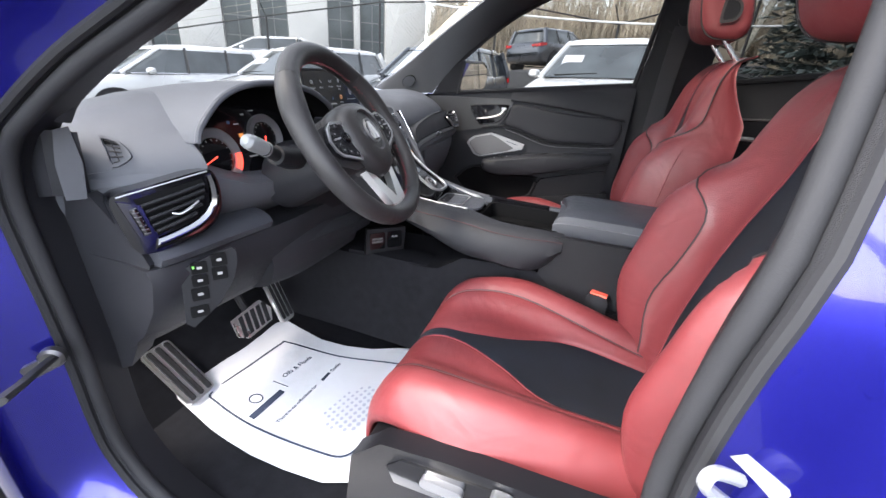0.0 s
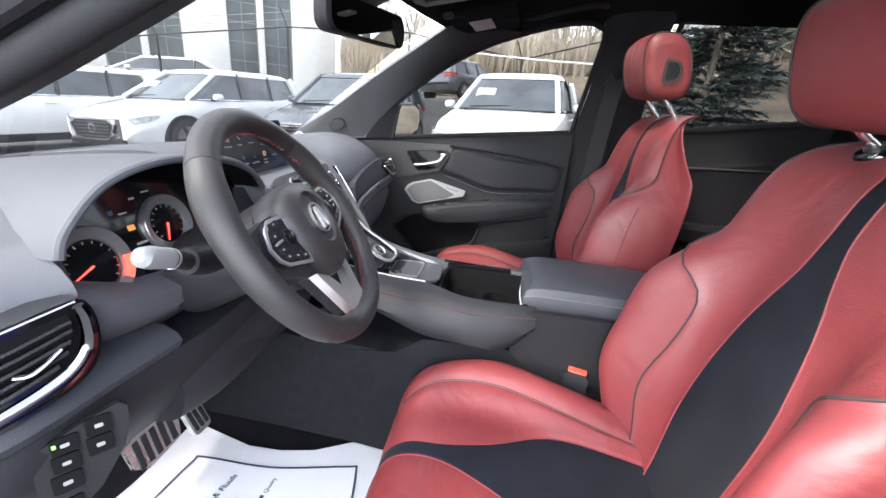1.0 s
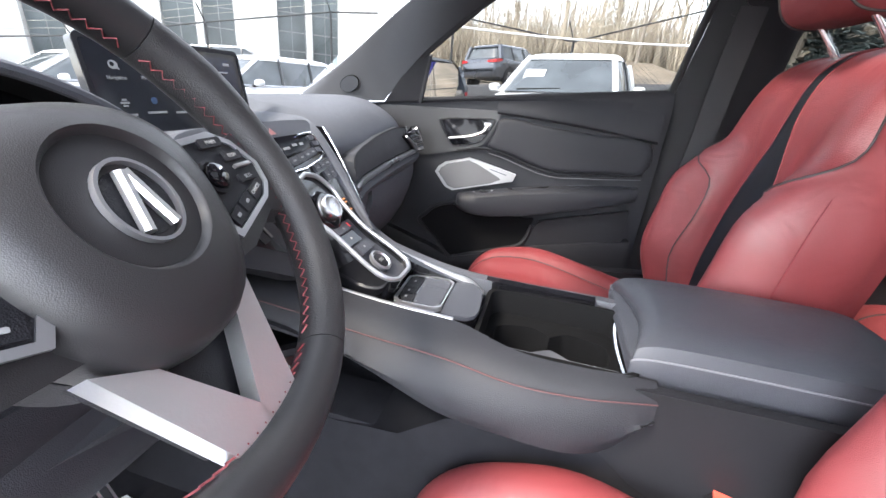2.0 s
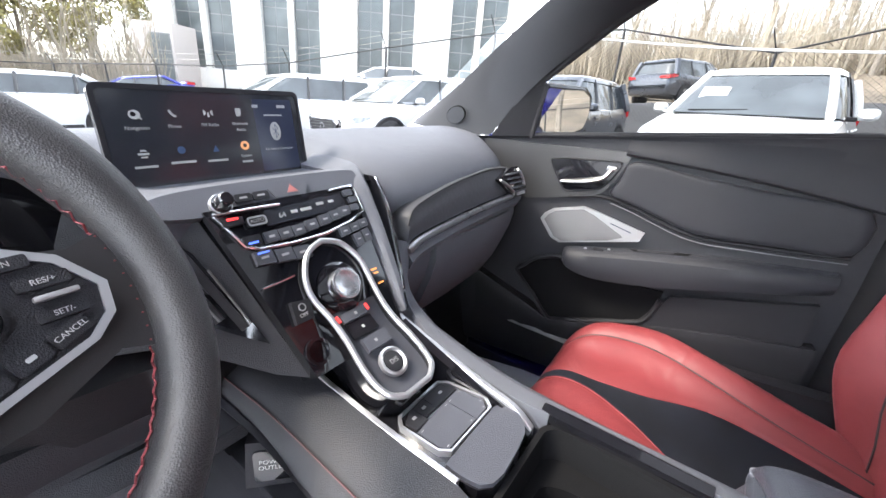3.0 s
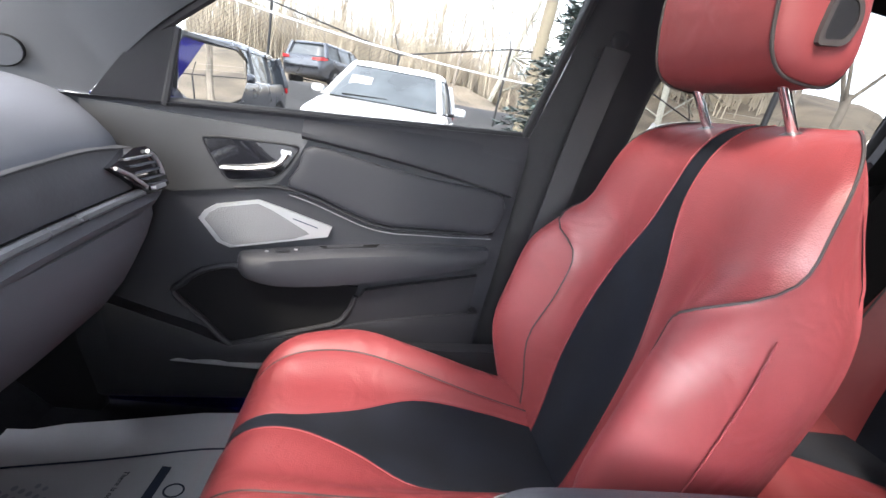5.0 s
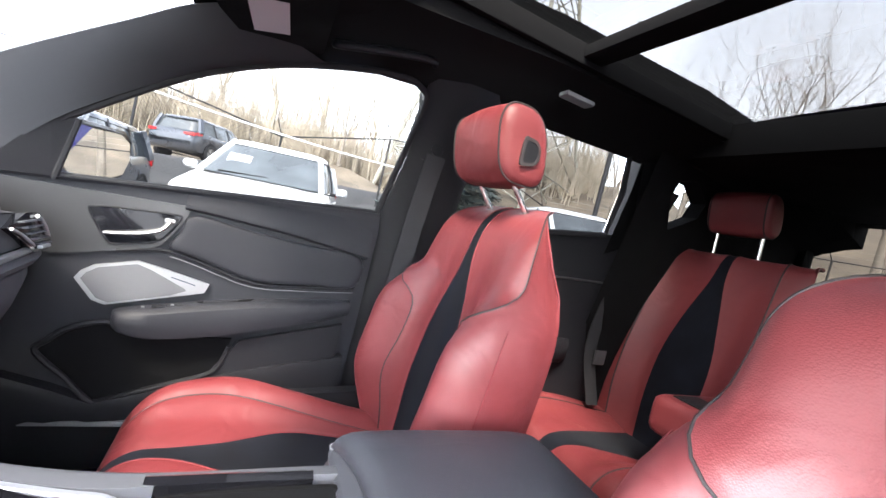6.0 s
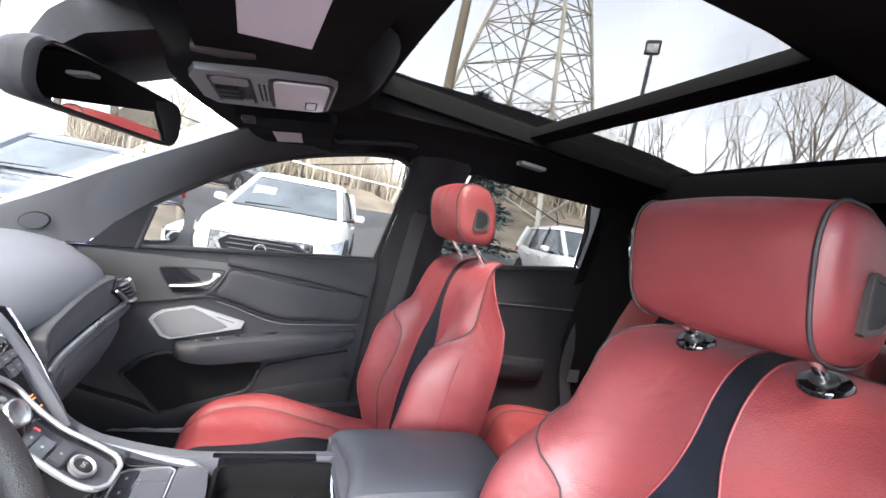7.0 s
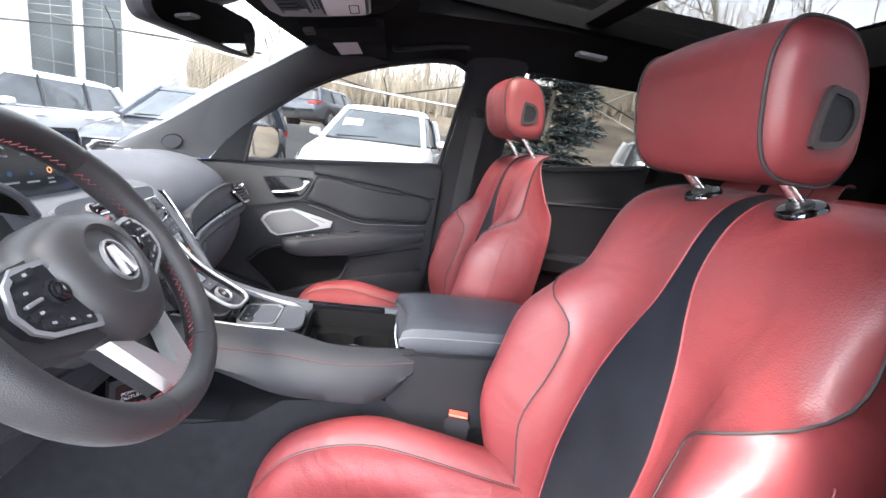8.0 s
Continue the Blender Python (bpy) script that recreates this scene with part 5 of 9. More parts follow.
lettering("mark", "OFF", 0.0055, SP @ Matrix.Translation((-0.058, -0.0205, 0.0062)), LEGEND, of)
part("mark_ring", frame_ring(circle(0.0042, 14, -0.057, -0.0125), circle(0.0030, 14, -0.057, -0.0125), SP @ Matrix.Translation((0, 0, 0.0062)), 0.0003), LEGEND, of)
for x, y, w in ((0.0525, -0.004, 0.009), (0.0535, -0.009, 0.007), (0.0545, -0.022, 0.009)):
    part("warning_light", plate(rect(w, 0.0022, 0, 2, x, y), SP, 0.0006), ORANGE, stack, "orange warning lettering")
part("socket", disc(SP @ Matrix.Translation((-0.058, -0.060, 0)), [(0.014, 0.0), (0.014, 0.003), (0.011, 0.003), (0.010, -0.004)]), GLOSS, stack, "chrome ringed power socket")

# arms that flank the panel, with tall vents in them
def arm(rows, name, label):
    rings = []
    for a, b, t in rows:
        a, b = Vector(a), Vector(b)
        n = V(0, -0.80, 0.6)
        rings.append([a - n * 0.03, a + n * t * 0.6, lerp(a, b, 0.25) + n * t, lerp(a, b, 0.75) + n * t, b + n * t * 0.5, b - n * 0.03])
    rs = [[p for p in r] for r in rings]
    fine = []
    for i in range(len(rs[0])):
        fine.append(curve([r[i] for r in rs], 5))
    return part(name, loft([[fine[i][k] for i in range(len(fine))] for k in range(len(fine[0]))]), DASH, dash, label)


arm([((0.084, 0.66, 1.006), (0.125, 0.68, 1.018), 0.002), ((0.088, 0.615, 1.004), (0.122, 0.620, 1.016), 0.006), ((0.086, 0.580, 1.006), (0.116, 0.583, 1.014), 0.008), ((0.079, 0.548, 0.994), (0.103, 0.552, 1.000), 0.010),
     ((0.072, 0.505, 0.948), (0.093, 0.508, 0.952), 0.010), ((0.064, 0.463, 0.896), (0.080, 0.466, 0.899), 0.010), ((0.060, 0.437, 0.864), (0.066, 0.440, 0.866), 0.008)], "arm", "charcoal arm beside the panel")
# right vent: a slim blade
bl1 = [V(0.124, 0.549, 1.004), V(0.120, 0.525, 0.972), V(0.105, 0.497, 0.940), V(0.089, 0.470, 0.908), V(0.076, 0.450, 0.886)]
bl2 = [V(0.124, 0.553, 1.000), V(0.134, 0.535, 0.962), V(0.124, 0.510, 0.932), V(0.104, 0.482, 0.902), V(0.078, 0.452, 0.880)]
rv = part("blade_vent", loft([[a + V(-0.002, 0.02, 0), a, lerp(a, b, 0.5) + V(0, -0.004, 0.003), b, b + V(0.0, 0.02, 0)] for a, b in zip(curve(bl1, 5), curve(bl2, 5))]), GLOSS, dash, "gloss black blade-shaped centre vent")
part("vent_edge", tube(curve(bl1, 5), 0.0016, 6), CHROME, rv)
part("vent_edge", tube(curve([V(0.128, 0.535, 0.957), V(0.118, 0.512, 0.934), V(0.098, 0.480, 0.905), V(0.078, 0.450, 0.880)], 5), 0.0028, 6), SILVER, rv)
# left cheek with a broad vent that faces the driver
CK = plane_m((-0.111, 0.553, 0.997), (0.039, -0.113, -0.152), (-0.85, 0.5, 0))
CK = CK if (CK.to_3x3() @ V(0, 0, 1)).y < 0 else plane_m((-0.111, 0.553, 0.997), (-0.039, 0.113, 0.152), (-0.85, 0.5, 0))
CI = CK.inverted()


def on_cheek(pts):
    """Places in the car, brought on to the cheek's face."""
    return [tuple((CI @ (V(*p) - V(0.006, 0, 0.010))).xy) for p in pts]


def ordered(poly):
    area = sum(a[0] * b[1] - b[0] * a[1] for a, b in zip(poly, poly[1:] + poly[:1]))
    return poly if area > 0 else poly[::-1]


co_ = ordered(on_cheek([(-0.200, 0.607, 1.018), (-0.150, 0.580, 1.012), (-0.108, 0.556, 1.011), (-0.089, 0.504, 0.941), (-0.066, 0.440, 0.853), (-0.092, 0.460, 0.862), (-0.117, 0.483, 0.877), (-0.150, 0.513, 0.894), (-0.200, 0.560, 0.915)]))
cheek = part("vent_cheek", plate(co_, CK @ Matrix.Translation((0, 0, -0.05)), 0.05, 0.006, 3), DRIVERDARK, dash, "charcoal cheek round the centre vent")
vo_ = [(-0.152, 0.574, 0.994), (-0.133, 0.560, 0.991), (-0.117, 0.539, 0.972), (-0.101, 0.506, 0.931), (-0.087, 0.473, 0.889), (-0.112, 0.496, 0.903), (-0.144, 0.527, 0.924), (-0.162, 0.545, 0.935)]
vp = ordered(on_cheek(vo_))
vcx, vcy = sum(p[0] for p in vp) / len(vp), sum(p[1] for p in vp) / len(vp)
shrunk = lambda k: [(vcx + (x - vcx) * k, vcy + (y - vcy) * k) for x, y in vp]
lv = part("centre_vent", frame_ring(vp, shrunk(0.86), CK, 0.003, 0.001), GLOSS, cheek, "gloss black centre vent with silver fins")
part("vent_well", plate(shrunk(0.88), CK @ Matrix.Translation((0, 0, 0.0004)), 0.0006), GLOSS, cheek)
for pa, pb, w, m_, h in (((-0.143, 0.563, 0.986), (-0.116, 0.504, 0.914), 0.0045, PLAST, 0.006), ((-0.127, 0.551, 0.980), (-0.100, 0.490, 0.905), 0.004, PLAST, 0.005), ((-0.155, 0.553, 0.955), (-0.128, 0.512, 0.915), 0.004, PLAST, 0.005)):
    (ax, ay), (bx, by) = on_cheek([pa, pb])
    d = V(bx - ax, by - ay, 0).normalized()
    q = V(-d.y, d.x, 0) * w
    part("slat", plate(ordered([(ax + q.x, ay + q.y), (bx + q.x, by + q.y), (bx - q.x, by - q.y), (ax - q.x, ay - q.y)]), CK, h, 0.001), m_, cheek)
tb = on_cheek([(-0.131, 0.541, 0.961), (-0.122, 0.531, 0.953), (-0.116, 0.518, 0.937), (-0.126, 0.525, 0.941)])
part("vent_tab", plate(ordered(tb), CK, 0.010, 0.002), PLAST, cheek)
for pa, pb in (((-0.140, 0.560, 0.984), (-0.129, 0.539, 0.959)), ((-0.124, 0.520, 0.933), (-0.116, 0.504, 0.914)), ((-0.110, 0.527, 0.957), (-0.095, 0.489, 0.909)), ((-0.148, 0.540, 0.941), (-0.130, 0.517, 0.922))):
    (ax, ay), (bx, by) = on_cheek([pa, pb])
    part("fin_edge", tube([CK @ V(ax, ay, 0.0062), CK @ V(bx, by, 0.0062)], 0.0012, 6), GREYMET, cheek, "dark metal fin edge")
# start button beside the column
part("start_panel", loft([[V(x, y + o, z) for y, z in ((0.56, 0.90), (0.530, 0.885), (0.528, 0.84), (0.545, 0.815), (0.60, 0.81), (0.62, 0.90))] for x, o in ((-0.30, 0.065), (-0.22, 0.035), (-0.15, 0.030), (-0.085, 0.030))]), PLAST, dash)
part("knee_bolster", loft([[V(p.z, p.x + 0.02 * max(0.0, (-0.30 - p.z) / 0.1) ** 2, p.y) for p in curve([(y, z, x) for y, z in ((0.62, 0.838), (0.582, 0.828), (0.564, 0.795), (0.566, 0.755), (0.592, 0.722), (0.70, 0.70))], 4) + [V(0.72, 0.83, x)]] for x in (-0.40, -0.37, -0.34, -0.31, -0.26, -0.20, -0.13)]), DRIVERDARK, dash, "grey knee bolster under the column")
part("kick_panel", rbox((0.70, 0.935, 0.66), (0.03, 0.47, 0.66), 0.01), PLAST, dash, "black kick panel")
part("under_panel", loft([[V(x, y + o, z) for y, z in ((0.56, 0.815), (0.540, 0.80), (0.555, 0.765), (0.62, 0.74), (0.66, 0.80))] for x, o in ((-0.34, 0.03), (-0.22, 0.01), (-0.15, 0.0), (-0.085, 0.0))]), DRIVERDARK, dash)


TAILRED = material("red_print", (0.5, 0.05, 0.05), 0.5)
SB = plane_m((-0.150, 0.527, 0.854), (1, 0.05, 0), (0.02, 0.30, 0.95))
stb = part("start_button", disc(SB, [(0.0215, -0.02), (0.0215, 0.003), (0.0195, 0.005), (0.0175, 0.004)]), CHROME, dash, "round silver engine start button")
part("button_face", disc(SB, [(0.0172, -0.002), (0.0170, 0.0035), (0.014, 0.0045), (0.004, 0.0045)]), material("pale_pink_button", (0.72, 0.62, 0.62), 0.35), stb)
for k, w in ((0.006, 0.016), (0.0, 0.018), (-0.006, 0.012)):
    part("mark", plate(rect(w * 0.8, 0.0014, 0, 2, 0, k), SB @ Matrix.Translation((0, 0, 0.0045)), 0.0004), TAILRED, stb)

# fine placing: the driver's side and the middle settle apart
for ob in dash.children:
    cx = middle_x(ob)
    k = min(1.0, max(0.0, (-0.13 - cx) / 0.08))
    ob.location += V(lerp(0.006, -0.014, k), lerp(0.0, -0.038, k), lerp(0.010, -0.014, k)) if cx < 0.2 else V(0.016, -0.002, 0.002)
stack.location += V(0.002, -0.006, 0.013)

# ---- steering wheel ----
wheel = thing("steering_wheel", (-0.33, 0.44, 0.95), "black leather steering wheel with silver spoke and red stitching", "steering wheel")
WM = plane_m((-0.337, 0.394, 1.016), (0.989, 0.146, 0), (-0.084, 0.566, 0.820)) @ Matrix.Scale(0.93, 4)
WR = 0.1656


def rim_point(a, rr=0.0, h=0.0):
    r = WR + rr - 0.006 * max(0.0, -math.sin(a)) ** 6
    return WM @ V(r * math.cos(a), r * math.sin(a), h)


def rim_piece(a0, a1, mat, lbl):
    pts, rad = [], []
    n = max(6, int(abs(a1 - a0) / 5))
    for i in range(n + 1):
        d = lerp(a0, a1, i / n)
        a = radians(d)
        pts.append(rim_point(a))
        thumb = sum(math.exp(-((d - c) / 14) ** 2) for c in (28, 152))
        rad.append(0.0168 + 0.0022 * thumb)
    rings = []
    for i, p in enumerate(pts):
        a = radians(lerp(a0, a1, i / n))
        rad_dir = (WM.to_3x3() @ V(math.cos(a), math.sin(a), 0)).normalized()
        nor = (WM.to_3x3() @ V(0, 0, 1)).normalized()
        rings.append([p + rad[i] * (0.95 * math.cos(t) * rad_dir + 1.05 * math.sin(t) * nor) for t in (2 * math.pi * j / 18 for j in range(18))])
    part("rim", loft(rings), mat, wheel, lbl)


rim_piece(-62, 44, WHEELPERF, "perforated black leather grip")
rim_piece(44.3, 135.7, WHEELHIDE, "smooth black leather rim")
rim_piece(136, 242, WHEELPERF, "perforated black leather grip")
rim_piece(242.3, 297.7, WHEELHIDE, "smooth black leather rim")
# zig-zag stitching on the inner side
for a0, a1 in ((-60, 42), (47, 133), (138, 240), (245, 295)):
    n = int((a1 - a0) / 1.7)
    zz = [rim_point(radians(lerp(a0, a1, i / n)), -0.0183 - 0.0006 * (i % 2), 0.0022 if i % 2 else -0.0035) for i in range(n + 1)]
    part("stitching", tube(zz, 0.0007, 4), STITCH, wheel, "red zig-zag stitching")
# centre cover
hubo = [(-0.068, 0.030), (-0.050, 0.052), (-0.02, 0.062), (0.02, 0.062), (0.050, 0.052), (0.068, 0.030), (0.070, -0.005), (0.060, -0.045), (0.035, -0.075), (0.0, -0.084), (-0.035, -0.075), (-0.060, -0.045), (-0.070, -0.005)]
hc = [(p.x, p.y) for p in curve([(x, y, 0) for x, y in hubo], 4, True)]
rings = []
for k, h in ((0.93, -0.035), (1.0, -0.02), (1.0, 0.0), (0.97, 0.010), (0.90, 0.019), (0.75, 0.026), (0.56, 0.0285), (0.54, 0.0275), (0.515, 0.0235), (0.49, 0.0235), (0.30, 0.0255)):
    rings.append([WM @ V(lerp(x, 0.036 * x / max(math.hypot(x, y), 1e-6) * (k / 0.5), min(1, max(0, (0.75 - k) / 0.19))), lerp(y, 0.036 * y / max(math.hypot(x, y), 1e-6) * (k / 0.5), min(1, max(0, (0.75 - k) / 0.19))), h) if k < 0.75 else WM @ V(x * k, y * k, h) for x, y in hc])
hub = part("hub_cover", loft(rings), WHEELHIDE, wheel, "black centre cover")
emb = part("emblem", frame_ring([(0.021 * math.cos(a), 0.0235 * math.sin(a)) for a in (2 * math.pi * i / 32 for i in range(32))], [(0.0190 * math.cos(a), 0.0215 * math.sin(a)) for a in (2 * math.pi * i / 32 for i in range(32))], WM @ Matrix.Translation((0, -0.002, 0.0258)), 0.004, 0.0012), SILVER, hub, "oval silver emblem")
part("emblem_bar", tube([WM @ V(-0.009, -0.018, 0.0285), WM @ V(-0.001, 0.014, 0.0285)], 0.0034, 8), BRIGHT, emb)
part("emblem_bar", tube([WM @ V(0.009, -0.018, 0.0285), WM @ V(0.001, 0.014, 0.0285)], 0.0034, 8), BRIGHT, emb)
part("emblem_ground", disc(WM @ Matrix.Translation((0, -0.002, 0.0245)), [(0.019, 0), (0.018, 0.0015)]), PLAST, emb)
# side spokes with button pods
for sd in (-1, 1):
    arm_o = [(0.045, 0.036), (0.085, 0.036), (0.128, 0.030), (0.158, 0.040), (0.164, 0.0), (0.158, -0.045), (0.128, -0.034), (0.085, -0.052), (0.045, -0.055)]
    arm_o = [(sd * x, y) for x, y in (arm_o if sd > 0 else arm_o[::-1])]
    part("spoke", plate(arm_o, WM @ Matrix.Translation((0, 0, -0.022)), 0.024, 0.009, 3), WHEELHIDE, wheel, "black leather spoke")
    pod = [(0.066, 0.030), (0.100, 0.033), (0.118, 0.024), (0.132, 0.004), (0.129, -0.013), (0.117, -0.024), (0.066, -0.041), (0.055, -0.026), (0.054, 0.004)]
    pod = [(sd * x, y) for x, y in (pod if sd > 0 else pod[::-1])]
    cx, cy = sum(p[0] for p in pod) / len(pod), sum(p[1] for p in pod) / len(pod)
    pm = WM @ Matrix.Translation((0, 0, 0.002))
    pd = part("button_pod", plate(pod, pm, 0.010, 0.003), PLAST, wheel, "black button pod with silver rim")
    part("pod_rim", frame_ring([(cx + (x - cx) * 1.04, cy + (y - cy) * 1.04) for x, y in pod], [(cx + (x - cx) * 0.92, cy + (y - cy) * 0.90) for x, y in pod], pm @ Matrix.Translation((0, 0, 0.0085)), 0.003, 0.001), SILVER, pd, "satin silver rim")
    tm = pm @ Matrix.Translation((0, 0, 0.010))
    part("scroll_ring", disc(tm @ Matrix.Translation((sd * 0.079, 0.002, 0)), [(0.0125, 0), (0.0125, 0.002), (0.0105, 0.0025), (0.010, 0.001)]), PLAST, pd)
    part("scroll_knob", disc(tm @ Matrix.Translation((sd * 0.079, 0.002, 0)), [(0.0092, 0), (0.0090, 0.005), (0.0070, 0.0065)]), GLOSS, pd, "round black thumb knob")
    for x, y, w, h, s in ((0.096, 0.0258, 0.024, 0.007, "MAIN"), (0.109, 0.0135, 0.022, 0.007, "RES/+"), (0.111, -0.0045, 0.022, 0.006, "SET/-"), (0.109, -0.0155, 0.018, 0.009, "CANCEL"), (0.091, -0.0215, 0.016, 0.010, ""), (0.074, -0.0280, 0.015, 0.010, "")):
        b = part("button", plate(rect(w, h, 0.0012, 2), tm @ Matrix.Translation((sd * x, y, 0)) @ Matrix.Rotation(radians(sd * (0 if y > -0.012 else 20)), 4, "Z"), 0.0022, 0.0006), PLAST, pd)
        bm_ = tm @ Matrix.Translation((sd * x, y, 0.0024)) @ Matrix.Rotation(radians(sd * (0 if y > -0.012 else 20)), 4, "Z")
        if s and sd > 0:
            lettering("mark", s, 0.0042, bm_, LEGEND, b)
        else:
            part("mark", plate(rect(0.0045, 0.0024, 0.0008, 2), bm_, 0.0003), LEGEND, b)
    part("toggle", rbox((sd * 0.111, 0.0045, 0.003), (0.019, 0.0032, 0.004), 0.0012, tm), SILVER, pd)
# lower spoke: two silver blades meeting at the rim
for sd in (-1, 1):
    bld = [(-0.058, -0.060), (-0.032, -0.076), (0.002, -0.134), (0.002, -0.158), (-0.020, -0.157), (-0.030, -0.147)]
    bld = [(x * -sd, y) for x, y in (bld if sd < 0 else bld[::-1])]
    part("lower_spoke", plate(bld, WM @ Matrix.Translation((0, 0, -0.012)), 0.014, 0.003), BRIGHT, wheel, "satin silver lower spoke blade")
part("spoke_back", plate([(-0.05, -0.055), (0.05, -0.055), (0.022, -0.14), (-0.022, -0.14)], WM @ Matrix.Translation((0, 0, -0.034)), 0.018, 0.004), PLAST, wheel)
part("hub_back", plate([(x * 1.02, y * 0.95) for x, y in hc], WM @ Matrix.Translation((0, 0, -0.055)), 0.030, 0.006), PLAST, wheel)

# ---- centre console ----
console = thing("centre_console", (0.03, 0.2, 0.39), "grey leatherette centre console with cup holders and red stitching", "centre console")
# gear selector bridge
GP = plane_m((0, 0.483, 0.913), (1, 0, 0), (0, 0.828, 0.561)) @ Matrix.Translation((0, 0, -0.010))
sel = thing("gear_selector", (0, 0.42, 0.85), "push button gear selector with round silver dial in a chrome ring", "gear selector")
# the bridge's outline lies on the panel round the dial, then runs out over the deck
OFS = V(0, 0.008, -0.013)
half = [(0.0, 0.505, 0.963), (0.024, 0.500, 0.956), (0.040, 0.486, 0.938), (0.043, 0.471, 0.919), (0.038, 0.449, 0.902), (0.037, 0.427, 0.886), (0.041, 0.402, 0.870), (0.0415, 0.382, 0.858), (0.036, 0.366, 0.850), (0.020, 0.357, 0.846)]
hc = [V(p.x * 0.92, p.y - 0.003, p.z + 0.003) + OFS for p in curve(half, 4)]
loop = hc + [V(-p.x, p.y, p.z) for p in hc[:0:-1]]
base = loft([[p + V(-p.x * 0.10, 0.022, -0.055) for p in loop], [p + V(-p.x * 0.03, 0.006, -0.018) for p in loop], [p + V(p.x * 0.05, 0, -0.003) for p in loop]], False)
part("body", base, GLOSS, sel, "gloss black bridge")
part("chrome_ring", tube(loop, 0.0034, 8, True), SILVER, sel, "satin chrome surround ring")
dip = [p + V(0, 0.003, -0.0105 - 0.002 * min(1, max(0, (p.y - 0.455) / 0.02))) for p in hc]
part("plateau", loft([[V(lerp(-p.x, p.x, k / 6), p.y, p.z) for k in range(7)] for p in dip], False, False), CONS, sel)
KM = plane_m(V(0, 0.472, 0.920) + OFS, (1, 0, 0), (0, 0.6, 0.8))
kn = part("mode_dial", disc(KM, [(0.029, -0.004), (0.0285, 0.002), (0.024, 0.004), (0.0175, 0.0045), (0.0170, 0.012), (0.0158, 0.0135), (0.0115, 0.0140)]), GLOSS, sel, "gloss black mode dial")
part("dial_cap", disc(KM, [(0.0182, 0.004), (0.0182, 0.0125), (0.0172, 0.0150), (0.0138, 0.0155), (0.0130, 0.0151), (0.004, 0.0151)]), material("spun_silver", (0.7, 0.7, 0.72), 0.22, metal=1.0, grain=0.3, scale=900), kn, "spun silver dial cap")
GB = GP @ Matrix.Translation((0, 0, 0.0015))
for poly, h, mt, nm in (([(-0.022, -0.0355), (0.012, -0.0355), (0.012, -0.046), (-0.022, -0.046)], 0.004, CONS, "park_button"), ([(-0.022, -0.048), (0.014, -0.048), (0.014, -0.066), (-0.022, -0.066)], 0.001, GLOSS, "reverse_switch"),
                        ([(-0.018, -0.070), (0.016, -0.070), (0.016, -0.086), (-0.018, -0.086)], 0.005, CONS, "neutral_button")):
    b = part(nm, plate(poly, GB, h, 0.0012), mt, sel)
    part("mark", plate(rect(0.0034, 0.0034, 0, 2, -0.003, (poly[0][1] + poly[2][1]) / 2), GB @ Matrix.Translation((0, 0, h)), 0.0004), LEGEND, b)
for x in (-0.0245, 0.0165):
    part("red_lamp", plate(rect(0.003, 0.008, 0.0008, 2, x, -0.0385), GB, 0.002), REDLAMP, sel, "small red lamp")
dd = part("drive_button", disc(GB @ Matrix.Translation((0, -0.107, 0)), [(0.0165, 0), (0.0165, 0.005), (0.014, 0.0062), (0.0125, 0.004), (0.012, 0.0035)]), SILVER, sel, "chrome ringed drive button")
part("button_face", disc(GB @ Matrix.Translation((0, -0.107, 0)), [(0.0118, 0), (0.0116, 0.0042), (0.010, 0.0050)]), PLAST, dd)
lettering("mark", "D/S", 0.0075, GB @ Matrix.Translation((0, -0.107, 0.0052)), LEGEND, dd)

# deck with the touch pad
part("deck", plate([(-0.040, 0.16), (0.060, 0.16), (0.066, 0.02), (0.066, -0.035), (0.064, -0.048), (0.056, -0.061), (0.044, -0.068), (0.020, -0.072), (-0.012, -0.074), (-0.028, -0.071), (-0.038, -0.062), (-0.040, -0.045)], Matrix.Translation((0, 0.33, 0.775)), 0.032, 0.010, 3), GLOSS, console, "gloss black deck")
part("deck_pad", plate([(-0.038, -0.028), (0.05, -0.026), (0.0655, -0.030), (0.0655, -0.040), (0.062, -0.052), (0.054, -0.062), (0.043, -0.068), (0.020, -0.0715), (-0.012, -0.0735), (-0.027, -0.071), (-0.036, -0.062), (-0.0388, -0.045)], Matrix.Translation((0, 0.33, 0.795)), 0.017, 0.006, 3), CONS, console, "grey wrist pad")
pad = [(-0.026, 0.036), (0.040, 0.038), (0.048, 0.029), (0.055, -0.016), (0.046, -0.0275), (-0.026, -0.0275), (-0.033, -0.018), (-0.034, 0.026)]
PM = Matrix.Translation((0.002, 0.333, 0.806))
tpad = part("touch_pad", plate([(x * 0.96, y * 0.96) for x, y in pad], PM, 0.006, 0.001), GLOSS, console, "dark touch pad with silver rim")
part("pad_rim", frame_ring([(x * 1.04, y * 1.04) for x, y in pad], [(x * 0.975, y * 0.97) for x, y in pad], PM, 0.0085, 0.001), SILVER, tpad, "chrome rim")
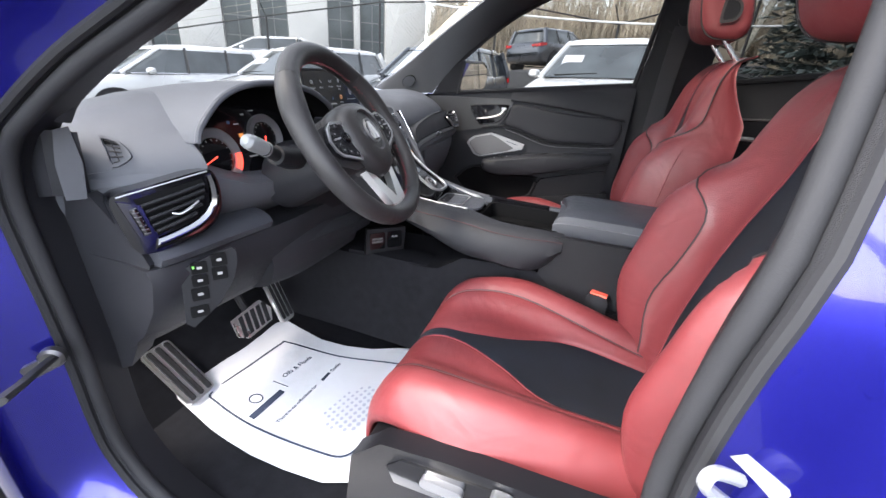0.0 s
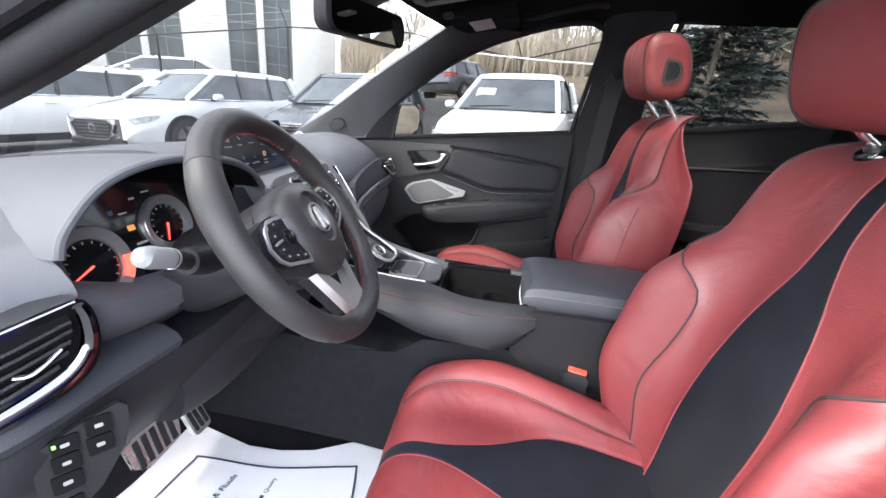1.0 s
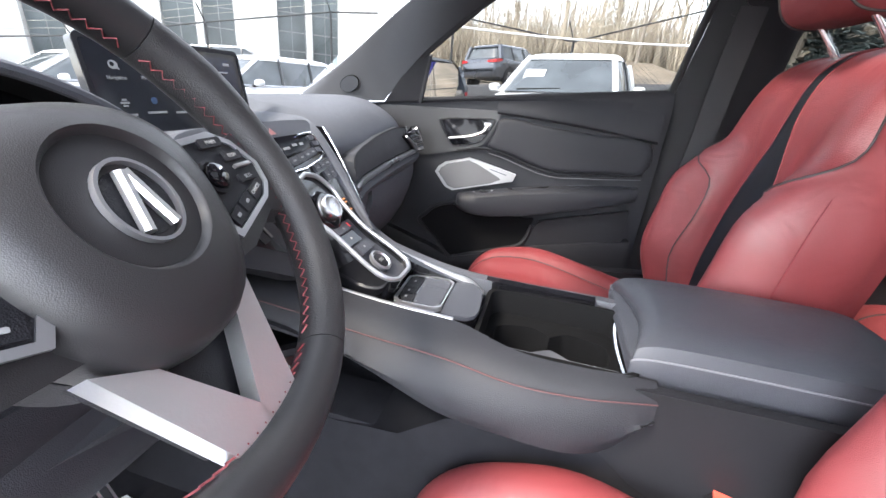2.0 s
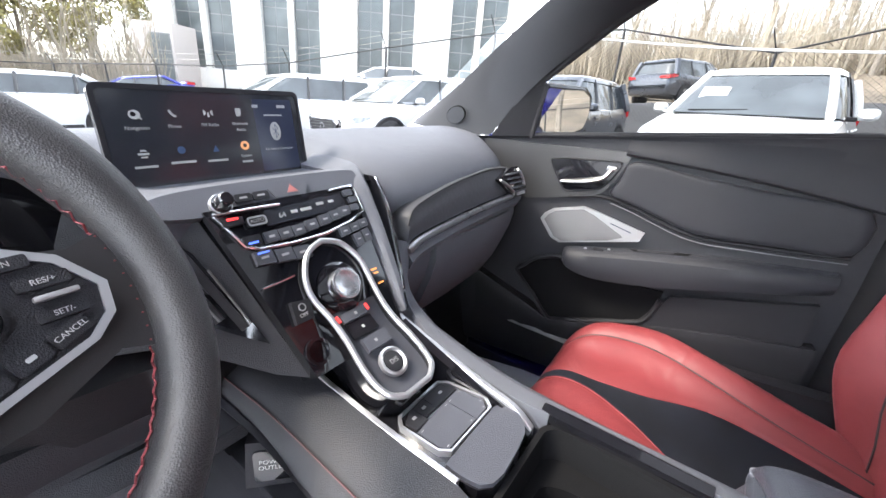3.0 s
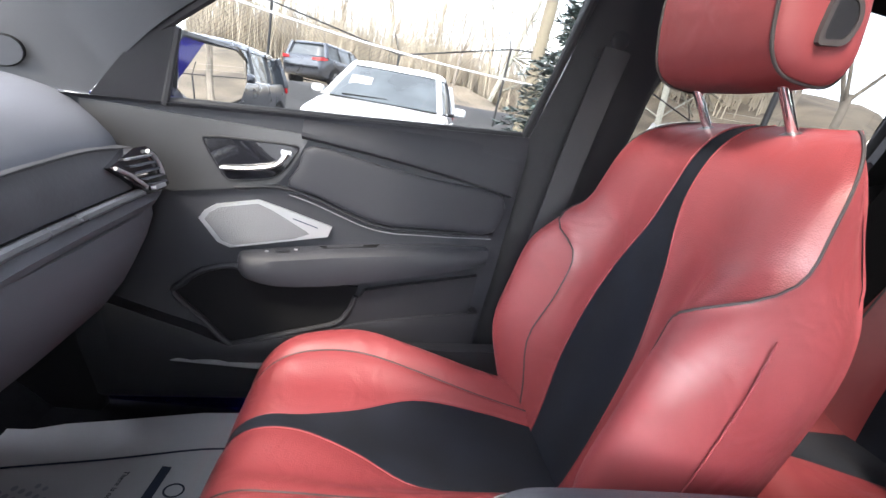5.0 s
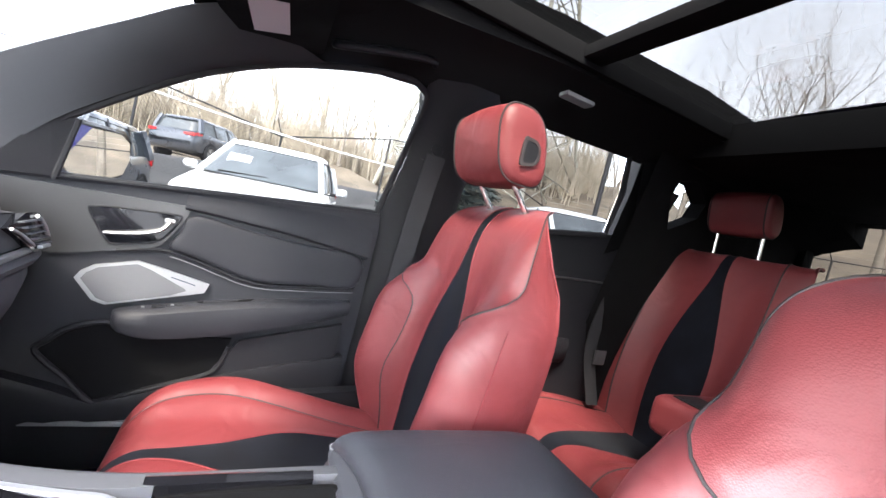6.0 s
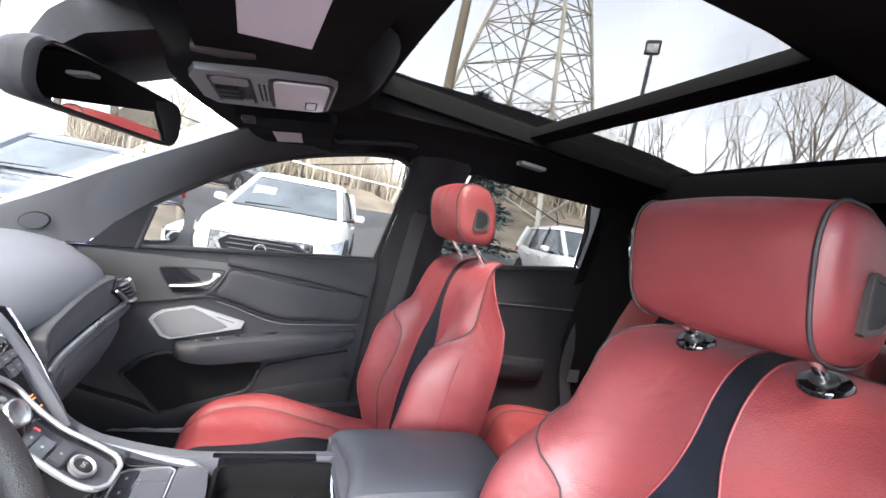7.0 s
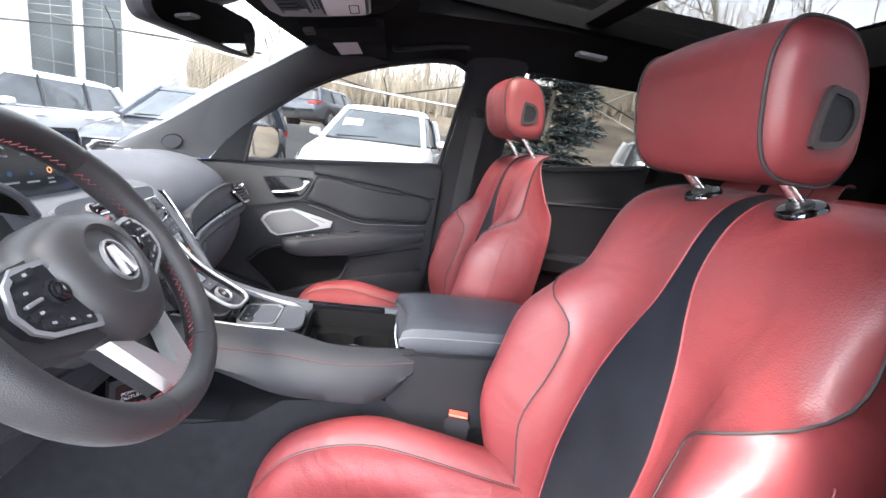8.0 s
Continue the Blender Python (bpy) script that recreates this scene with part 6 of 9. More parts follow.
for poly in ([(-0.029, 0.012), (-0.029, 0.026), (-0.013, 0.034), (-0.010, 0.034), (-0.010, 0.012)], [(-0.009, 0.016), (-0.009, 0.034), (0.008, 0.035), (0.008, 0.016)], [(0.009, 0.016), (0.009, 0.035), (0.038, 0.0355), (0.044, 0.027), (0.046, 0.016)]):
    b = part("pad_button", plate(poly, PM @ Matrix.Translation((0, 0, 0.006)), 0.002, 0.0008), PLAST, tpad)
    cx, cy = sum(p[0] for p in poly) / len(poly), sum(p[1] for p in poly) / len(poly)
    part("mark", plate(rect(0.005, 0.003, 0, 2, cx, cy), PM @ Matrix.Translation((0, 0, 0.0081)), 0.0003), LEGEND, b)
for fp in ([(-0.029, 0.010), (0.0225, 0.0135), (0.0225, -0.0245), (-0.026, -0.0245), (-0.030, -0.017)], [(0.0237, 0.0138), (0.0465, 0.0145), (0.0505, -0.016), (0.043, -0.0245), (0.0237, -0.0245)]):
    fld = part("pad_field", plate(fp, PM @ Matrix.Translation((0, 0, 0.006)), 0.0016, 0.0006), CONS, tpad)
    for k, (x, y) in enumerate(fp[:4]):
        x, y = lerp(x, sum(p[0] for p in fp) / 5, 0.16), lerp(y, sum(p[1] for p in fp) / 5, 0.16)
        part("corner_mark", plate(rect(0.0030, 0.0009, 0, 2, x, y), PM @ Matrix.Translation((0, 0, 0.0076)), 0.0002), LEGEND, fld)
# satin strips down both sides
def strip(path, w, label):
    rows = []
    for p in curve(path, 5):
        rows.append([p + V(-w, 0, -0.012), p + V(-w, 0, -0.0008), p + V(-w * 0.7, 0, 0.0005), p + V(w * 0.7, 0, 0.0005), p + V(w, 0, -0.0008), p + V(w, 0, -0.012)])
    return part("satin_strip", loft(rows), SILVER, console, label)


strip([(-0.0455, 0.492, 0.832), (-0.0450, 0.45, 0.824), (-0.0448, 0.39, 0.817), (-0.0455, 0.33, 0.8145), (-0.0458, 0.284, 0.813)], 0.0034, "satin silver strip")
strip([(0.0690, 0.455, 0.857), (0.0705, 0.41, 0.842), (0.0700, 0.36, 0.829), (0.0680, 0.315, 0.820), (0.0668, 0.285, 0.8145), (0.0655, 0.262, 0.800)], 0.0042, "satin silver strip")
part("strip_bed", loft([[V(x - 0.001, y, z - 0.004), V(x + 0.0105, y, z - 0.003), V(x + 0.0105, y, z - 0.05), V(x - 0.001, y, z - 0.05)] for x, y, z in [tuple(p) for p in curve([(0.046, 0.434, 0.868), (0.052, 0.40, 0.849), (0.056, 0.36, 0.832), (0.058, 0.32, 0.821), (0.058, 0.285, 0.813), (0.057, 0.262, 0.800)], 4)]]), GLOSS, console)
# flanks: driver's side roll, coloured darker for shade, and passenger's side roll, coloured lighter
fl = [  # y, x of top inner edge, z there, x outermost, z of the lower edge
    (0.56, -0.062, 0.840, -0.128, 0.800), (0.47, -0.049, 0.826, -0.120, 0.782), (0.38, -0.0482, 0.816, -0.120, 0.755), (0.28, -0.049, 0.8125, -0.126, 0.720), (0.20, -0.074, 0.806, -0.128, 0.712), (0.13, -0.072, 0.802, -0.118, 0.702), (0.085, -0.066, 0.801, -0.106, 0.712), (0.045, -0.060, 0.798, -0.090, 0.752)]
rows = []
for y, xi, zt, xo, zl in fl:
    rows.append([V(xi, y, zt - 0.05), V(xi, y, zt), V(lerp(xi, xo, 0.35), y, zt - 0.003), V(lerp(xi, xo, 0.75), y, zt - 0.016), V(xo + 0.004, y, zt - 0.04), V(xo, y, (zt + zl) / 2 - 0.01), V(xo + 0.006, y, zl + 0.012), V(xo + 0.022, y, zl), V(xo + 0.05, y, zl + 0.01)])
fine = [curve([r[i] for r in rows], 5) for i in range(len(rows[0]))]
part("driver_flank", loft([[fine[i][k] for i in range(len(fine))] for k in range(len(fine[0]))]), DRIVERDARK, console, "console's padded driver side, coloured charcoal for shade")
part("stitch_line", tube([fine[3][k] + V(-0.001, 0, 0.0015) for k in range(len(fine[0]))], 0.0009, 5), material("dark_red_thread", (0.055, 0.020, 0.022), 0.8), console, "dark red stitching")
fr2 = [(0.50, 0.074, 0.862, 0.118, 0.79), (0.43, 0.0745, 0.848, 0.120, 0.74), (0.36, 0.0745, 0.829, 0.124, 0.70), (0.29, 0.076, 0.816, 0.130, 0.70), (0.20, 0.092, 0.808, 0.136, 0.70), (0.08, 0.098, 0.806, 0.140, 0.70), (-0.05, 0.10, 0.80, 0.145, 0.70)]
rows = [[V(xi, y, zt - 0.06), V(xi, y, zt), V(lerp(xi, xo, 0.4), y, zt - 0.001), V(lerp(xi, xo, 0.8), y, zt - 0.014), V(xo, y, zt - 0.04), V(xo + 0.004, y, (zt + zl) / 2), V(xo, y, zl), V(xo - 0.03, y, zl)] for y, xi, zt, xo, zl in fr2]
fine = [curve([r[i] for r in rows], 5) for i in range(len(rows[0]))]
part("passenger_flank", loft([[fine[i][k] for i in range(len(fine))] for k in range(len(fine[0]))]), DASH, console)
part("tray_ledge", loft([[V(x, y, z), V(x + 0.010, y, z + 0.003), V(x + 0.016, y, z), V(x + 0.014, y, z - 0.02), V(x, y, z - 0.02)] for x, y, z in ((0.082, 0.262, 0.812), (0.087, 0.20, 0.809), (0.091, 0.10, 0.806))]), GLOSS, console)
# blend between the passenger flank and the dashboard
OF2 = V(0, 0.012, -0.010)
inn = curve([(0.128, 0.502, 0.935), (0.108, 0.480, 0.913), (0.090, 0.458, 0.897), (0.080, 0.432, 0.872), (0.0755, 0.395, 0.850)], 5)
edg = curve([(0.178, 0.508, 0.905), (0.150, 0.497, 0.886), (0.132, 0.483, 0.872), (0.116, 0.452, 0.860), (0.103, 0.395, 0.842)], 5)
part("corner_blend", loft([[a + V(-0.004, 0.02, -0.03) + OF2, a + OF2, lerp(a, b, 0.4) + V(0, -0.004, 0.004) + OF2, lerp(a, b, 0.8) + V(0, -0.003, 0.002) + OF2, b + OF2, b + V(0.004, 0.012, -0.012) + OF2, b + V(-0.004, 0.03, -0.05) + OF2] for a, b in zip(inn, edg)]), DASH, console, "charcoal corner blend beside the glovebox")
# tunnel below and the open shelf at the front
# near-black colour puts shade on the side, so it sinks out of sight
part("tunnel", loft([[V(a, y, 0.39), V(a, y, 0.62), V(a + 0.012, y, zt), V(b - 0.012, y, zt), V(b, y, 0.62), V(b, y, 0.39)] for y, zt, a, b in ((0.86, 0.64, -0.10, 0.13), (0.62, 0.64, -0.10, 0.13), (0.42, 0.645, -0.105, 0.135), (0.33, 0.66, -0.112, 0.14), (0.27, 0.70, -0.106, 0.14), (0.18, 0.702, -0.100, 0.143), (0.10, 0.700, -0.093, 0.145), (0.02, 0.685, -0.085, 0.145), (-0.30, 0.66, -0.080, 0.145))]), CARPET, console, "console side coloured near black to vanish in shade")
part("side_panel", plate([(0.10, 0.40), (0.085, 0.76), (0.07, 0.795), (-0.28, 0.80), (-0.28, 0.40)], plane_m((-0.066, 0, 0), (0, 1, 0), (0, 0, 1)) @ Matrix.Diagonal((1, 1, -1, 1)), 0.014, 0.004), PLAST, console, "charcoal side panel under the armrest")
part("side_panel", plate([(0.10, 0.40), (0.085, 0.76), (0.07, 0.795), (-0.28, 0.80), (-0.28, 0.40)], plane_m((0.135, 0, 0), (0, 1, 0), (0, 0, 1)), 0.014, 0.004), CONS, console)
part("shelf", rbox((-0.052, 0.47, 0.648), (0.08, 0.26, 0.012), 0.004), CARPET, console)
pk = thing("power_outlet_panel", (-0.10, 0.56, 0.69), "black panel with a power outlet and two small sockets", "power outlet")
OM = plane_m((-0.050, 0.505, 0.685), (0.75, -0.65, 0), (-0.25, 0.25, 0.93))
part("panel", plate([(-0.06, -0.035), (0.05, -0.035), (0.055, 0.030), (-0.055, 0.035)], OM, 0.014, 0.004), PLAST, pk)
for x in (-0.027, 0.022):
    f = part("flap", plate(rect(0.042, 0.046, 0.005, 3, x, 0.0), OM @ Matrix.Translation((0, 0, 0.014)), 0.003, 0.001), GLOSS, pk)
lettering("mark", "POWER\nOUTLET", 0.0085, OM @ Matrix.Translation((-0.027, 0.002, 0.0172)), LEGEND, pk)
lettering("mark", "AUX", 0.0085, OM @ Matrix.Translation((0.022, 0.008, 0.0172)), LEGEND, pk)

# cup holder tray
tray = thing("cup_holder", (0.01, 0.17, 0.72), "black cup holder tray with two round wells", "cup holder")
to = rect(0.158, 0.196, 0.022, 5, 0.010, 0.166)
TZ = Matrix.Translation((0, 0, 0.800))
part("rim", frame_ring(to, rect(0.146, 0.184, 0.018, 5, 0.010, 0.166), TZ, 0.006, 0.002), DARK, tray)
wallb = loft([[V(x, y, 0.802) for x, y in rect(0.147, 0.185, 0.018, 5, 0.010, 0.166)], [V(x, y, 0.770) for x, y in rect(0.140, 0.178, 0.020, 5, 0.010, 0.166)]], False)
part("side", wallb, DARK, tray)
# the tray's floor with two wells joined by a waist
well = []
for a in range(0, 360, 10):
    t = radians(a)
    y = 0.166 + 0.078 * math.sin(t)
    w = 0.037 - 0.019 * math.exp(-((y - 0.166) / 0.013) ** 2)
    well.append((0.018 + w * math.copysign(abs(math.cos(t)) ** 0.5, math.cos(t)), y))
outl = []
for x, y in well:
    d = math.atan2(y - 0.166, x - 0.010)
    hx, hy = 0.070, 0.089
    c, s = math.cos(d), math.sin(d)
    k = min(hx / max(abs(c), 1e-6), hy / max(abs(s), 1e-6))
    outl.append((0.010 + c * k, 0.166 + s * k))
part("tray_floor", frame_ring(outl, well, Matrix.Translation((0, 0, 0.766)), 0.004), DARK, tray)
part("well", loft([[V(x, y, 0.769) for x, y in well], [V(0.018 + (x - 0.018) * 0.92, 0.166 + (y - 0.166) * 0.95, 0.70) for x, y in well]], False), DARK, tray)
part("well_floor", plate([(0.018 + (x - 0.018) * 0.92, 0.166 + (y - 0.166) * 0.95) for x, y in well], Matrix.Translation((0, 0, 0.697)), 0.003), DARK, tray)
part("divider", loft([[V(-0.030, y, 0.771), V(-0.022 + k, y, 0.779), V(-0.018 + k, y, 0.771)] for y, k in ((0.250, 0.0), (0.19, 0.0), (0.175, 0.010), (0.166, 0.014), (0.157, 0.010), (0.142, 0.0), (0.082, 0.0))]), CONS, tray, "grey divider rib")
part("slot", rbox((-0.044, 0.166, 0.7705), (0.022, 0.165, 0.002), 0.0005), DARK, tray)
part("latch_bar", tube(curve([(0.078, 0.072, 0.800), (0.06, 0.080, 0.795), (0.01, 0.083, 0.79), (-0.05, 0.080, 0.788)], 5), 0.004, 8), CHROME, tray, "chrome latch bar")

# armrest lid
lid = thing("armrest", (0.033, -0.06, 0.80), "padded grey leatherette armrest lid on the console", "armrest")
LR = []
for y, z0, z1, k in ((0.090, 0.818, 0.826, 0.955), (0.0935, 0.810, 0.836, 0.972), (0.092, 0.804, 0.845, 0.985), (0.082, 0.801, 0.853, 0.995), (0.060, 0.800, 0.858, 1.0), (0.0, 0.800, 0.860, 1.0), (-0.10, 0.800, 0.860, 1.0), (-0.18, 0.800, 0.858, 1.0), (-0.215, 0.804, 0.850, 0.99), (-0.228, 0.815, 0.838, 0.95)):
    hw, c, h = 0.101 * k, 0.041, z1 - z0
    LR.append([V(c + hw * x, y - 0.020 * (1 - x * x) * smooth01((y - 0.02) / 0.07), z0 + h * q) for x, q in ((-0.96, 0), (-1.0, 0.25), (-0.99, 0.6), (-0.93, 0.85), (-0.8, 0.96), (-0.4, 1.0), (0, 1.0), (0.4, 1.0), (0.8, 0.96), (0.93, 0.85), (0.99, 0.6), (1.0, 0.25), (0.96, 0))])
fine = [curve([r[i] for r in LR], 4) for i in range(len(LR[0]))]
part("lid", loft([[fine[i][k] for i in range(len(fine))] for k in range(len(fine[0]))]), CONS, lid, "padded grey lid")
part("lid_seam", tube([p + V(-0.0006, 0, 0.0) for p in fine[2]], 0.0012, 5), GREYSTITCH, lid)
part("lid_seam", tube([p + V(0.0006, 0, 0.0) for p in fine[10]], 0.0012, 5), GREYSTITCH, lid)
part("bin", rbox((0.041, -0.09, 0.74), (0.192, 0.27, 0.115), 0.012), PLAST, lid)


# fine placing
for ob in (sel, pk):
    ob.location += V(0, -0.008, 0.013)
for ob in console.children:
    ob.location += V(0, -0.012, 0.010)
tray.location += V(0, -0.020, 0.004)
lid.location += V(0.002, -0.030, -0.003)

# ---- passenger door ----
pdoor = thing("passenger_door", (0.66, 0.3, 0.45), "closed black front passenger door with silver handle and speaker grille", "car door")


def door_x(y):
    return 0.645 + 0.10 * (0.5 - y)


def belt_z(y):
    return 1.038 + 0.114 * (0.641 - y)


DM = plane_m((0.645, 0.5, 0.0), (0.10, -1, 0), (0, 0, 1))  # local x runs backwards, y up, z into the cabin
prof = [(0.085, 0.40), (0.068, 0.42), (0.056, 0.46), (0.018, 0.58), (0.010, 0.66), (0.012, 0.74), (0.004, 0.80), (0.0, 0.86), (0.0, 0.92), (-0.002, 0.96)]
rows = []
for y in np.linspace(0.70, -0.088, 14):
    dx = belt_x(y) - door_x(y)
    zb = belt_z(y)
    top = [(-0.006, zb - 0.050), (-0.004, zb - 0.035), (dx * 0.3 + 0.002, zb - 0.016), (dx * 0.6, zb - 0.004), (dx - 0.006, zb + 0.001), (dx + 0.012, zb + 0.001), (dx + 0.014, zb - 0.03), (0.10, 0.40)]
    rows.append([V(door_x(y) + o, y, z) for o, z in prof + top])
part("door_panel", loft(rows), DOORTRIM, pdoor, "black door panel")
# satin swoosh behind the handle
sw = [(-0.165, 1.030), (-0.120, 1.033), (-0.040, 1.035), (0.053, 1.038), (0.120, 1.041), (0.160, 1.042), (0.171, 1.039), (0.168, 1.026), (0.158, 1.000), (0.146, 0.975), (0.132, 0.953), (0.115, 0.941), (0.075, 0.931), (0.020, 0.918), (-0.037, 0.906), (-0.075, 0.913), (-0.11, 0.940), (-0.155, 0.98)]
part("trim", plate(sw, DM, 0.007, 0.003), material("satin_graphite_trim", (0.055, 0.0545, 0.056), 0.40, metal=0.8, grain=0.2, scale=300, vary=0.10, patch=5), pdoor, "satin dark metal trim")
rec = [(p.x, p.y) for p in curve([(0.006, 1.003, 0), (0.018, 1.009, 0), (0.043, 1.013, 0), (0.100, 1.017, 0), (0.148, 1.020, 0), (0.157, 1.016, 0), (0.152, 1.002, 0), (0.138, 0.976, 0), (0.120, 0.957, 0), (0.090, 0.948, 0), (0.058, 0.941, 0), (0.044, 0.944, 0), (0.026, 0.968, 0)], 3, True)]
hw_ = part("handle_recess", plate(rec, DM @ Matrix.Translation((0, 0, 0.0065)), 0.001), GLOSS, pdoor, "black handle recess")
part("recess_rim", tube([DM @ V(x, y, 0.0078) for x, y in rec], 0.0020, 8, True), PLAST, hw_, "black recess rim")
lever = part("door_handle", tube(curve([DM @ V(0.036, 0.961, 0.011), DM @ V(0.060, 0.965, 0.017), DM @ V(0.090, 0.971, 0.020), DM @ V(0.116, 0.979, 0.020), DM @ V(0.130, 0.988, 0.018), DM @ V(0.138, 1.003, 0.012)], 5), [0.0045] + [0.0058] * 9 + [0.0068] * 10 + [0.0085] * 6, 10, flat=0.6), SILVER, pdoor, "silver door handle lever")
part("lock_knob", rbox((0.138, 1.005, 0.011), (0.019, 0.010, 0.009), 0.003, DM), SILVER, lever)
# speaker
spo = [(0.004, 0.864), (0.012, 0.879), (0.030, 0.893), (0.098, 0.912), (0.128, 0.906), (0.232, 0.880), (0.226, 0.860), (0.17, 0.845), (0.058, 0.815), (0.036, 0.823)]
sk = part("speaker", plate(spo, DM @ Matrix.Translation((0, 0, 0.0)), 0.008, 0.002), SILVER, pdoor, "silver speaker surround")
cx, cy = 0.105, 0.863
spi = [(cx + (x - cx) * 0.90, cy + (y - cy) * 0.88) for x, y in spo]
spi[5] = (0.186, 0.866)
spi[6] = (0.192, 0.861)
spi[4] = (0.124, 0.897)
part("speaker_mesh", plate(spi, DM @ Matrix.Translation((0, 0, 0.0072)), 0.002, 0.0006), MESHG, sk, "fine silver speaker mesh")
part("mark", plate([(0.160, 0.888), (0.206, 0.876), (0.206, 0.874), (0.160, 0.886)], DM @ Matrix.Translation((0, 0, 0.0082)), 0.0004), INK, sk)
# upper padded insert with a stitched edge
ins = [(0.180, 1.026), (0.305, 1.014), (0.43, 1.006), (0.56, 0.998), (0.56, 0.918), (0.47, 0.909), (0.404, 0.904), (0.345, 0.900), (0.300, 0.905), (0.245, 0.921), (0.190, 0.938), (0.145, 0.949), (0.160, 0.985)]
ir, icx, icy = [], 0.36, 0.962
for k, w in ((1.0, -0.004), (1.0, 0.006), (0.975, 0.0115), (0.92, 0.0140), (0.80, 0.0150), (0.5, 0.0155)):
    ir.append([DM @ V(icx + (p.x - icx) * (1 - (1 - k) * 0.45), icy + (p.y - icy) * k, w) for p in curve([(x, y, 0) for x, y in ins], 3, True)])
part("insert", loft(ir), DOORTRIM, pdoor, "charcoal padded insert")
# the ledge over the insert, with a soft crease along its lower edge
lr = []
for u in np.linspace(0.160, 0.575, 12):
    zc = 1.037 - 0.070 * (u - 0.16) - 0.05 * (u - 0.16) ** 2 + 0.004 * math.sin(math.pi * (u - 0.16) / 0.415)
    zb = belt_z(0.5 - u)
    o = (belt_x(0.5 - u) - door_x(0.5 - u))
    lr.append([DM @ V(u, z, w) for z, w in ((zc - 0.004, -0.006), (zc - 0.002, 0.010), (zc + 0.003, 0.0165), (zc + 0.010, 0.0175), (lerp(zc, zb, 0.45), 0.0120), (lerp(zc, zb, 0.78), 0.002 - o * 0.5), (zb - 0.004, -0.004 - o), (zb - 0.012, -0.02 - o))])
part("upper_ledge", loft(lr), DOORTRIM, pdoor, "black padded ledge under the window")
st = curve([(0.56, 0.912, 0), (0.47, 0.903, 0), (0.404, 0.898, 0), (0.345, 0.894, 0), (0.295, 0.899, 0), (0.24, 0.915, 0), (0.185, 0.932, 0), (0.130, 0.941, 0), (0.06, 0.929, 0)], 6)
part("insert_edge", tube([DM @ V(p.x, p.y, 0.004) for p in st], 0.0042, 8), PLAST, pdoor)
part("stitch_line", tube([DM @ V(p.x, p.y - 0.010, 0.0045) for p in st[:-8]], 0.0011, 5), GREYSTITCH, pdoor)
# armrest
ar = []
for u, zt, zb, k in ((0.072, 0.803, 0.785, 0.25), (0.078, 0.808, 0.772, 0.7), (0.098, 0.814, 0.760, 0.95), (0.155, 0.826, 0.754, 1.05), (0.26, 0.846, 0.768, 1.05), (0.38, 0.864, 0.796, 1.0), (0.50, 0.878, 0.826, 0.85), (0.555, 0.882, 0.842, 0.6)):
    h = zt - zb
    ar.append([DM @ V(u, z, w) for z, w in ((zt, -0.01), (zt, 0.012 * k), (zt - 0.002, 0.034 * k), (zt - 0.010, 0.043 * k), (zt - 0.5 * h, 0.046 * k), (zb + 0.006, 0.036 * k), (zb, 0.020 * k), (zb, -0.01))])
fine = [curve([r[i] for r in ar], 4) for i in range(len(ar[0]))]
part("armrest", loft([[fine[i][k] for i in range(len(fine))] for k in range(len(fine[0]))]), DOORTRIM, pdoor, "charcoal padded armrest")
# no slot is cut: a flat dark plate gives its shade
part("grip_slot", plate([(0.215, 0.0), (0.225, 0.016), (0.325, 0.016), (0.333, 0.0)], plane_m(DM @ V(0, 0.8015, 0.002), DM.to_3x3() @ V(1, 0.170, 0), DM.to_3x3() @ V(0, 0, 1)), 0.0045, 0.001), DARK, pdoor, "dark plate for the grip slot's shade")
part("window_switch", rbox((0.150, 0.826, 0.020), (0.026, 0.006, 0.012), 0.002, DM), PLAST, pdoor)
for u in (0.122, 0.172):
    part("switch_mark", rbox((u, 0.821 + 0.010 * (u > 0.14), 0.020), (0.006, 0.0025, 0.005), 0.0006, DM), SILVER, pdoor)
# door bin under the armrest; a dark plate stands for its shaded hollow
bn = [(-0.0314, 0.713), (-0.012, 0.737), (0.0047, 0.756), (0.030, 0.770), (0.0658, 0.7785), (0.0937, 0.757), (0.1416, 0.750), (0.30, 0.756), (0.296, 0.735), (0.282, 0.691), (0.262, 0.672), (0.192, 0.649), (0.0695, 0.608), (0.02, 0.660)]
part("bin_well", plate(bn, DM @ Matrix.Translation((0, 0, -0.010)), 0.008), DARK, pdoor, "dark plate for the door bin's shaded hollow")
part("bin_lip", tube(curve([DM @ V(u, z, 0.008) for u, z in ((0.085, 0.770), (0.0658, 0.780), (0.034, 0.773), (0.0047, 0.758), (-0.015, 0.737), (-0.0314, 0.713), (0.02, 0.660), (0.0695, 0.608), (0.12, 0.625), (0.192, 0.648), (0.262, 0.672), (0.285, 0.695), (0.298, 0.74))], 5), 0.006, 8), PLAST, pdoor)
part("bin_front", loft([[DM @ V(u, z, w) for z, w in ((zt, -0.012), (zt, 0.018), (zt - 0.02, 0.022), (0.54, -0.008), (0.44, -0.050), (0.42, -0.062))] for u, zt in ((-0.14, 0.69), (0.0, 0.64), (0.067, 0.610), (0.15, 0.632), (0.245, 0.658), (0.31, 0.68), (0.45, 0.71), (0.57, 0.73))]), PLAST, pdoor, "black door bin front")
lp = [(0.315, 0.755), (0.40, 0.778), (0.55, 0.815), (0.55, 0.73), (0.48, 0.65), (0.40, 0.62), (0.315, 0.64), (0.265, 0.67)]
part("lower_panel", plate(lp, DM @ Matrix.Translation((0, 0, -0.004)), 0.014, 0.006, 3), PLAST, pdoor)
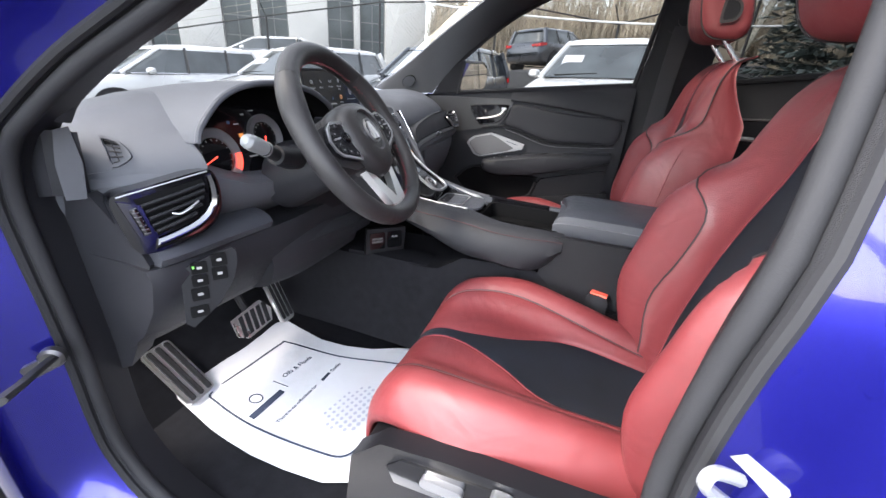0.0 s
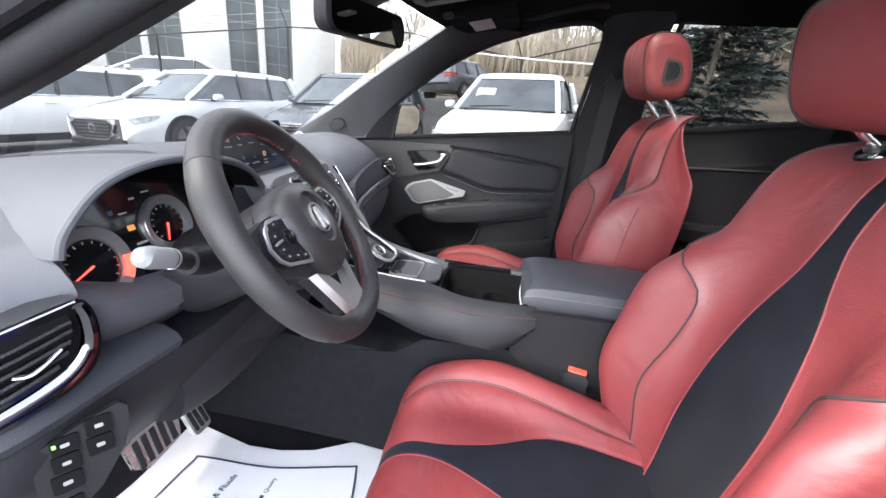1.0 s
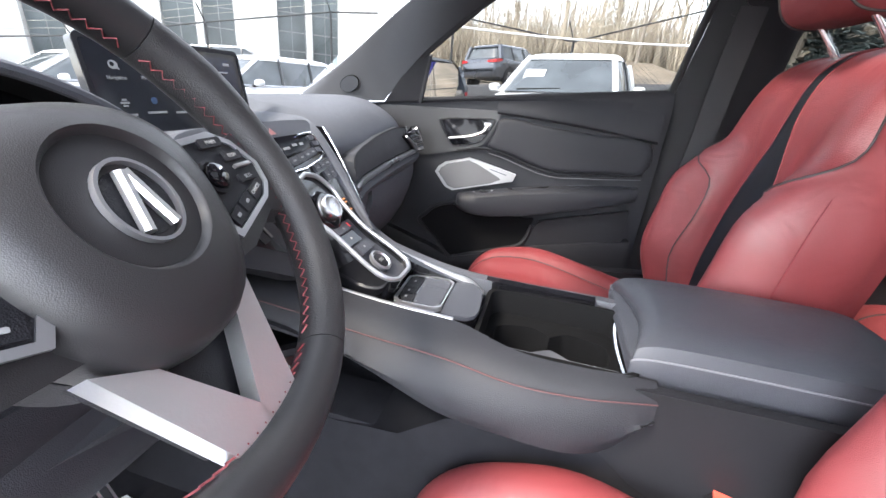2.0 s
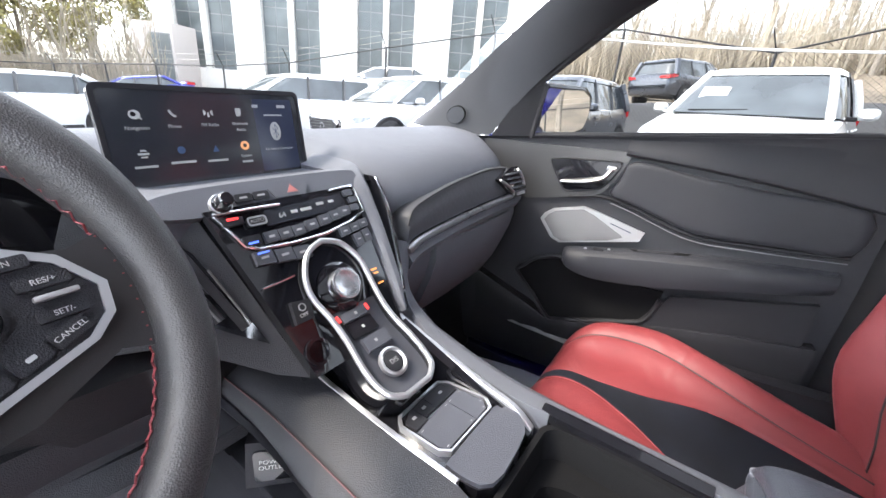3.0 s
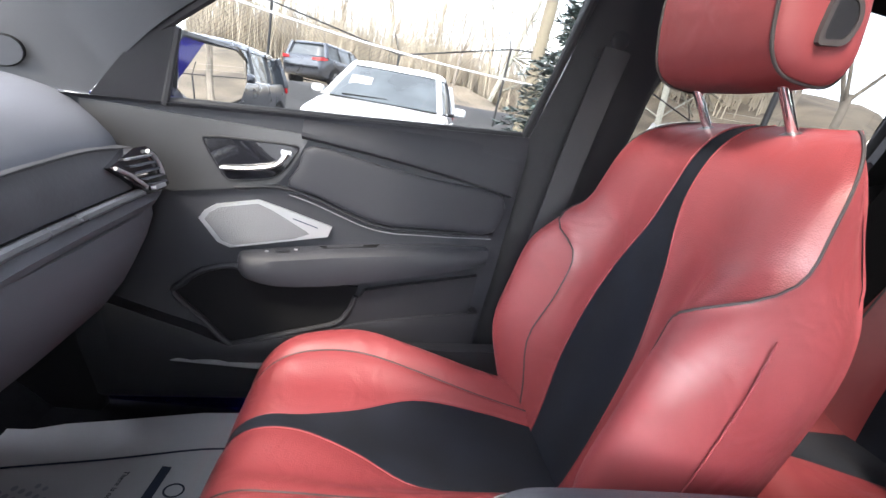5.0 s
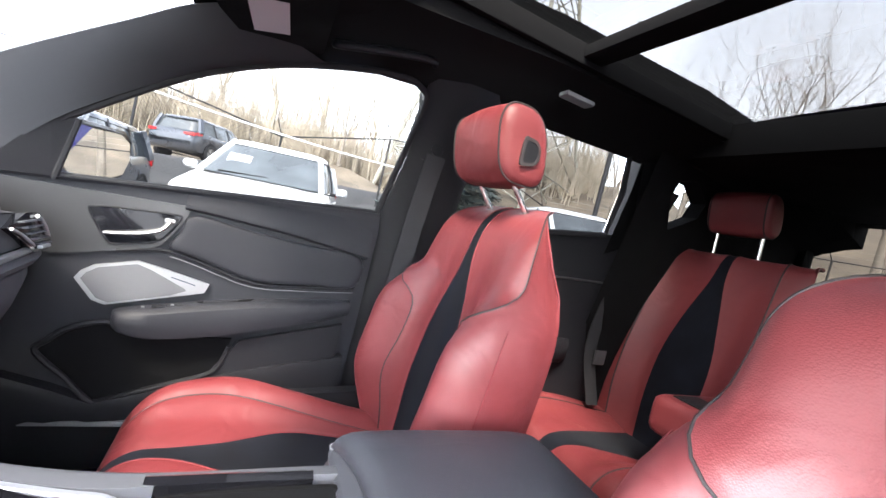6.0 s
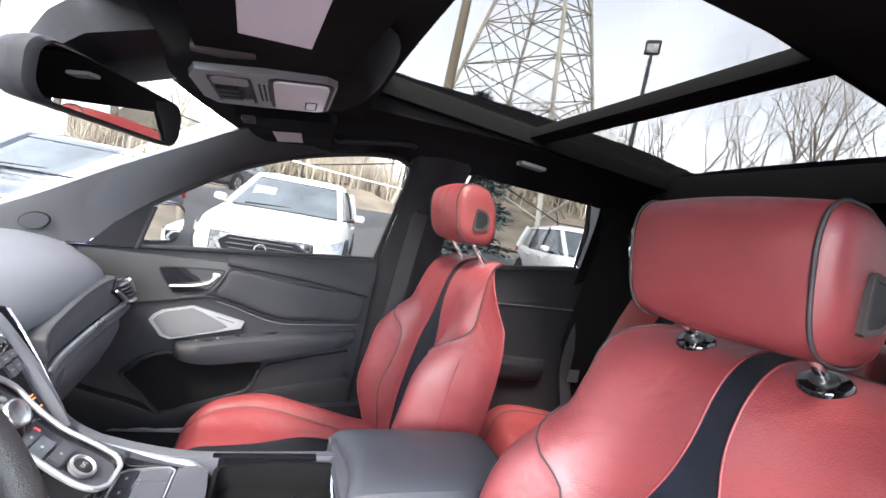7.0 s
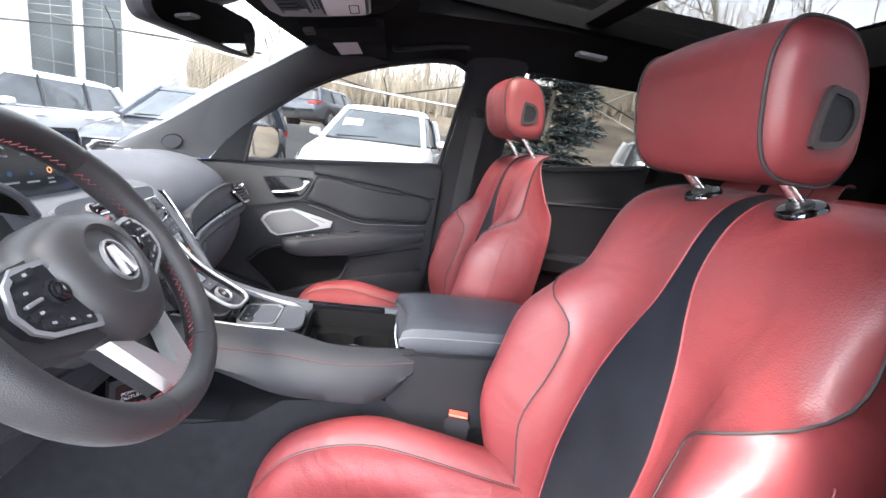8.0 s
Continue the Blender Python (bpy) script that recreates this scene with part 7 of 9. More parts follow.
# glass, seal, sail panel
wpts = [(0.624, 0.641, 1.040), (0.606, 0.555, 1.148), (0.592, 0.465, 1.220), (0.582, 0.37, 1.291), (0.578, 0.27, 1.348), (0.580, 0.17, 1.390), (0.588, 0.05, 1.428), (0.596, -0.042, 1.446), (0.606, -0.088, 1.440), (0.620, -0.112, 1.414), (0.660, -0.097, 1.28), (0.712, -0.078, 1.120)]
bm = bmesh.new()
bm.faces.new([bm.verts.new((x + 0.02, y, z - 0.01 * (z < 1.15))) for x, y, z in wpts])
part("window_glass", bm, DIMGLASS, pdoor, "door window tinted to dim the view outside", smooth=False).visible_shadow = False
part("window_seal", tube(curve([V(x + 0.008, y, z) for x, y, z in wpts[1:]], 4), 0.008, 8), RUBBER, pdoor, "black window seal")
part("belt_seal", tube([V(belt_x(y) + 0.004, y, belt_z(y) + 0.004) for y in (0.64, 0.4, 0.2, 0.0, -0.07)], 0.006, 8), RUBBER, pdoor)
bm = bmesh.new()
for dx in (0.0, 0.012):
    bm.faces.new([bm.verts.new((x + dx, y, z)) for x, y, z in ((0.622, 0.650, 1.036), (0.632, 0.552, 1.046), (0.608, 0.525, 1.160), (0.602, 0.557, 1.157), (0.614, 0.617, 1.08))])
vs = list(bm.verts)
for i in range(5):
    bm.faces.new((vs[i], vs[(i + 1) % 5], vs[5 + (i + 1) % 5], vs[5 + i]))
part("sail_panel", bm, PLAST, pdoor, "black corner panel by the mirror", smooth=False)
part("window_post", tube([(0.636, 0.550, 1.046), (0.613, 0.523, 1.162)], 0.006, 8), RUBBER, pdoor)
part("outer_skin", loft([[V(x, y, z) for x, z in ((0.80, 1.03), (0.84, 0.95), (0.86, 0.75), (0.85, 0.5), (0.80, 0.35), (0.74, 0.35), (0.74, 1.03))] for y in (0.72, 0.3, -0.10)]), BLUE, pdoor, "blue painted outer door skin")

# door mirror
mir = thing("door_mirror", (0.86, 0.58, 1.04), "blue door mirror with a black bezel", "car mirror")
mo = [V(0.752, 0.592, 1.062), V(0.752, 0.592, 1.148), V(0.765, 0.588, 1.163), V(0.905, 0.540, 1.163), V(0.932, 0.531, 1.145), V(0.936, 0.530, 1.100), V(0.92, 0.535, 1.062), V(0.88, 0.548, 1.045), V(0.772, 0.585, 1.047)]
c = sum(mo, V(0, 0, 0)) / len(mo)
n = V(-0.33, -0.94, 0)
part("housing", loft([[c + (p - c) * k + n * d for p in mo] for k, d in ((1.08, 0.0), (1.12, -0.02), (1.05, -0.06), (0.75, -0.095))]), BLUE, mir, "blue mirror housing")
part("bezel", loft([[c + (p - c) * k + n * d for p in mo] for k, d in ((1.085, 0.0), (1.085, 0.007), (0.97, 0.009), (0.90, 0.004))], False), GLOSS, mir)
bm = bmesh.new()
mn = V(-0.42, -0.90, 0.09).normalized()
flat = [(p - c) - mn * (p - c).dot(mn) for p in mo]
bm.faces.new([bm.verts.new(c + p * 0.93 + n * 0.0075) for p in flat])
part("mirror", bm, MIRROR, mir, "mirror glass", smooth=False)
part("arm", tube([(0.74, 0.60, 1.03), (0.80, 0.605, 1.05)], 0.025, 10), BLUE, mir)

# rear doors
def rear_door(sx):
    d = thing("rear_door", (XC + sx * 0.655, -0.6, 0.45), "closed black rear door trim with a window and armrest", "car door", "rear doors")
    mx = lambda x: XC + sx * (x - XC)
    rows = []
    for y in np.linspace(-0.28, -1.0, 10):
        zb = 1.134 + 0.170 * (-0.28 - y)
        xx = 0.70 - 0.01 * (-0.28 - y)
        rows.append([V(mx(xx + o), y, z) for o, z in ((0.05, 0.42), (0.0, 0.46), (-0.01, 0.62), (-0.012, 0.80), (-0.010, 0.86), (-0.012, 0.95), (-0.026, zb - 0.125), (-0.016, zb - 0.11), (-0.014, zb - 0.05), (0.012, zb), (0.05, zb), (0.08, 0.42))])
    part("door_panel", loft(rows), PLAST, d, "black rear door panel")
    arm_rows = [[V(mx(0.70 + o * k), y, z) for o, z in ((0.0, 0.86), (-0.055, 0.862), (-0.068, 0.845), (-0.062, 0.80), (-0.03, 0.775), (0.0, 0.77))] for y, k in ((-0.34, 0.5), (-0.38, 0.95), (-0.55, 1.05), (-0.74, 1.0), (-0.80, 0.6))]
    part("armrest", loft(arm_rows), PLAST, d, "black padded armrest")
    part("trim_line", tube([V(mx(0.672), y, 1.035 + 0.06 * (-0.28 - y)) for y in (-0.30, -0.5, -0.7, -0.9)], 0.004, 6), GREYMET, d)
    part("door_handle", tube([V(mx(0.668), y, 0.985) for y in (-0.36, -0.40, -0.44, -0.47)], 0.007, 8), SILVER, d, "silver inner handle")
    rw = [(0.708, -0.27, 1.135), (0.619, -0.325, 1.470), (0.610, -0.60, 1.495), (0.613, -0.80, 1.492), (0.645, -0.845, 1.38), (0.688, -0.862, 1.232)]
    bm = bmesh.new()
    bm.faces.new([bm.verts.new((mx(x + 0.02), y, z)) for x, y, z in rw])
    part("window_glass", bm, PRIVACY, d, "dark tinted rear door window", smooth=False)
    part("window_seal", tube([V(mx(x + 0.005), y, z) for x, y, z in rw], 0.010, 8, True), RUBBER, d)
    if sx > 0:
        part("outer_skin", loft([[V(x, y, z) for x, z in ((0.80, 1.05), (0.84, 0.95), (0.86, 0.75), (0.85, 0.5), (0.80, 0.35), (0.76, 0.35), (0.76, 1.05))] for y in (-0.11, -0.5, -0.98)]), BLUE, d, "blue painted outer door skin")
    return d


rear_door(1)
rear_door(-1)

# driver's door, swung wide open
dd_ = thing("driver_door", (-0.80, 0.78, 0.34), "open blue car door with a black inner panel", "car door")
DM = plane_m((-0.795, 0.765, 0.0), (-0.80, 0.60, 0), (0, 0, 1))
oval = [(0.0, 0.36), (0.03, 0.33), (0.92, 0.33), (1.0, 0.42), (1.02, 1.05), (0.0, 1.05)]
part("outer_panel", plate(oval, DM @ Matrix.Translation((0, 0, -0.13)), 0.10, 0.02, 3), BLUE, dd_)
part("inner_panel", plate([(x * 0.94 + 0.03, z * 0.96 + 0.02) for x, z in oval], DM @ Matrix.Translation((0, 0, -0.03)), 0.04, 0.02, 3), PLAST, dd_, "black inner door panel")
part("window_frame", tube([DM @ V(x, z, -0.08) for x, z in ((0.0, 1.05), (0.35, 1.30), (0.62, 1.44), (0.90, 1.44), (1.02, 1.05))], 0.025, 8), BLUE, dd_)

# ---- roof fittings ----
OC = plane_m((0, 0.38, 1.37), (1, 0, 0), (0, -0.18, 0.04))  # local y runs back, z points down
ohc = thing("overhead_console", (0.05, 0.3, 1.38), "grey overhead console with lamps and a sunglasses lid", "overhead console")
oo = [(-0.075, 0.02), (-0.034, -0.012), (0.05, -0.03), (0.12, -0.015), (0.165, 0.02), (0.185, 0.12), (0.17, 0.205), (0.10, 0.235), (0.0, 0.235), (-0.07, 0.205), (-0.09, 0.12)]
part("shell", loft([[OC @ V(0.045 + (x - 0.045) * k, 0.10 + (y - 0.10) * k, z) for x, y in [(p.x, p.y) for p in curve([(a, b, 0) for a, b in oo], 3, True)]] for k, z in ((1.25, -0.05), (1.12, -0.022), (1.0, -0.006), (0.93, 0.0))]), HEADLINER, ohc, "black console shell")
pl = [(-0.034, 0.012), (0.0, 0.0), (0.10, 0.0), (0.138, 0.014), (0.146, 0.09), (0.143, 0.168), (0.125, 0.180), (-0.02, 0.180), (-0.036, 0.165), (-0.040, 0.09)]
part("panel", plate(pl, OC @ Matrix.Translation((0, 0, -0.004)), 0.012, 0.004), LAMPGREY, ohc, "pale grey lamp panel")
part("glasses_lid", plate(rect(0.15, 0.072, 0.012, 4, 0.052, 0.134), OC @ Matrix.Translation((0, 0, 0.006)), 0.006, 0.003), MILKY, ohc, "milky white lamp lens")
part("lens_frame", frame_ring(rect(0.162, 0.084, 0.014, 4, 0.052, 0.134), rect(0.150, 0.072, 0.012, 4, 0.052, 0.134), OC @ Matrix.Translation((0, 0, 0.006)), 0.003), PLAST, ohc)
part("lid_notch", frame_ring(rect(0.05, 0.018, 0.004, 3, 0.09, 0.150), rect(0.046, 0.014, 0.003, 3, 0.09, 0.150), OC @ Matrix.Translation((0, 0, 0.012)), 0.0006), PIPE, ohc)
part("lamp_well", plate(rect(0.135, 0.052, 0.008, 3, 0.052, 0.046), OC @ Matrix.Translation((0, 0, 0.0072)), 0.0016), PLAST, ohc)
for x in (0.0, 0.105):
    part("lamp", plate(rect(0.030, 0.042, 0.006, 3, x, 0.046), OC @ Matrix.Translation((0, 0, 0.008)), 0.003, 0.001), LAMPGREY, ohc, "map lamp lens")
for k in range(3):
    part("roof_switch", rbox((0.032 + 0.021 * k, 0.040, 0.011), (0.018, 0.030, 0.007), 0.002, OC), PLAST, ohc)
for i in range(3):
    for j in range(6):
        part("grille_hole", plate(rect(0.012, 0.003, 0.001, 2, 0.012 + 0.016 * j, 0.080 + 0.006 * i), OC @ Matrix.Translation((0, 0, 0.0075)), 0.0008), DARK, ohc)


def visor(poly, label, m):
    v = thing("sun_visor", m @ V(*poly[0], 0), label, "sun visor", "sun visors")
    part("board", plate(poly, m @ Matrix.Translation((0, 0, -0.006)), 0.018, 0.007, 3), DARK, v, "black visor board")
    return v


pv = visor([(0.205, 0.030), (0.40, 0.045), (0.56, 0.085), (0.565, 0.20), (0.545, 0.217), (0.22, 0.205), (0.20, 0.19)], "black passenger sun visor with a white label", OC @ Matrix.Translation((0, 0, 0.002)))
part("label", plate([(0.335, 0.085), (0.475, 0.092), (0.470, 0.150), (0.335, 0.142)], OC @ Matrix.Translation((0, 0, 0.0145)), 0.0006), PAPER, pv, "white paper label")
part("clip", rbox((0.215, 0.05, 0.016), (0.03, 0.022, 0.010), 0.003, OC), PIPE, pv)
dv = visor([(-0.115, 0.030), (-0.30, 0.045), (-0.45, 0.085), (-0.455, 0.20), (-0.435, 0.217), (-0.13, 0.185), (-0.11, 0.165)], "black driver's sun visor with a pale label", OC @ Matrix.Translation((0, 0, 0.004)))
part("label", plate([(-0.19, 0.075), (-0.31, 0.085), (-0.31, 0.150), (-0.175, 0.138)], OC @ Matrix.Translation((0, 0, 0.0165)), 0.0006), PAPER, dv, "white paper label")
part("clip", tube([OC @ V(-0.135, 0.028, 0.014), OC @ V(-0.132, 0.055, 0.016), OC @ V(-0.132, 0.085, 0.014)], 0.006, 8), PIPE, dv)
# inner mirror with its stalk
im = thing("rear_view_mirror", (0.0, 0.47, 1.32), "black rear-view mirror hanging from the windscreen", "car mirror")
IM = plane_m((-0.012, 0.436, 1.308), (0.205, -0.066, 0.0), (0.0, 0.03, 1.0))
oi = rect(0.235, 0.066, 0.022, 6)
oi = [(x, y - 0.12 * abs(x) * (y > 0) * 0.4) for x, y in oi]
part("housing", loft([[IM @ V(x * k, y * k, z) for x, y in oi] for k, z in ((0.7, -0.05), (0.93, -0.034), (1.0, -0.012), (1.0, 0.0), (0.95, 0.004))]), PLAST, im, "black mirror housing")
bm = bmesh.new()
bm.faces.new([bm.verts.new(IM @ V(x * 0.93, y * 0.90, 0.005)) for x, y in oi])
part("mirror", bm, MIRROR, im, "mirror glass", smooth=False)
part("stalk", tube([(0.0, 0.455, 1.32), (0.015, 0.48, 1.345), (0.02, 0.50, 1.37)], 0.014, 10), PLAST, im)
part("sensor_cover", loft([[V(0.03 + hw * x, y, z + dz) for x, dz in ((-1, 0.03), (-0.9, -0.012), (-0.4, -0.026), (0.4, -0.026), (0.9, -0.012), (1, 0.03))] for y, z, hw in ((0.525, 1.325, 0.045), (0.50, 1.345, 0.075), (0.46, 1.372, 0.10), (0.40, 1.40, 0.10))]), PLAST, im, "black sensor cover")
# grab handle and small lamp on the right
gh_ = thing("grab_handle", (0.59, 0.03, 1.46), "black folded grab handle on the roof lining", "grab handle")
part("grip", tube(curve([(0.575, 0.145, 1.440), (0.548, 0.13, 1.435), (0.545, 0.02, 1.462), (0.548, -0.06, 1.478), (0.575, -0.075, 1.478)], 5), 0.009, 10), PLAST, gh_)
rl = thing("roof_lamp", (0.50, -0.43, 1.515), "small pale rear reading lamp in the roof lining", "lamp")
part("lens", rbox((0.49, -0.43, 1.509), (0.035, 0.09, 0.012), 0.004), LAMPGREY, rl)

# ---- rear bench ----
bench = thing("rear_bench", (0.1, -1.1, 0.42), "red leather rear bench seat with black suede strips", "car seat")
rb = Pad([(0.60, -1.01, 0.02, 0.25), (0.75, -1.03, 0.045, 0.262), (0.90, -1.055, 0.05, 0.265), (1.04, -1.08, 0.04, 0.26), (1.16, -1.11, 0.02, 0.245), (1.23, -1.13, 0.008, 0.235), (1.262, -1.16, 0.0, 0.225), (1.258, -1.20, 0.0, 0.215)], None,
         [(0, 0, 0), (0.24, 0, 0.0), (0.42, 0, 0.10), (0.57, 0, 0.5), (0.72, 0, 0.95), (0.85, 0, 1.0), (0.95, 0, 0.6), (1.0, 1, -0.02), (0.99, 1, -0.065), (0.93, 1, -0.10)], back_turn)
rc = Pad([(-1.08, 0.60, 0.02, 0.25, 0.48), (-0.95, 0.605, 0.03, 0.26, 0.48), (-0.80, 0.625, 0.035, 0.262, 0.48), (-0.66, 0.64, 0.03, 0.26, 0.47), (-0.59, 0.625, 0.015, 0.255, 0.46), (-0.565, 0.57, 0.0, 0.25, 0.45), (-0.575, 0.50, 0.0, 0.245, 0.44)], None,
         [(0, 0, -0.05), (0.22, 0, -0.04), (0.42, 0, 0.05), (0.57, 0, 0.55), (0.72, 0, 1.0), (0.86, 0, 0.92), (0.955, 0, 0.25), (1.0, 1, 0.62), (1.0, 1, 0.3), (0.975, 1, 0.0)], cushion_turn)
wr = [(0.066,), (0.082,), (0.082,), (0.055,), (0.024,), (0.016,), (0.015,), (0.015,)]
wc = [(0.09,), (0.085,), (0.06,), (0.035,), (0.026,), (0.022,), (0.02,)]
for cx in (0.46, -0.37):
    at = pose(cx, 0, 0)
    for pad, ww, nm in ((rc, wc, "cushion"), (rb, wr, "backrest")):
        inn = lambda v, p=pad, w=ww: p.s_at(v, along(w, v)[0])
        body = part(nm, pad.panel(lambda v, q=inn: -q(v), inn, 1, at, 10, 26, 0.002), SUEDE, bench, "black suede centre strip")
        for sd in (-1, 1):
            part("side_panel", pad.panel(inn, 0.42, sd, at, 8, 26, 0.004), RED, body, "red leather panel")
            part("bolster", pad.panel(0.42, 1.0, sd, at, 14, 26, 0.004), RED, body, "red leather bolster")
            part("piping", tube(shifted(pad.seamline(0.42, sd, 0.0, 1.0, 26), at), 0.0024, 6), PIPE, body)
    headrest(at @ Matrix.Translation((0.012, 0, 0)), bench, 1.398, -1.165, 0.098, 0.045, 0.070, 0.012, holes=False, post_y=-1.18, low=1.245)
part("middle_back", rbox((0.045, -1.11, 0.90), (0.31, 0.11, 0.64), 0.03, None, 3), RED, bench, "red leather middle back")
part("middle_cushion", rbox((0.045, -0.82, 0.56), (0.31, 0.50, 0.14), 0.03, None, 3), RED, bench, "red leather middle cushion")

part("rear_armrest", rbox((0.20, -0.90, 0.80), (0.25, 0.30, 0.10), 0.03, None, 3), RED, bench, "red leather folded-down armrest")
part("armrest_tray", rbox((0.21, -0.84, 0.850), (0.17, 0.10, 0.006), 0.002), PLAST, bench, "black cup tray in the armrest")

# ---- floor mats, pedals ----
pm_ = thing("paper_mat", (-0.33, 0.6, 0.376), "white paper floor mat with printed lettering on the carpet", "floor mat", "paper mats")
mo = [(-0.127, 0.800), (-0.152, 0.65), (-0.133, 0.493), (-0.062, 0.37), (-0.11, 0.30), (-0.30, 0.29), (-0.497, 0.306), (-0.533, 0.467), (-0.528, 0.621), (-0.508, 0.726), (-0.465, 0.858), (-0.34, 0.822), (-0.22, 0.812)]


def sheet(outl, z, t, mat, parent, label="", wave=0.004):
    """A sheet of paper lying with a slight wave."""
    oc = [(p.x, p.y) for p in curve([(x, y, 0) for x, y in outl], 2, True)]
    cx = sum(p[0] for p in oc) / len(oc)
    cy = sum(p[1] for p in oc) / len(oc)
    rings = []
    for k in (0.03, 0.2, 0.4, 0.6, 0.8, 0.92, 1.0):
        at = [(cx + (x - cx) * k, cy + (y - cy) * k) for x, y in oc]
        rings.append([V(x, y, z + toe(y) + wave * (math.sin(9 * x + 7 * y) + (k > 0.95) * 1.2 * math.sin(23 * x - 17 * y))) for x, y in at])
    bm = loft(rings, False)
    bm.faces.new(list(bm.verts)[:len(oc)][::-1])
    return part("paper", bm, mat, parent, label)


def toe(y):
    return 0.0 if y < 0.78 else 0.35 * (y - 0.78)


def printed_mat(root, turn, frame_pts, top):
    """The print on a mat: a rounded frame, an emblem ring, bars and words; turn sets it on the mat."""
    at = lambda x, y: turn @ Matrix.Translation((x, y, top - 0.0022))
    part("printed_frame", tube(curve([(x, y, top - 0.0016 + toe(y)) for x, y in frame_pts], 5, True), 0.0026, 6, True, flat=0.25, up=(0, 0, 1)), INK, root, "dark blue printed frame")
    lettering("print", "Oils & Fluids", 0.0185, at(-0.28, 0.634) @ Matrix.Rotation(radians(-9), 4, "Z"), INK, root)
    lettering("print", "There is no substitute for", 0.0128, at(-0.383, 0.550) @ Matrix.Rotation(radians(-3), 4, "Z"), INK, root)
    lettering("print", "Quality", 0.0128, at(-0.240, 0.542) @ Matrix.Rotation(radians(-3), 4, "Z"), INK, root)
    part("print", plate(rect(0.032, 0.008), at(-0.281, 0.544), 0.0005), INK, root)
    part("print", plate(rect(0.096, 0.017), at(-0.415, 0.612) @ Matrix.Rotation(radians(-3), 4, "Z"), 0.0005), INK, root, "plain bar in place of a brand name")
    ring = lambda k: [(0.015 * k * math.cos(g), 0.018 * k * math.sin(g)) for g in (2 * math.pi * i / 24 for i in range(24))]
    part("print", frame_ring(ring(1.0), ring(0.80), at(-0.413, 0.648), 0.0005), INK, root, "oval printed ring")
    part("print", plate(rect(0.0016, 0.046), at(-0.350, 0.630), 0.0005), INK, root)
    dots = bmesh.new()
    for i in range(11):
        for j in range(9):
            u, v = -0.425 + 0.0155 * i + 0.0045 * j, 0.395 + 0.0135 * j - 0.003 * i
            if ((i - 5) / 5.2) ** 2 + ((j - 3.6 + 0.25 * i) / 4.2) ** 2 < 1:
                m = at(u, v)
                r = 0.0062 - 0.0003 * j
                dots.faces.new([dots.verts.new(m @ V(r * math.cos(g), r * 0.85 * math.sin(g), 0)) for g in (2 * math.pi * q / 6 for q in range(6))])
    part("print", dots, INKPALE, root, "pale printed dots", smooth=False)


sheet(mo, 0.377, 0.001, PAPER, pm_, "white paper sheet", 0.0018)
printed_mat(pm_, Matrix(), [(-0.209, 0.722), (-0.199, 0.56), (-0.158, 0.400), (-0.166, 0.376), (-0.30, 0.350), (-0.395, 0.350), (-0.460, 0.366), (-0.476, 0.43), (-0.479, 0.593), (-0.459, 0.722), (-0.438, 0.757), (-0.33, 0.748), (-0.225, 0.738)], 0.382)
pm2 = thing("paper_mat", (0.42, 0.6, 0.376), "white paper floor mat in the passenger footwell", "floor mat", "paper mats")
sheet([(0.545, 0.912), (0.625, 0.912), (0.614, 0.815), (0.648, 0.73), (0.69, 0.56), (0.71, 0.44), (0.69, 0.34), (0.42, 0.32), (0.20, 0.36), (0.17, 0.60), (0.20, 0.84), (0.40, 0.885)], 0.377, 0.001, PAPER, pm2, "white paper sheet", 0.0015)
printed_mat(pm2, Matrix.Translation((0.092, 1.117, 0)) @ Matrix.Rotation(math.pi, 4, "Z"), [(0.510, 0.797), (0.30, 0.80), (0.25, 0.77), (0.235, 0.46), (0.28, 0.40), (0.57, 0.395), (0.604, 0.43), (0.563, 0.615), (0.530, 0.780)], 0.382)

pb = thing("brake_pedal", (-0.29, 0.80, 0.50), "metal brake pedal with black rubber ribs", "pedal")
BM = plane_m((-0.283, 0.795, 0.515), (1, -0.10, 0.12), (0, 0.52, 0.85))
part("pad", plate([(-0.055, -0.016), (-0.035, -0.034), (0.040, -0.030), (0.056, 0.0), (0.040, 0.034), (-0.048, 0.028)], BM, 0.014, 0.004), BRIGHT, pb, "brushed metal pad")
for k in range(5):
    x = -0.036 + 0.018 * k
    part("rib", plate([(x - 0.012, -0.026), (x - 0.001, -0.026), (x + 0.013, 0.026), (x + 0.002, 0.026)], BM @ Matrix.Translation((0, 0, 0.012)), 0.005, 0.0015), RUBBER, pb)
part("pedal_arm", tube([(-0.28, 0.81, 0.53), (-0.27, 0.88, 0.62), (-0.26, 0.92, 0.74)], 0.010, 8), PLAST, pb)
ga = thing("accelerator_pedal", (-0.20, 0.80, 0.45), "slim metal accelerator pedal with black ribs", "pedal")
GM = plane_m((-0.203, 0.780, 0.535), (1, 0, 0), (-0.16, 0.42, 0.9))
part("pad", plate(rect(0.046, 0.125, 0.010, 3), GM, 0.012, 0.003), BRIGHT, ga, "brushed metal pad")
for x in (-0.014, 0.0, 0.014):
    part("rib", plate(rect(0.009, 0.105, 0.003, 2, x, 0), GM @ Matrix.Translation((0, 0, 0.0105)), 0.004, 0.001), RUBBER, ga)
part("pedal_arm", tube([(-0.20, 0.80, 0.55), (-0.195, 0.88, 0.64), (-0.19, 0.93, 0.74)], 0.009, 8), PLAST, ga)
fo = thing("footrest", (-0.47, 0.86, 0.41), "metal footrest with black rubber ribs", "footrest")
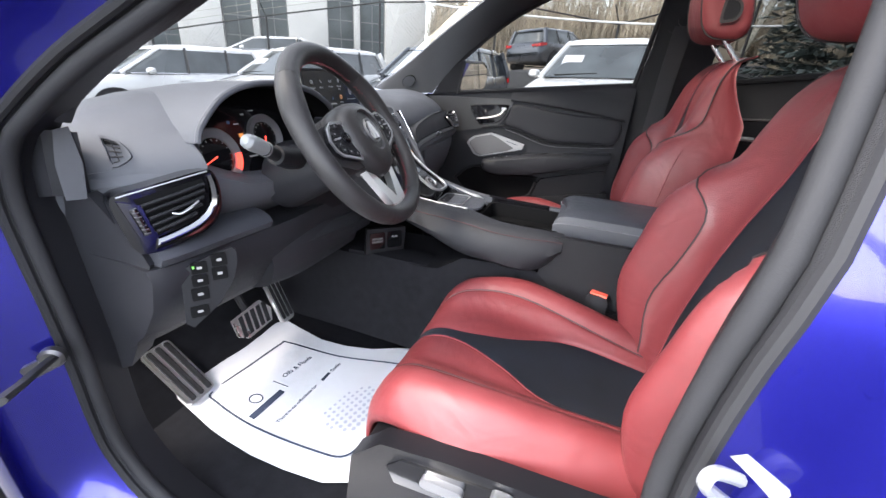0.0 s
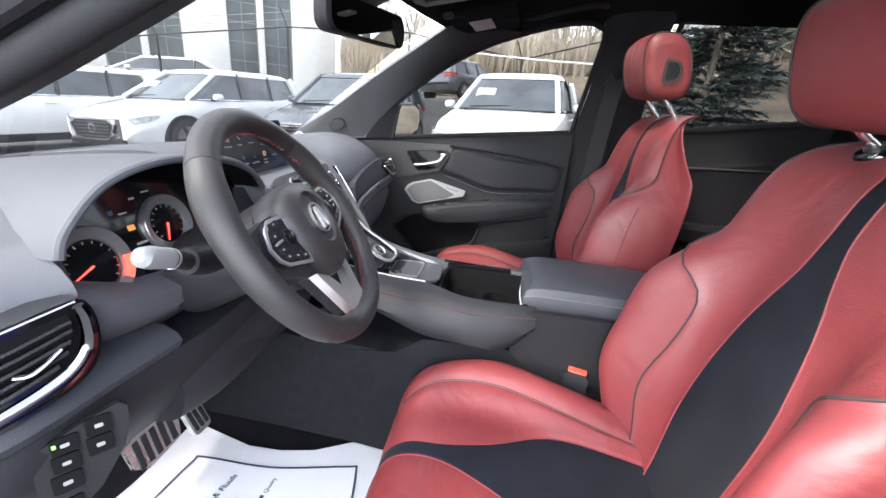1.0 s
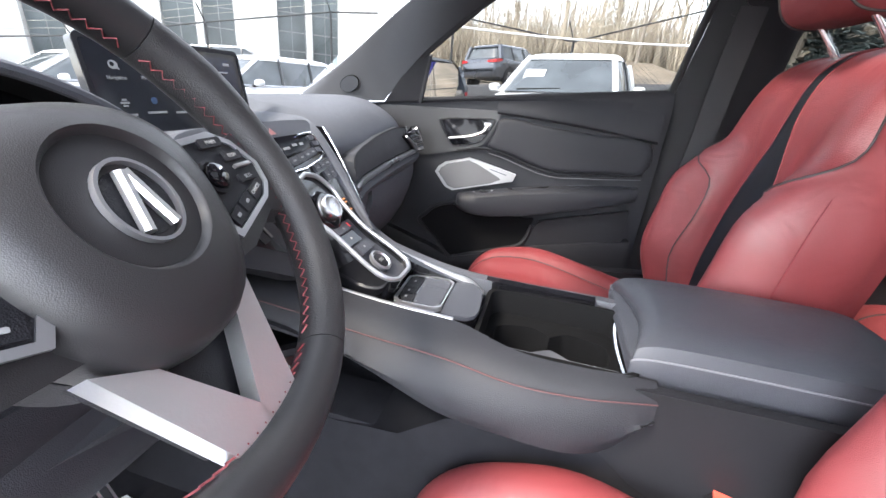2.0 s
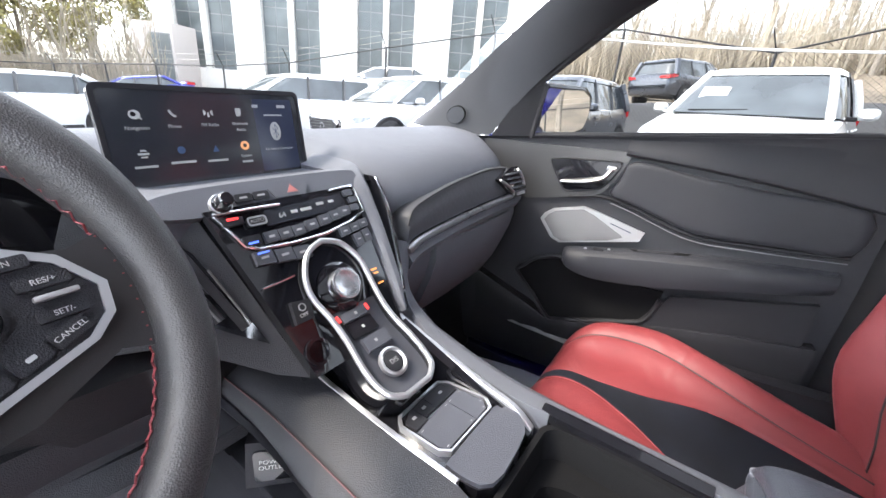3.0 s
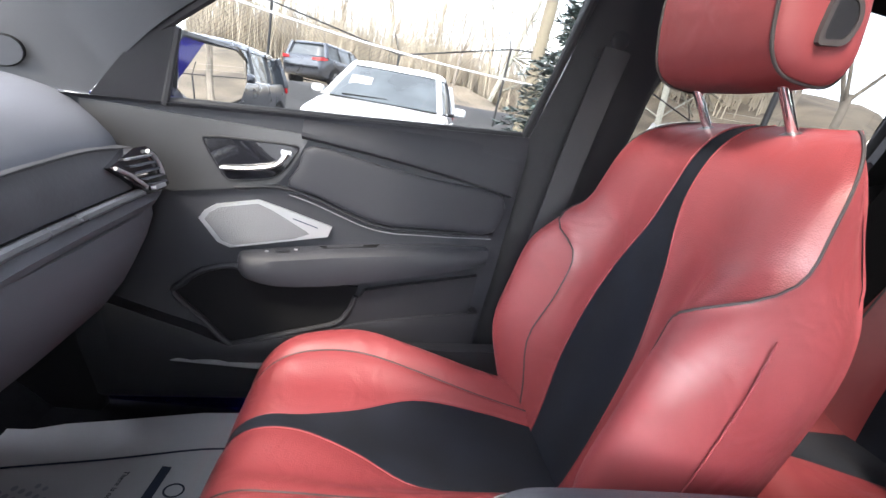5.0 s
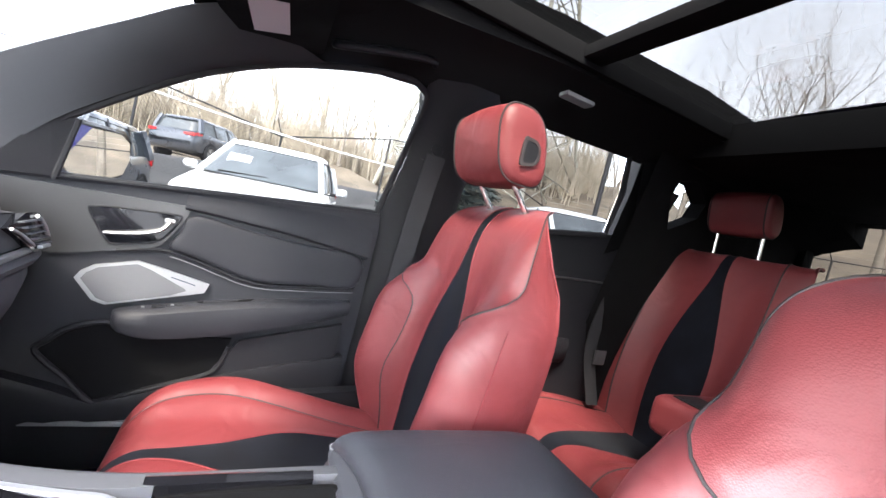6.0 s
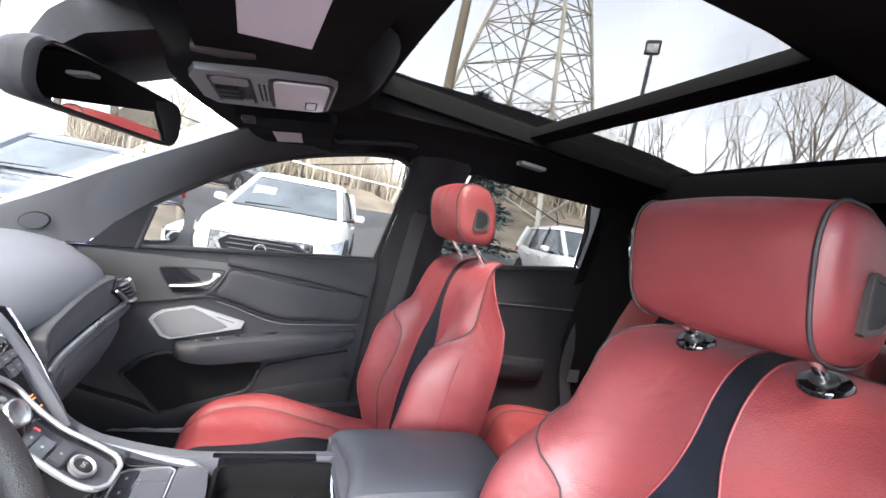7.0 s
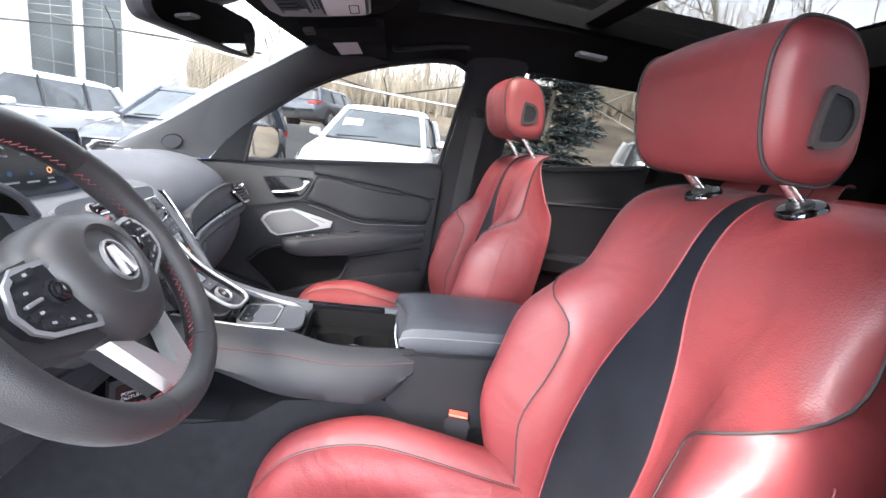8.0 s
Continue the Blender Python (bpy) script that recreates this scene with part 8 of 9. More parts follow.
FM = plane_m((-0.462, 0.855, 0.455), (1, 0.05, 0), (0, 0.75, 0.62))
part("pad", plate(rect(0.070, 0.16, 0.010, 3), FM, 0.012, 0.003), BRIGHT, fo, "brushed metal pad")
for x in (-0.022, 0.0, 0.022):
    part("rib", plate(rect(0.012, 0.15, 0.004, 2, x, 0), FM @ Matrix.Translation((0, 0, 0.011)), 0.005, 0.0012), RUBBER, fo)

# ---- seat belts and buckles ----
for bx, by, bz, lbl in ((-0.094, -0.066, 0.692, "black seat belt buckle with red release button"), (0.19, -0.02, 0.69, "black seat belt buckle with red release button")):
    bk = thing("seat_belt_buckle", (bx, by, bz - 0.1), lbl, "seat belt buckle", "front buckles")
    BK = plane_m((bx, by, bz - 0.055), (0.25, 1, 0), (0, -0.2, 1)) @ Matrix.Translation((0, 0, -0.012))
    part("case", plate([(-0.020, -0.05), (0.020, -0.05), (0.024, 0.048), (0.018, 0.056), (-0.018, 0.056), (-0.024, 0.048)], BK, 0.024, 0.005), PLAST, bk)
    part("release_button", plate([(-0.018, 0.046), (0.018, 0.046), (0.018, 0.060), (-0.018, 0.060)], BK @ Matrix.Translation((0, 0, 0.003)), 0.016, 0.003), material("red_button", (0.65, 0.09, 0.06), 0.35), bk, "red release button")
    part("strap", plate([(-0.013, -0.19), (0.013, -0.19), (0.013, -0.05), (-0.013, -0.05)], BK @ Matrix.Translation((0, 0, 0.009)), 0.004, 0.001), BELT, bk)
belt = thing("seat_belt", (0.66, -0.18, 0.5), "black seat belt hanging down the centre pillar", "seat belt")
part("guide", rbox((0.652, -0.172, 1.306), (0.022, 0.075, 0.05), 0.008), PLAST, belt, "black belt guide")
part("guide_knob", disc(plane_m((0.640, -0.172, 1.316), (0, -1, 0), (0, 0, 1)), [(0.017, -0.01), (0.017, 0.008), (0.013, 0.011)]), PLAST, belt)
web = curve([(0.636, -0.175, 1.30), (0.650, -0.170, 1.20), (0.668, -0.165, 1.05), (0.685, -0.16, 0.85), (0.70, -0.17, 0.60), (0.705, -0.18, 0.48)], 5)
part("webbing", loft([[p + V(-0.001, -0.026, 0), p + V(-0.003, 0, 0), p + V(-0.001, 0.026, 0), p + V(0.002, 0.026, 0), p + V(0.002, -0.026, 0)] for p in web]), BELT, belt, "black woven belt")
rbelt = thing("seat_belt", (0.62, -0.98, 0.6), "black rear seat belt beside the rear seat", "seat belt")
web = curve([(0.60, -1.02, 1.42), (0.63, -0.98, 1.25), (0.66, -0.93, 1.05), (0.66, -0.90, 0.85), (0.62, -0.93, 0.66)], 5)
part("webbing", loft([[p + V(-0.001, -0.026, 0), p + V(-0.003, 0, 0), p + V(-0.001, 0.026, 0), p + V(0.002, 0.026, 0), p + V(0.002, -0.026, 0)] for p in web]), BELT, rbelt)
part("tongue", rbox((0.640, -0.93, 0.82), (0.006, 0.05, 0.05), 0.002), SMOKE, rbelt)


# fine placing
for ob in (ohc, pv, dv, im, gh_, rl):
    ob.location += V(0.0, -0.017, 0.007)
for ob in (pb, ga, fo):
    ob.location += V(-0.003, -0.030, -0.022)
bench.location += V(0, -0.03, 0)

# ---- outside: the lot, parked cars, fence, trees, tower, building ----
WHITEWALL = material("white_render", (0.72, 0.71, 0.68), 0.9, vary=0.05, patch=0.25)
PINKWALL = material("pale_pink_render", (0.55, 0.50, 0.47), 0.9, vary=0.06, patch=0.4)
# base colour raised to carry reflected sky and haze
PANE = material("sky_lifted_grey_window_glass", (0.105, 0.122, 0.128), 0.12, vary=0.35, patch=0.35, spec=0.35)
WHITEPAINT = material("white_car_paint", (0.72, 0.72, 0.72), 0.3, coat=1.0, vary=0.02)
SLATE = material("slate_blue_car_paint", (0.045, 0.052, 0.068), 0.3, coat=1.0, vary=0.03, metal=0.3)
BLACKPAINT = material("black_car_paint", (0.012, 0.012, 0.014), 0.25, coat=1.0, vary=0.03)
BLUECAR = material("deep_blue_car_paint", (0.02, 0.03, 0.30), 0.3, coat=1.0, vary=0.03)
# lifted likewise, so the car windows hold sky reflection in their colour
CARGLASS = material("sky_lifted_dark_car_glass", (0.065, 0.075, 0.080), 0.05, vary=0.5, patch=1.5, spec=0.9)
TYRE = material("tyre_rubber", (0.018, 0.018, 0.019), 0.85, grain=0.4, scale=60, vary=0.15)
ALLOY = material("alloy_wheel", (0.45, 0.45, 0.46), 0.35, metal=0.9)
LENS = material("headlight_lens", (0.42, 0.44, 0.46), 0.08, vary=0.4, patch=14, spec=0.9)
TAIL = material("red_tail_lens", (0.45, 0.015, 0.02), 0.15, vary=0.2, patch=10)
BARK = material("grey_brown_bark", (0.23, 0.20, 0.165), 0.95, grain=1.0, scale=25, vary=0.35, patch=2.0)
# twig and leaf colours are paled to stand in for haze
PALEBARK = material("haze_paled_twigs", (0.34, 0.295, 0.23), 0.95, vary=0.4, patch=0.4)
NEEDLE = material("blue_spruce_needles", (0.085, 0.108, 0.104), 0.8, vary=0.45, patch=2.5)
OLIVE = material("haze_paled_yellow_green_leaves", (0.25, 0.22, 0.075), 0.8, vary=0.4, patch=0.7)
POLEWOOD = material("weathered_pole_wood", (0.20, 0.17, 0.12), 0.9, grain=0.8, scale=30, vary=0.25, patch=1.5)
GALV = material("galvanised_steel", (0.36, 0.35, 0.30), 0.6, metal=0.3, vary=0.2, patch=0.6)
FENCEBLACK = material("black_fence_steel", (0.02, 0.02, 0.022), 0.6, vary=0.2)
WHITECABLE = material("white_cable", (0.75, 0.75, 0.75), 0.5)
SCRUB = material("brown_winter_scrub", (0.17, 0.138, 0.10), 1.0, grain=1.0, scale=6, vary=0.5, patch=0.35)


def ground_z(x, y):
    """The lot falls gently ahead and rises in a bank beyond the first row of cars."""
    away = min(1.0, max(0.0, math.hypot(x, y) - 1.6) / 2.0)
    yy = max(-14.0, min(y, 60.0))
    bank = (1.4 - 0.045 * min(max(y, 0), 25)) * smooth01((x + 0.22 * max(y, 0) - 0.12 * min(y, 0) - 11.2) / 1.6)
    return (0.1 - 0.058 * yy) * away + bank * smooth01((y + 9) / 4)


def on_ground(x, y, heading):
    """A frame standing on the lot, its x axis along the heading in degrees."""
    h = radians(heading)
    d = 1.2
    f, s = V(math.cos(h), math.sin(h), 0), V(-math.sin(h), math.cos(h), 0)
    lo = lambda v: ground_z(x + v.x * d, y + v.y * d)
    fx = (f * 2 * d + V(0, 0, lo(f) - lo(-f)) * 0.8).normalized()
    sy = (s * 2 * d + V(0, 0, lo(s) - lo(-s)) * 0.8).normalized()
    m = Matrix((fx, (sy - fx * sy.dot(fx)).normalized(), fx.cross(sy).normalized())).transposed().to_4x4()
    m.translation = V(x, y, ground_z(x, y))
    return m


def lot(bm=None):
    xs = [-900, -300, -60, -25] + list(np.arange(-12, 26, 0.8)) + [30, 38, 60, 120, 300, 900]
    ys = [-900, -300, -60, -25] + list(np.arange(-16, 30, 1.0)) + [35, 45, 60, 120, 300, 900]
    return loft([[V(x, y, ground_z(x, y) - 0.002) for y in ys] for x in xs], False, False)


solo("ground", lot(), ASPHALT, "grey asphalt of a sloping car lot", "ground", kind="structure")


def bank_height(x, y):
    """The scrub bank's rise over the lot; it stands far higher under the tower and behind the car."""
    r, az = math.hypot(x, y), math.degrees(math.atan2(y, x))
    steep = max(smooth01((-az - 18) / 12) * smooth01((az + 60) / 9), smooth01((-az - 56) / 6))
    h = float(np.interp(r, (19, 22, 27, 33, 40, 60, 90), (0.02, 0.3, 1.0, 2.0, 2.6, 3.0, 3.0)))
    high = float(np.interp(r, (14, 19, 22, 27, 33, 40, 60, 90), (0.02, 0.9, 1.5, 3.0, 5.0, 7.0, 11.0, 12.0)))
    return lerp(h, high, steep) if az < 24 else 0.0


hill = loft([[V(r * math.cos(a), r * math.sin(a), ground_z(r * math.cos(a), r * math.sin(a)) + bank_height(r * math.cos(a), r * math.sin(a)) + 0.25 * math.sin(r * 1.3 + a * 40) * smooth01((r - 20) / 6)) for a in np.linspace(radians(-128), radians(23.9), 96)]
             for r in (14, 16.5, 19, 22, 24.5, 27, 30, 33, 36.5, 40, 50, 60, 90)], False, False)
solo("hillside", hill, SCRUB, "brown scrub-covered bank behind the lot's fence", "ground", kind="structure")


def outline(x0, x1, w, r):
    return [V(x, y, 0) for x, y in rect(x0 - x1, 2 * w, r, 4, (x0 + x1) / 2, 0)]


def parked_car(name, paint, at, heading, label, kind="suv", dark_trim=True, paper=False):
    """A parked car; its nose stands at the frame's origin and the car lies behind it."""
    L, W, H = {"suv": (4.75, 0.95, 1.66), "sedan": (4.85, 0.92, 1.44), "pickup": (5.3, 0.98, 1.85)}[kind]
    t = thing(name, (0, 0, 0), label, "car", "parked cars")
    k = H / 1.66
    # lower body: stations along the length
    rows = [(0.0, 0.60, 0.42, 0.64), (-0.05, 0.73, 0.36, 0.73), (-0.20, 0.84, 0.30, 0.81), (-0.5, 0.92, 0.26, 0.89), (-1.0, 0.96, 0.25, 0.985), (-1.3, 0.97, 0.25, 1.045),
            (-2.2, 0.97, 0.24, 1.05), (-3.2, 0.97, 0.25, 1.08), (-4.0, 0.96, 0.27, 1.12), (-4.45, 0.92, 0.32, 1.12), (-4.66, 0.86, 0.36, 1.02), (-4.75, 0.78, 0.42, 0.86)]
    rings = []
    for p in curve([(a, b, c) for a, b, c, d in rows], 3):
        x = p.x
        top = float(np.interp(-x, [-r[0] for r in rows], [r[3] for r in rows])) * (0.5 + 0.5 * k)
        w, lo = p.y * W / 0.97, p.z
        half = [(w * 0.86, lo), (w * 0.97, lo + 0.08), (w, lo + 0.30), (w * 1.0, top - 0.26), (w * 0.975, top - 0.10), (w * 0.93, top - 0.025), (w * 0.80, top + 0.012), (w * 0.4, top + 0.035)]
        rings.append([V(x * L / 4.75, y, z) for y, z in half] + [V(x * L / 4.75, -y, z) for y, z in half[::-1]])
    part("body", loft(rings), paint, t)
    s = L / 4.75
    be, rf = 1.05 * (0.5 + 0.5 * k), H
    back = -4.56 if kind == "suv" else (-4.35 if kind == "sedan" else -3.6)
    tail = -4.28 if kind == "suv" else (-3.55 if kind == "sedan" else -3.35)
    lev = [(0.0, -1.06, back, 0.885, 0.34), (0.35, -1.43, lerp(back, tail, 0.38), 0.83, 0.34), (0.72, -1.82, lerp(back, tail, 0.85), 0.755, 0.33), (0.86, -1.98, tail, 0.72, 0.32)]
    part("glasshouse", loft([[p + V(0, 0, be + (rf - be) * f) for p in outline(a * s, b * s, w * W / 0.97, r)] for f, a, b, w, r in lev]), CARGLASS, t, "dark glossy window glass")
    top = [(0.78, -1.87, tail - 0.10, 0.755, 0.33), (0.86, -1.95, tail - 0.06, 0.745, 0.33), (0.93, -2.08, tail + 0.06, 0.69, 0.32), (0.98, -2.35, tail + 0.35, 0.56, 0.3), (1.0, -2.7, tail + 0.8, 0.30, 0.15)]
    part("roof", loft([[p + V(0, 0, be + (rf - be) * f) for p in outline(a * s, b * s, w * W / 0.97, r)] for f, a, b, w, r in top]), paint, t)
    at_lev = lambda f, x, sy: V(x * s, sy * W / 0.97 * float(np.interp(f, [q[0] for q in lev], [q[3] for q in lev])), be + (rf - be) * f)
    for sy in (-1, 1):
        edge = [(0.0, -1.16, 0.795), (0.35, -1.53, 0.74), (0.72, -1.92, 0.67), (0.84, -2.05, 0.64)]
        part("front_pillar", tube([(x * s, sy * y * W / 0.97, be + (rf - be) * f) for f, x, y in edge], 0.045, 6), paint, t)
        for x, m, r in ((-2.42, GLOSS, 0.035), (-3.35, GLOSS, 0.035)):
            if kind != "pickup" or x > -3:
                part("door_pillar", tube([at_lev(f, x - 0.10 * f, sy) for f in (0.0, 0.35, 0.72, 0.85)], r, 6), m, t)
        part("rear_pillar", tube([at_lev(f, lerp(back + 0.2, tail + 0.1, f), sy) for f in (0.0, 0.35, 0.72, 0.85)], 0.07 if kind != "suv" else 0.10, 6), paint, t)
        part("window_trim", tube([at_lev(0.0, x, sy) + V(0, sy * 0.012, 0.0) for x in np.linspace(-1.3, back + 0.15, 8)], 0.014, 5), CHROME, t, "chrome window strip")
        part("sill_cladding", rbox((-2.35 * s, sy * W * 0.965, 0.30), (2.0, 0.07, 0.14), 0.02), PLAST, t)
        mir = part("door_mirror", loft([[V(-1.62 * s + dx, sy * (W + 0.02 + dy), be + 0.04 + dz) for dy, dz in [(0.08 + (0.09 * k_) * math.copysign(abs(math.cos(a_)) ** 0.7, math.cos(a_)), 0.01 + 0.065 * k_ * math.copysign(abs(math.sin(a_)) ** 0.7, math.sin(a_))) for a_ in (2 * math.pi * i_ / 14 for i_ in range(14))]] for dx, k_ in ((-0.05, 0.94), (0.0, 1.0), (0.05, 0.9), (0.085, 0.55))]), paint, t)
        part("mirror_stalk", rbox((-1.64 * s, sy * W * 0.97, be), (0.06, 0.10, 0.05), 0.01), PLAST, mir)
        for x in (-2.25, -3.20):
            part("door_handle", rbox((x * s, sy * (W * 1.0 + 0.002), be - 0.13), (0.20, 0.03, 0.03), 0.01), paint, t)
        for x in (-0.92, -3.78):
            m = plane_m((x * s, sy * (W - 0.20), 0.355), (1, 0, 0), (0, 0, sy))
            m = Matrix.Translation((x * s, sy * (W - 0.10), 0.36)) @ Matrix.Rotation(radians(-90 * sy), 4, "X")
            part("wheel_arch", disc(m, [(0.43, -0.02), (0.43, 0.108), (0.41, 0.112), (0.36, 0.10)], 28), PLAST, t)
            wh = part("wheel", disc(m, [(0.30, -0.1), (0.355, -0.06), (0.36, 0.09), (0.335, 0.115), (0.25, 0.12), (0.245, 0.10)], 28), TYRE, t, "black tyre")
            part("rim", disc(m, [(0.245, 0.098), (0.24, 0.118), (0.22, 0.108), (0.06, 0.116), (0.05, 0.124), (0.01, 0.124)], 20), ALLOY, wh, "alloy rim")
            for j in range(5):
                a = 2 * math.pi * j / 5
                part("spoke", rbox((0.14, 0, 0.117), (0.20, 0.055, 0.02), 0.006, m @ Matrix.Rotation(a, 4, "Z")), GREYMET, wh)
        # lamps wrap round the corners
        part("headlight", loft([[V(x * s, sy * y * W / 0.97, z) for z, dy in ((zc - h, 0), (zc + h, 0))] for x, y, zc, h in ((0.008, 0.44, 0.655, 0.035), (-0.025, 0.62, 0.67, 0.05), (-0.10, 0.775, 0.69, 0.055), (-0.28, 0.885, 0.725, 0.05), (-0.46, 0.922, 0.765, 0.02))], False, False), LENS, t, "glassy headlight")
        part("tail_light", loft([[V(x * s, sy * y * W / 0.97, zz) for zz in (z - h, z + h)] for x, y, z, h in ((-4.765, 0.50, 0.98, 0.035), (-4.74, 0.72, 0.98, 0.05), (-4.70, 0.86, 0.99, 0.06), (-4.56, 0.925, 1.01, 0.06), (-4.36, 0.955, 1.02, 0.03))], False, False), TAIL, t, "red tail light")
    fm = Matrix.Translation((0.035, 0, 0.56)) @ Matrix.Rotation(radians(90), 4, "Z") @ Matrix.Rotation(radians(90), 4, "X")
    hexa = [(-0.36, 0.13), (-0.47, 0.05), (-0.38, -0.12), (-0.25, -0.17), (0.25, -0.17), (0.38, -0.12), (0.47, 0.05), (0.36, 0.13)]
    gr = part("grille", plate(hexa, fm @ Matrix.Translation((0, 0, -0.05)), 0.06, 0.01), PLAST, t, "black mesh grille")
    part("grille_frame", frame_ring([(x * 1.09, y * 1.13) for x, y in hexa], hexa, fm @ Matrix.Translation((0, 0, -0.05)), 0.07, 0.01), CHROME if dark_trim else GLOSS, gr, "chrome grille frame")
    for j in range(5):
        part("grille_slat", rbox((0, 0.09 - 0.055 * j, 0.012), (0.76 - 0.05 * abs(j - 1), 0.014, 0.015), 0.004, fm), GREYMET, gr)
    part("badge", frame_ring(circle(0.075, 20), circle(0.055, 20), fm @ Matrix.Translation((0, 0, 0.012)), 0.015, 0.003), CHROME, gr, "plain chrome badge ring")
    part("bumper_intake", rbox((-0.01, 0, 0.34), (0.10, 1.2, 0.10), 0.03), PLAST, t, "black lower air intake")
    part("wiper", tube([(-1.10 * s, -0.55, be + 0.03), (-1.16 * s, 0.05, be + 0.055)], 0.010, 5), PLAST, t)
    if paper:
        part("windscreen_sheet", rbox((-1.48 * s, -0.40, be + 0.26), (0.02, 0.30, 0.22), 0.0, Matrix.Translation((-1.46 * s, 0, be + 0.25)) @ Matrix.Rotation(radians(-52), 4, "Y") @ Matrix.Translation((1.46 * s, 0, -be - 0.25))), PAPER, t, "white sheet behind the windscreen")
    m = on_ground(at[0], at[1], heading) @ Matrix.Translation((L * 0.5, 0, 0))
    t.matrix_world = m
    return t


def car_at(name, paint, nose, heading, *a, **k):
    """The nose's place and the way it points."""
    h = radians(heading)
    L = {"suv": 4.75, "sedan": 4.85, "pickup": 5.3}[k.get("kind", "suv")]
    return parked_car(name, paint, (nose[0] - math.cos(h) * L / 2, nose[1] - math.sin(h) * L / 2), heading, *a, **k)


car_at("parked_suv", WHITEPAINT, (4.64, 0.39), 170, "white suv with a black mesh grille parked across the lane", paper=True)
car_at("parked_suv", SLATE, (5.4, 3.36), 178, "dark slate-blue suv with a chrome-framed grille")
car_at("parked_suv", WHITEPAINT, (5.2, 6.93), 172, "white suv parked in the row, black hexagonal grille", paper=True)
car_at("parked_suv", WHITEPAINT, (4.1, 10.2), 166, "white suv at the end of the parked row")
car_at("parked_sedan", WHITEPAINT, (10.4, 13.6), 136, "white sedan parked beyond the fence, on higher ground", kind="sedan")
car_at("parked_suv", BLACKPAINT, (14.6, 19.2), 128, "black suv with roof rails beyond the fence")
car_at("parked_sedan", BLACKPAINT, (10.3, 20.6), 150, "dark sedan beyond the fence", kind="sedan")
car_at("parked_hatchback", SLATE, (21.6, 1.5), -25, "dark grey hatchback with red tail lights beyond the fence")
car_at("parked_sedan", BLUECAR, (5.2, 23.5), 165, "deep blue sedan far along the fence", kind="sedan")
car_at("parked_sedan", WHITEPAINT, (2.6, 26.5), 170, "white sedan far along the fence", kind="sedan")
car_at("parked_sedan", WHITEPAINT, (-0.8, 12.5), 185, "white sedan at the lot's far end", kind="sedan")
car_at("parked_sedan", BLACKPAINT, (-1.6, 22.0), 180, "black sedan at the lot's far end", kind="sedan")
car_at("parked_suv", WHITEPAINT, (4.1, -5.0), 162, "white suv parked before the black fence")


# fence with angled wire arms
def fence_line():
    pts = [(1.0, 24.5), (4.4, 20.6), (5.1, 17.9), (5.8, 15.8), (6.9, 13.8), (7.8, 11.7), (8.9, 8.8), (9.8, 5.9), (10.3, 2.9), (10.4, 0.05), (10.6, -2.6), (10.6, -5.2), (10.3, -7.8), (9.6, -10.2), (8.2, -12.6), (5.5, -14.2), (2.4, -15.0)]
    return [(x * 1.12, y * 1.12) for x, y in pts]


fn = thing("chain_link_fence", (10.3, 2.9, ground_z(10.3, 2.9)), "black chain-link fence with angled barbed-wire arms", "fence")
FP = fence_line()
FT = []
for i, (x, y) in enumerate(FP):
    z, hgt = ground_z(x, y), 2.05
    out = V(x, y, 0).normalized()
    post = part("post", tube([(x, y, z - 0.1), (x, y, z + hgt)], 0.032, 8), FENCEBLACK, fn)
    part("wire_arm", tube([V(x, y, z + hgt), V(x, y, z + hgt + 0.42) - out * 0.22 + V(-out.y, out.x, 0) * 0.18], 0.016, 6), FENCEBLACK, fn)
    FT.append(V(x, y, z + hgt))
part("top_rail", tube(FT, 0.022, 6), FENCEBLACK, fn)
wires = bmesh.new()
for a, b in zip(FT, FT[1:]):
    n = int((b - a).length / 0.11)
    for j in range(n):
        for sgn in (1, -1):
            lo_, hi_ = lerp(a, b, j / n), lerp(a, b, (j + sgn * 2.05 / 0.11) / n)
            f0, f1 = 0.0, 1.0
            u = (j + sgn * 2.05 / 0.11) / n
            if u > 1:
                f1 = (1 - j / n) / (u - j / n)
            if u < 0:
                f1 = (j / n) / (j / n - u)
            p0, p1 = lo_ - V(0, 0, 2.0), lerp(lo_ - V(0, 0, 2.0), hi_, f1)
            tube([p0, p1], 0.0028, 3, bm=wires)
part("wire_mesh", wires, FENCEBLACK, fn, "black chain-link wire mesh", smooth=False)
for dz in (0.18, 0.36):
    part("barbed_wire", tube([p + V(0, 0, dz) - V(p.x, p.y, 0).normalized() * 0.12 for p in FT], 0.005, 4), GALV, fn)

# cables hung along the lot
def hung(a, b, sag, n=16):
    return [lerp(Vector(a), Vector(b), i / n) - V(0, 0, 4 * sag * (i / n) * (1 - i / n)) for i in range(n + 1)]


solo("white_cable", tube(hung((9.6, 4.6, 2.55), (9.8, -3.9, 2.35), 0.18), 0.022, 6), WHITECABLE, "white cable hung along the fence", "cable")
solo("black_cable", tube(hung((10.2, -3.2, 12.0), (24, -2, 16), 0.6), 0.03, 6), FENCEBLACK, "black overhead cable from the pole", "cable")

# wooden pole and lamp
wp = thing("utility_pole", (10.9, -3.4, ground_z(10.9, -3.4)), "weathered wooden utility pole", "pole")
part("shaft", tube([(10.9, -3.4, ground_z(10.9, -3.4) - 0.2), (10.92, -3.4, 6), (10.95, -3.42, 14)], [0.17, 0.15, 0.12], 12), POLEWOOD, wp)
lx, ly = 9.55, -9.3
lp = thing("lot_lamp", (lx, ly, ground_z(lx, ly)), "dark square floodlight on a tall pole with cameras", "street lamp")
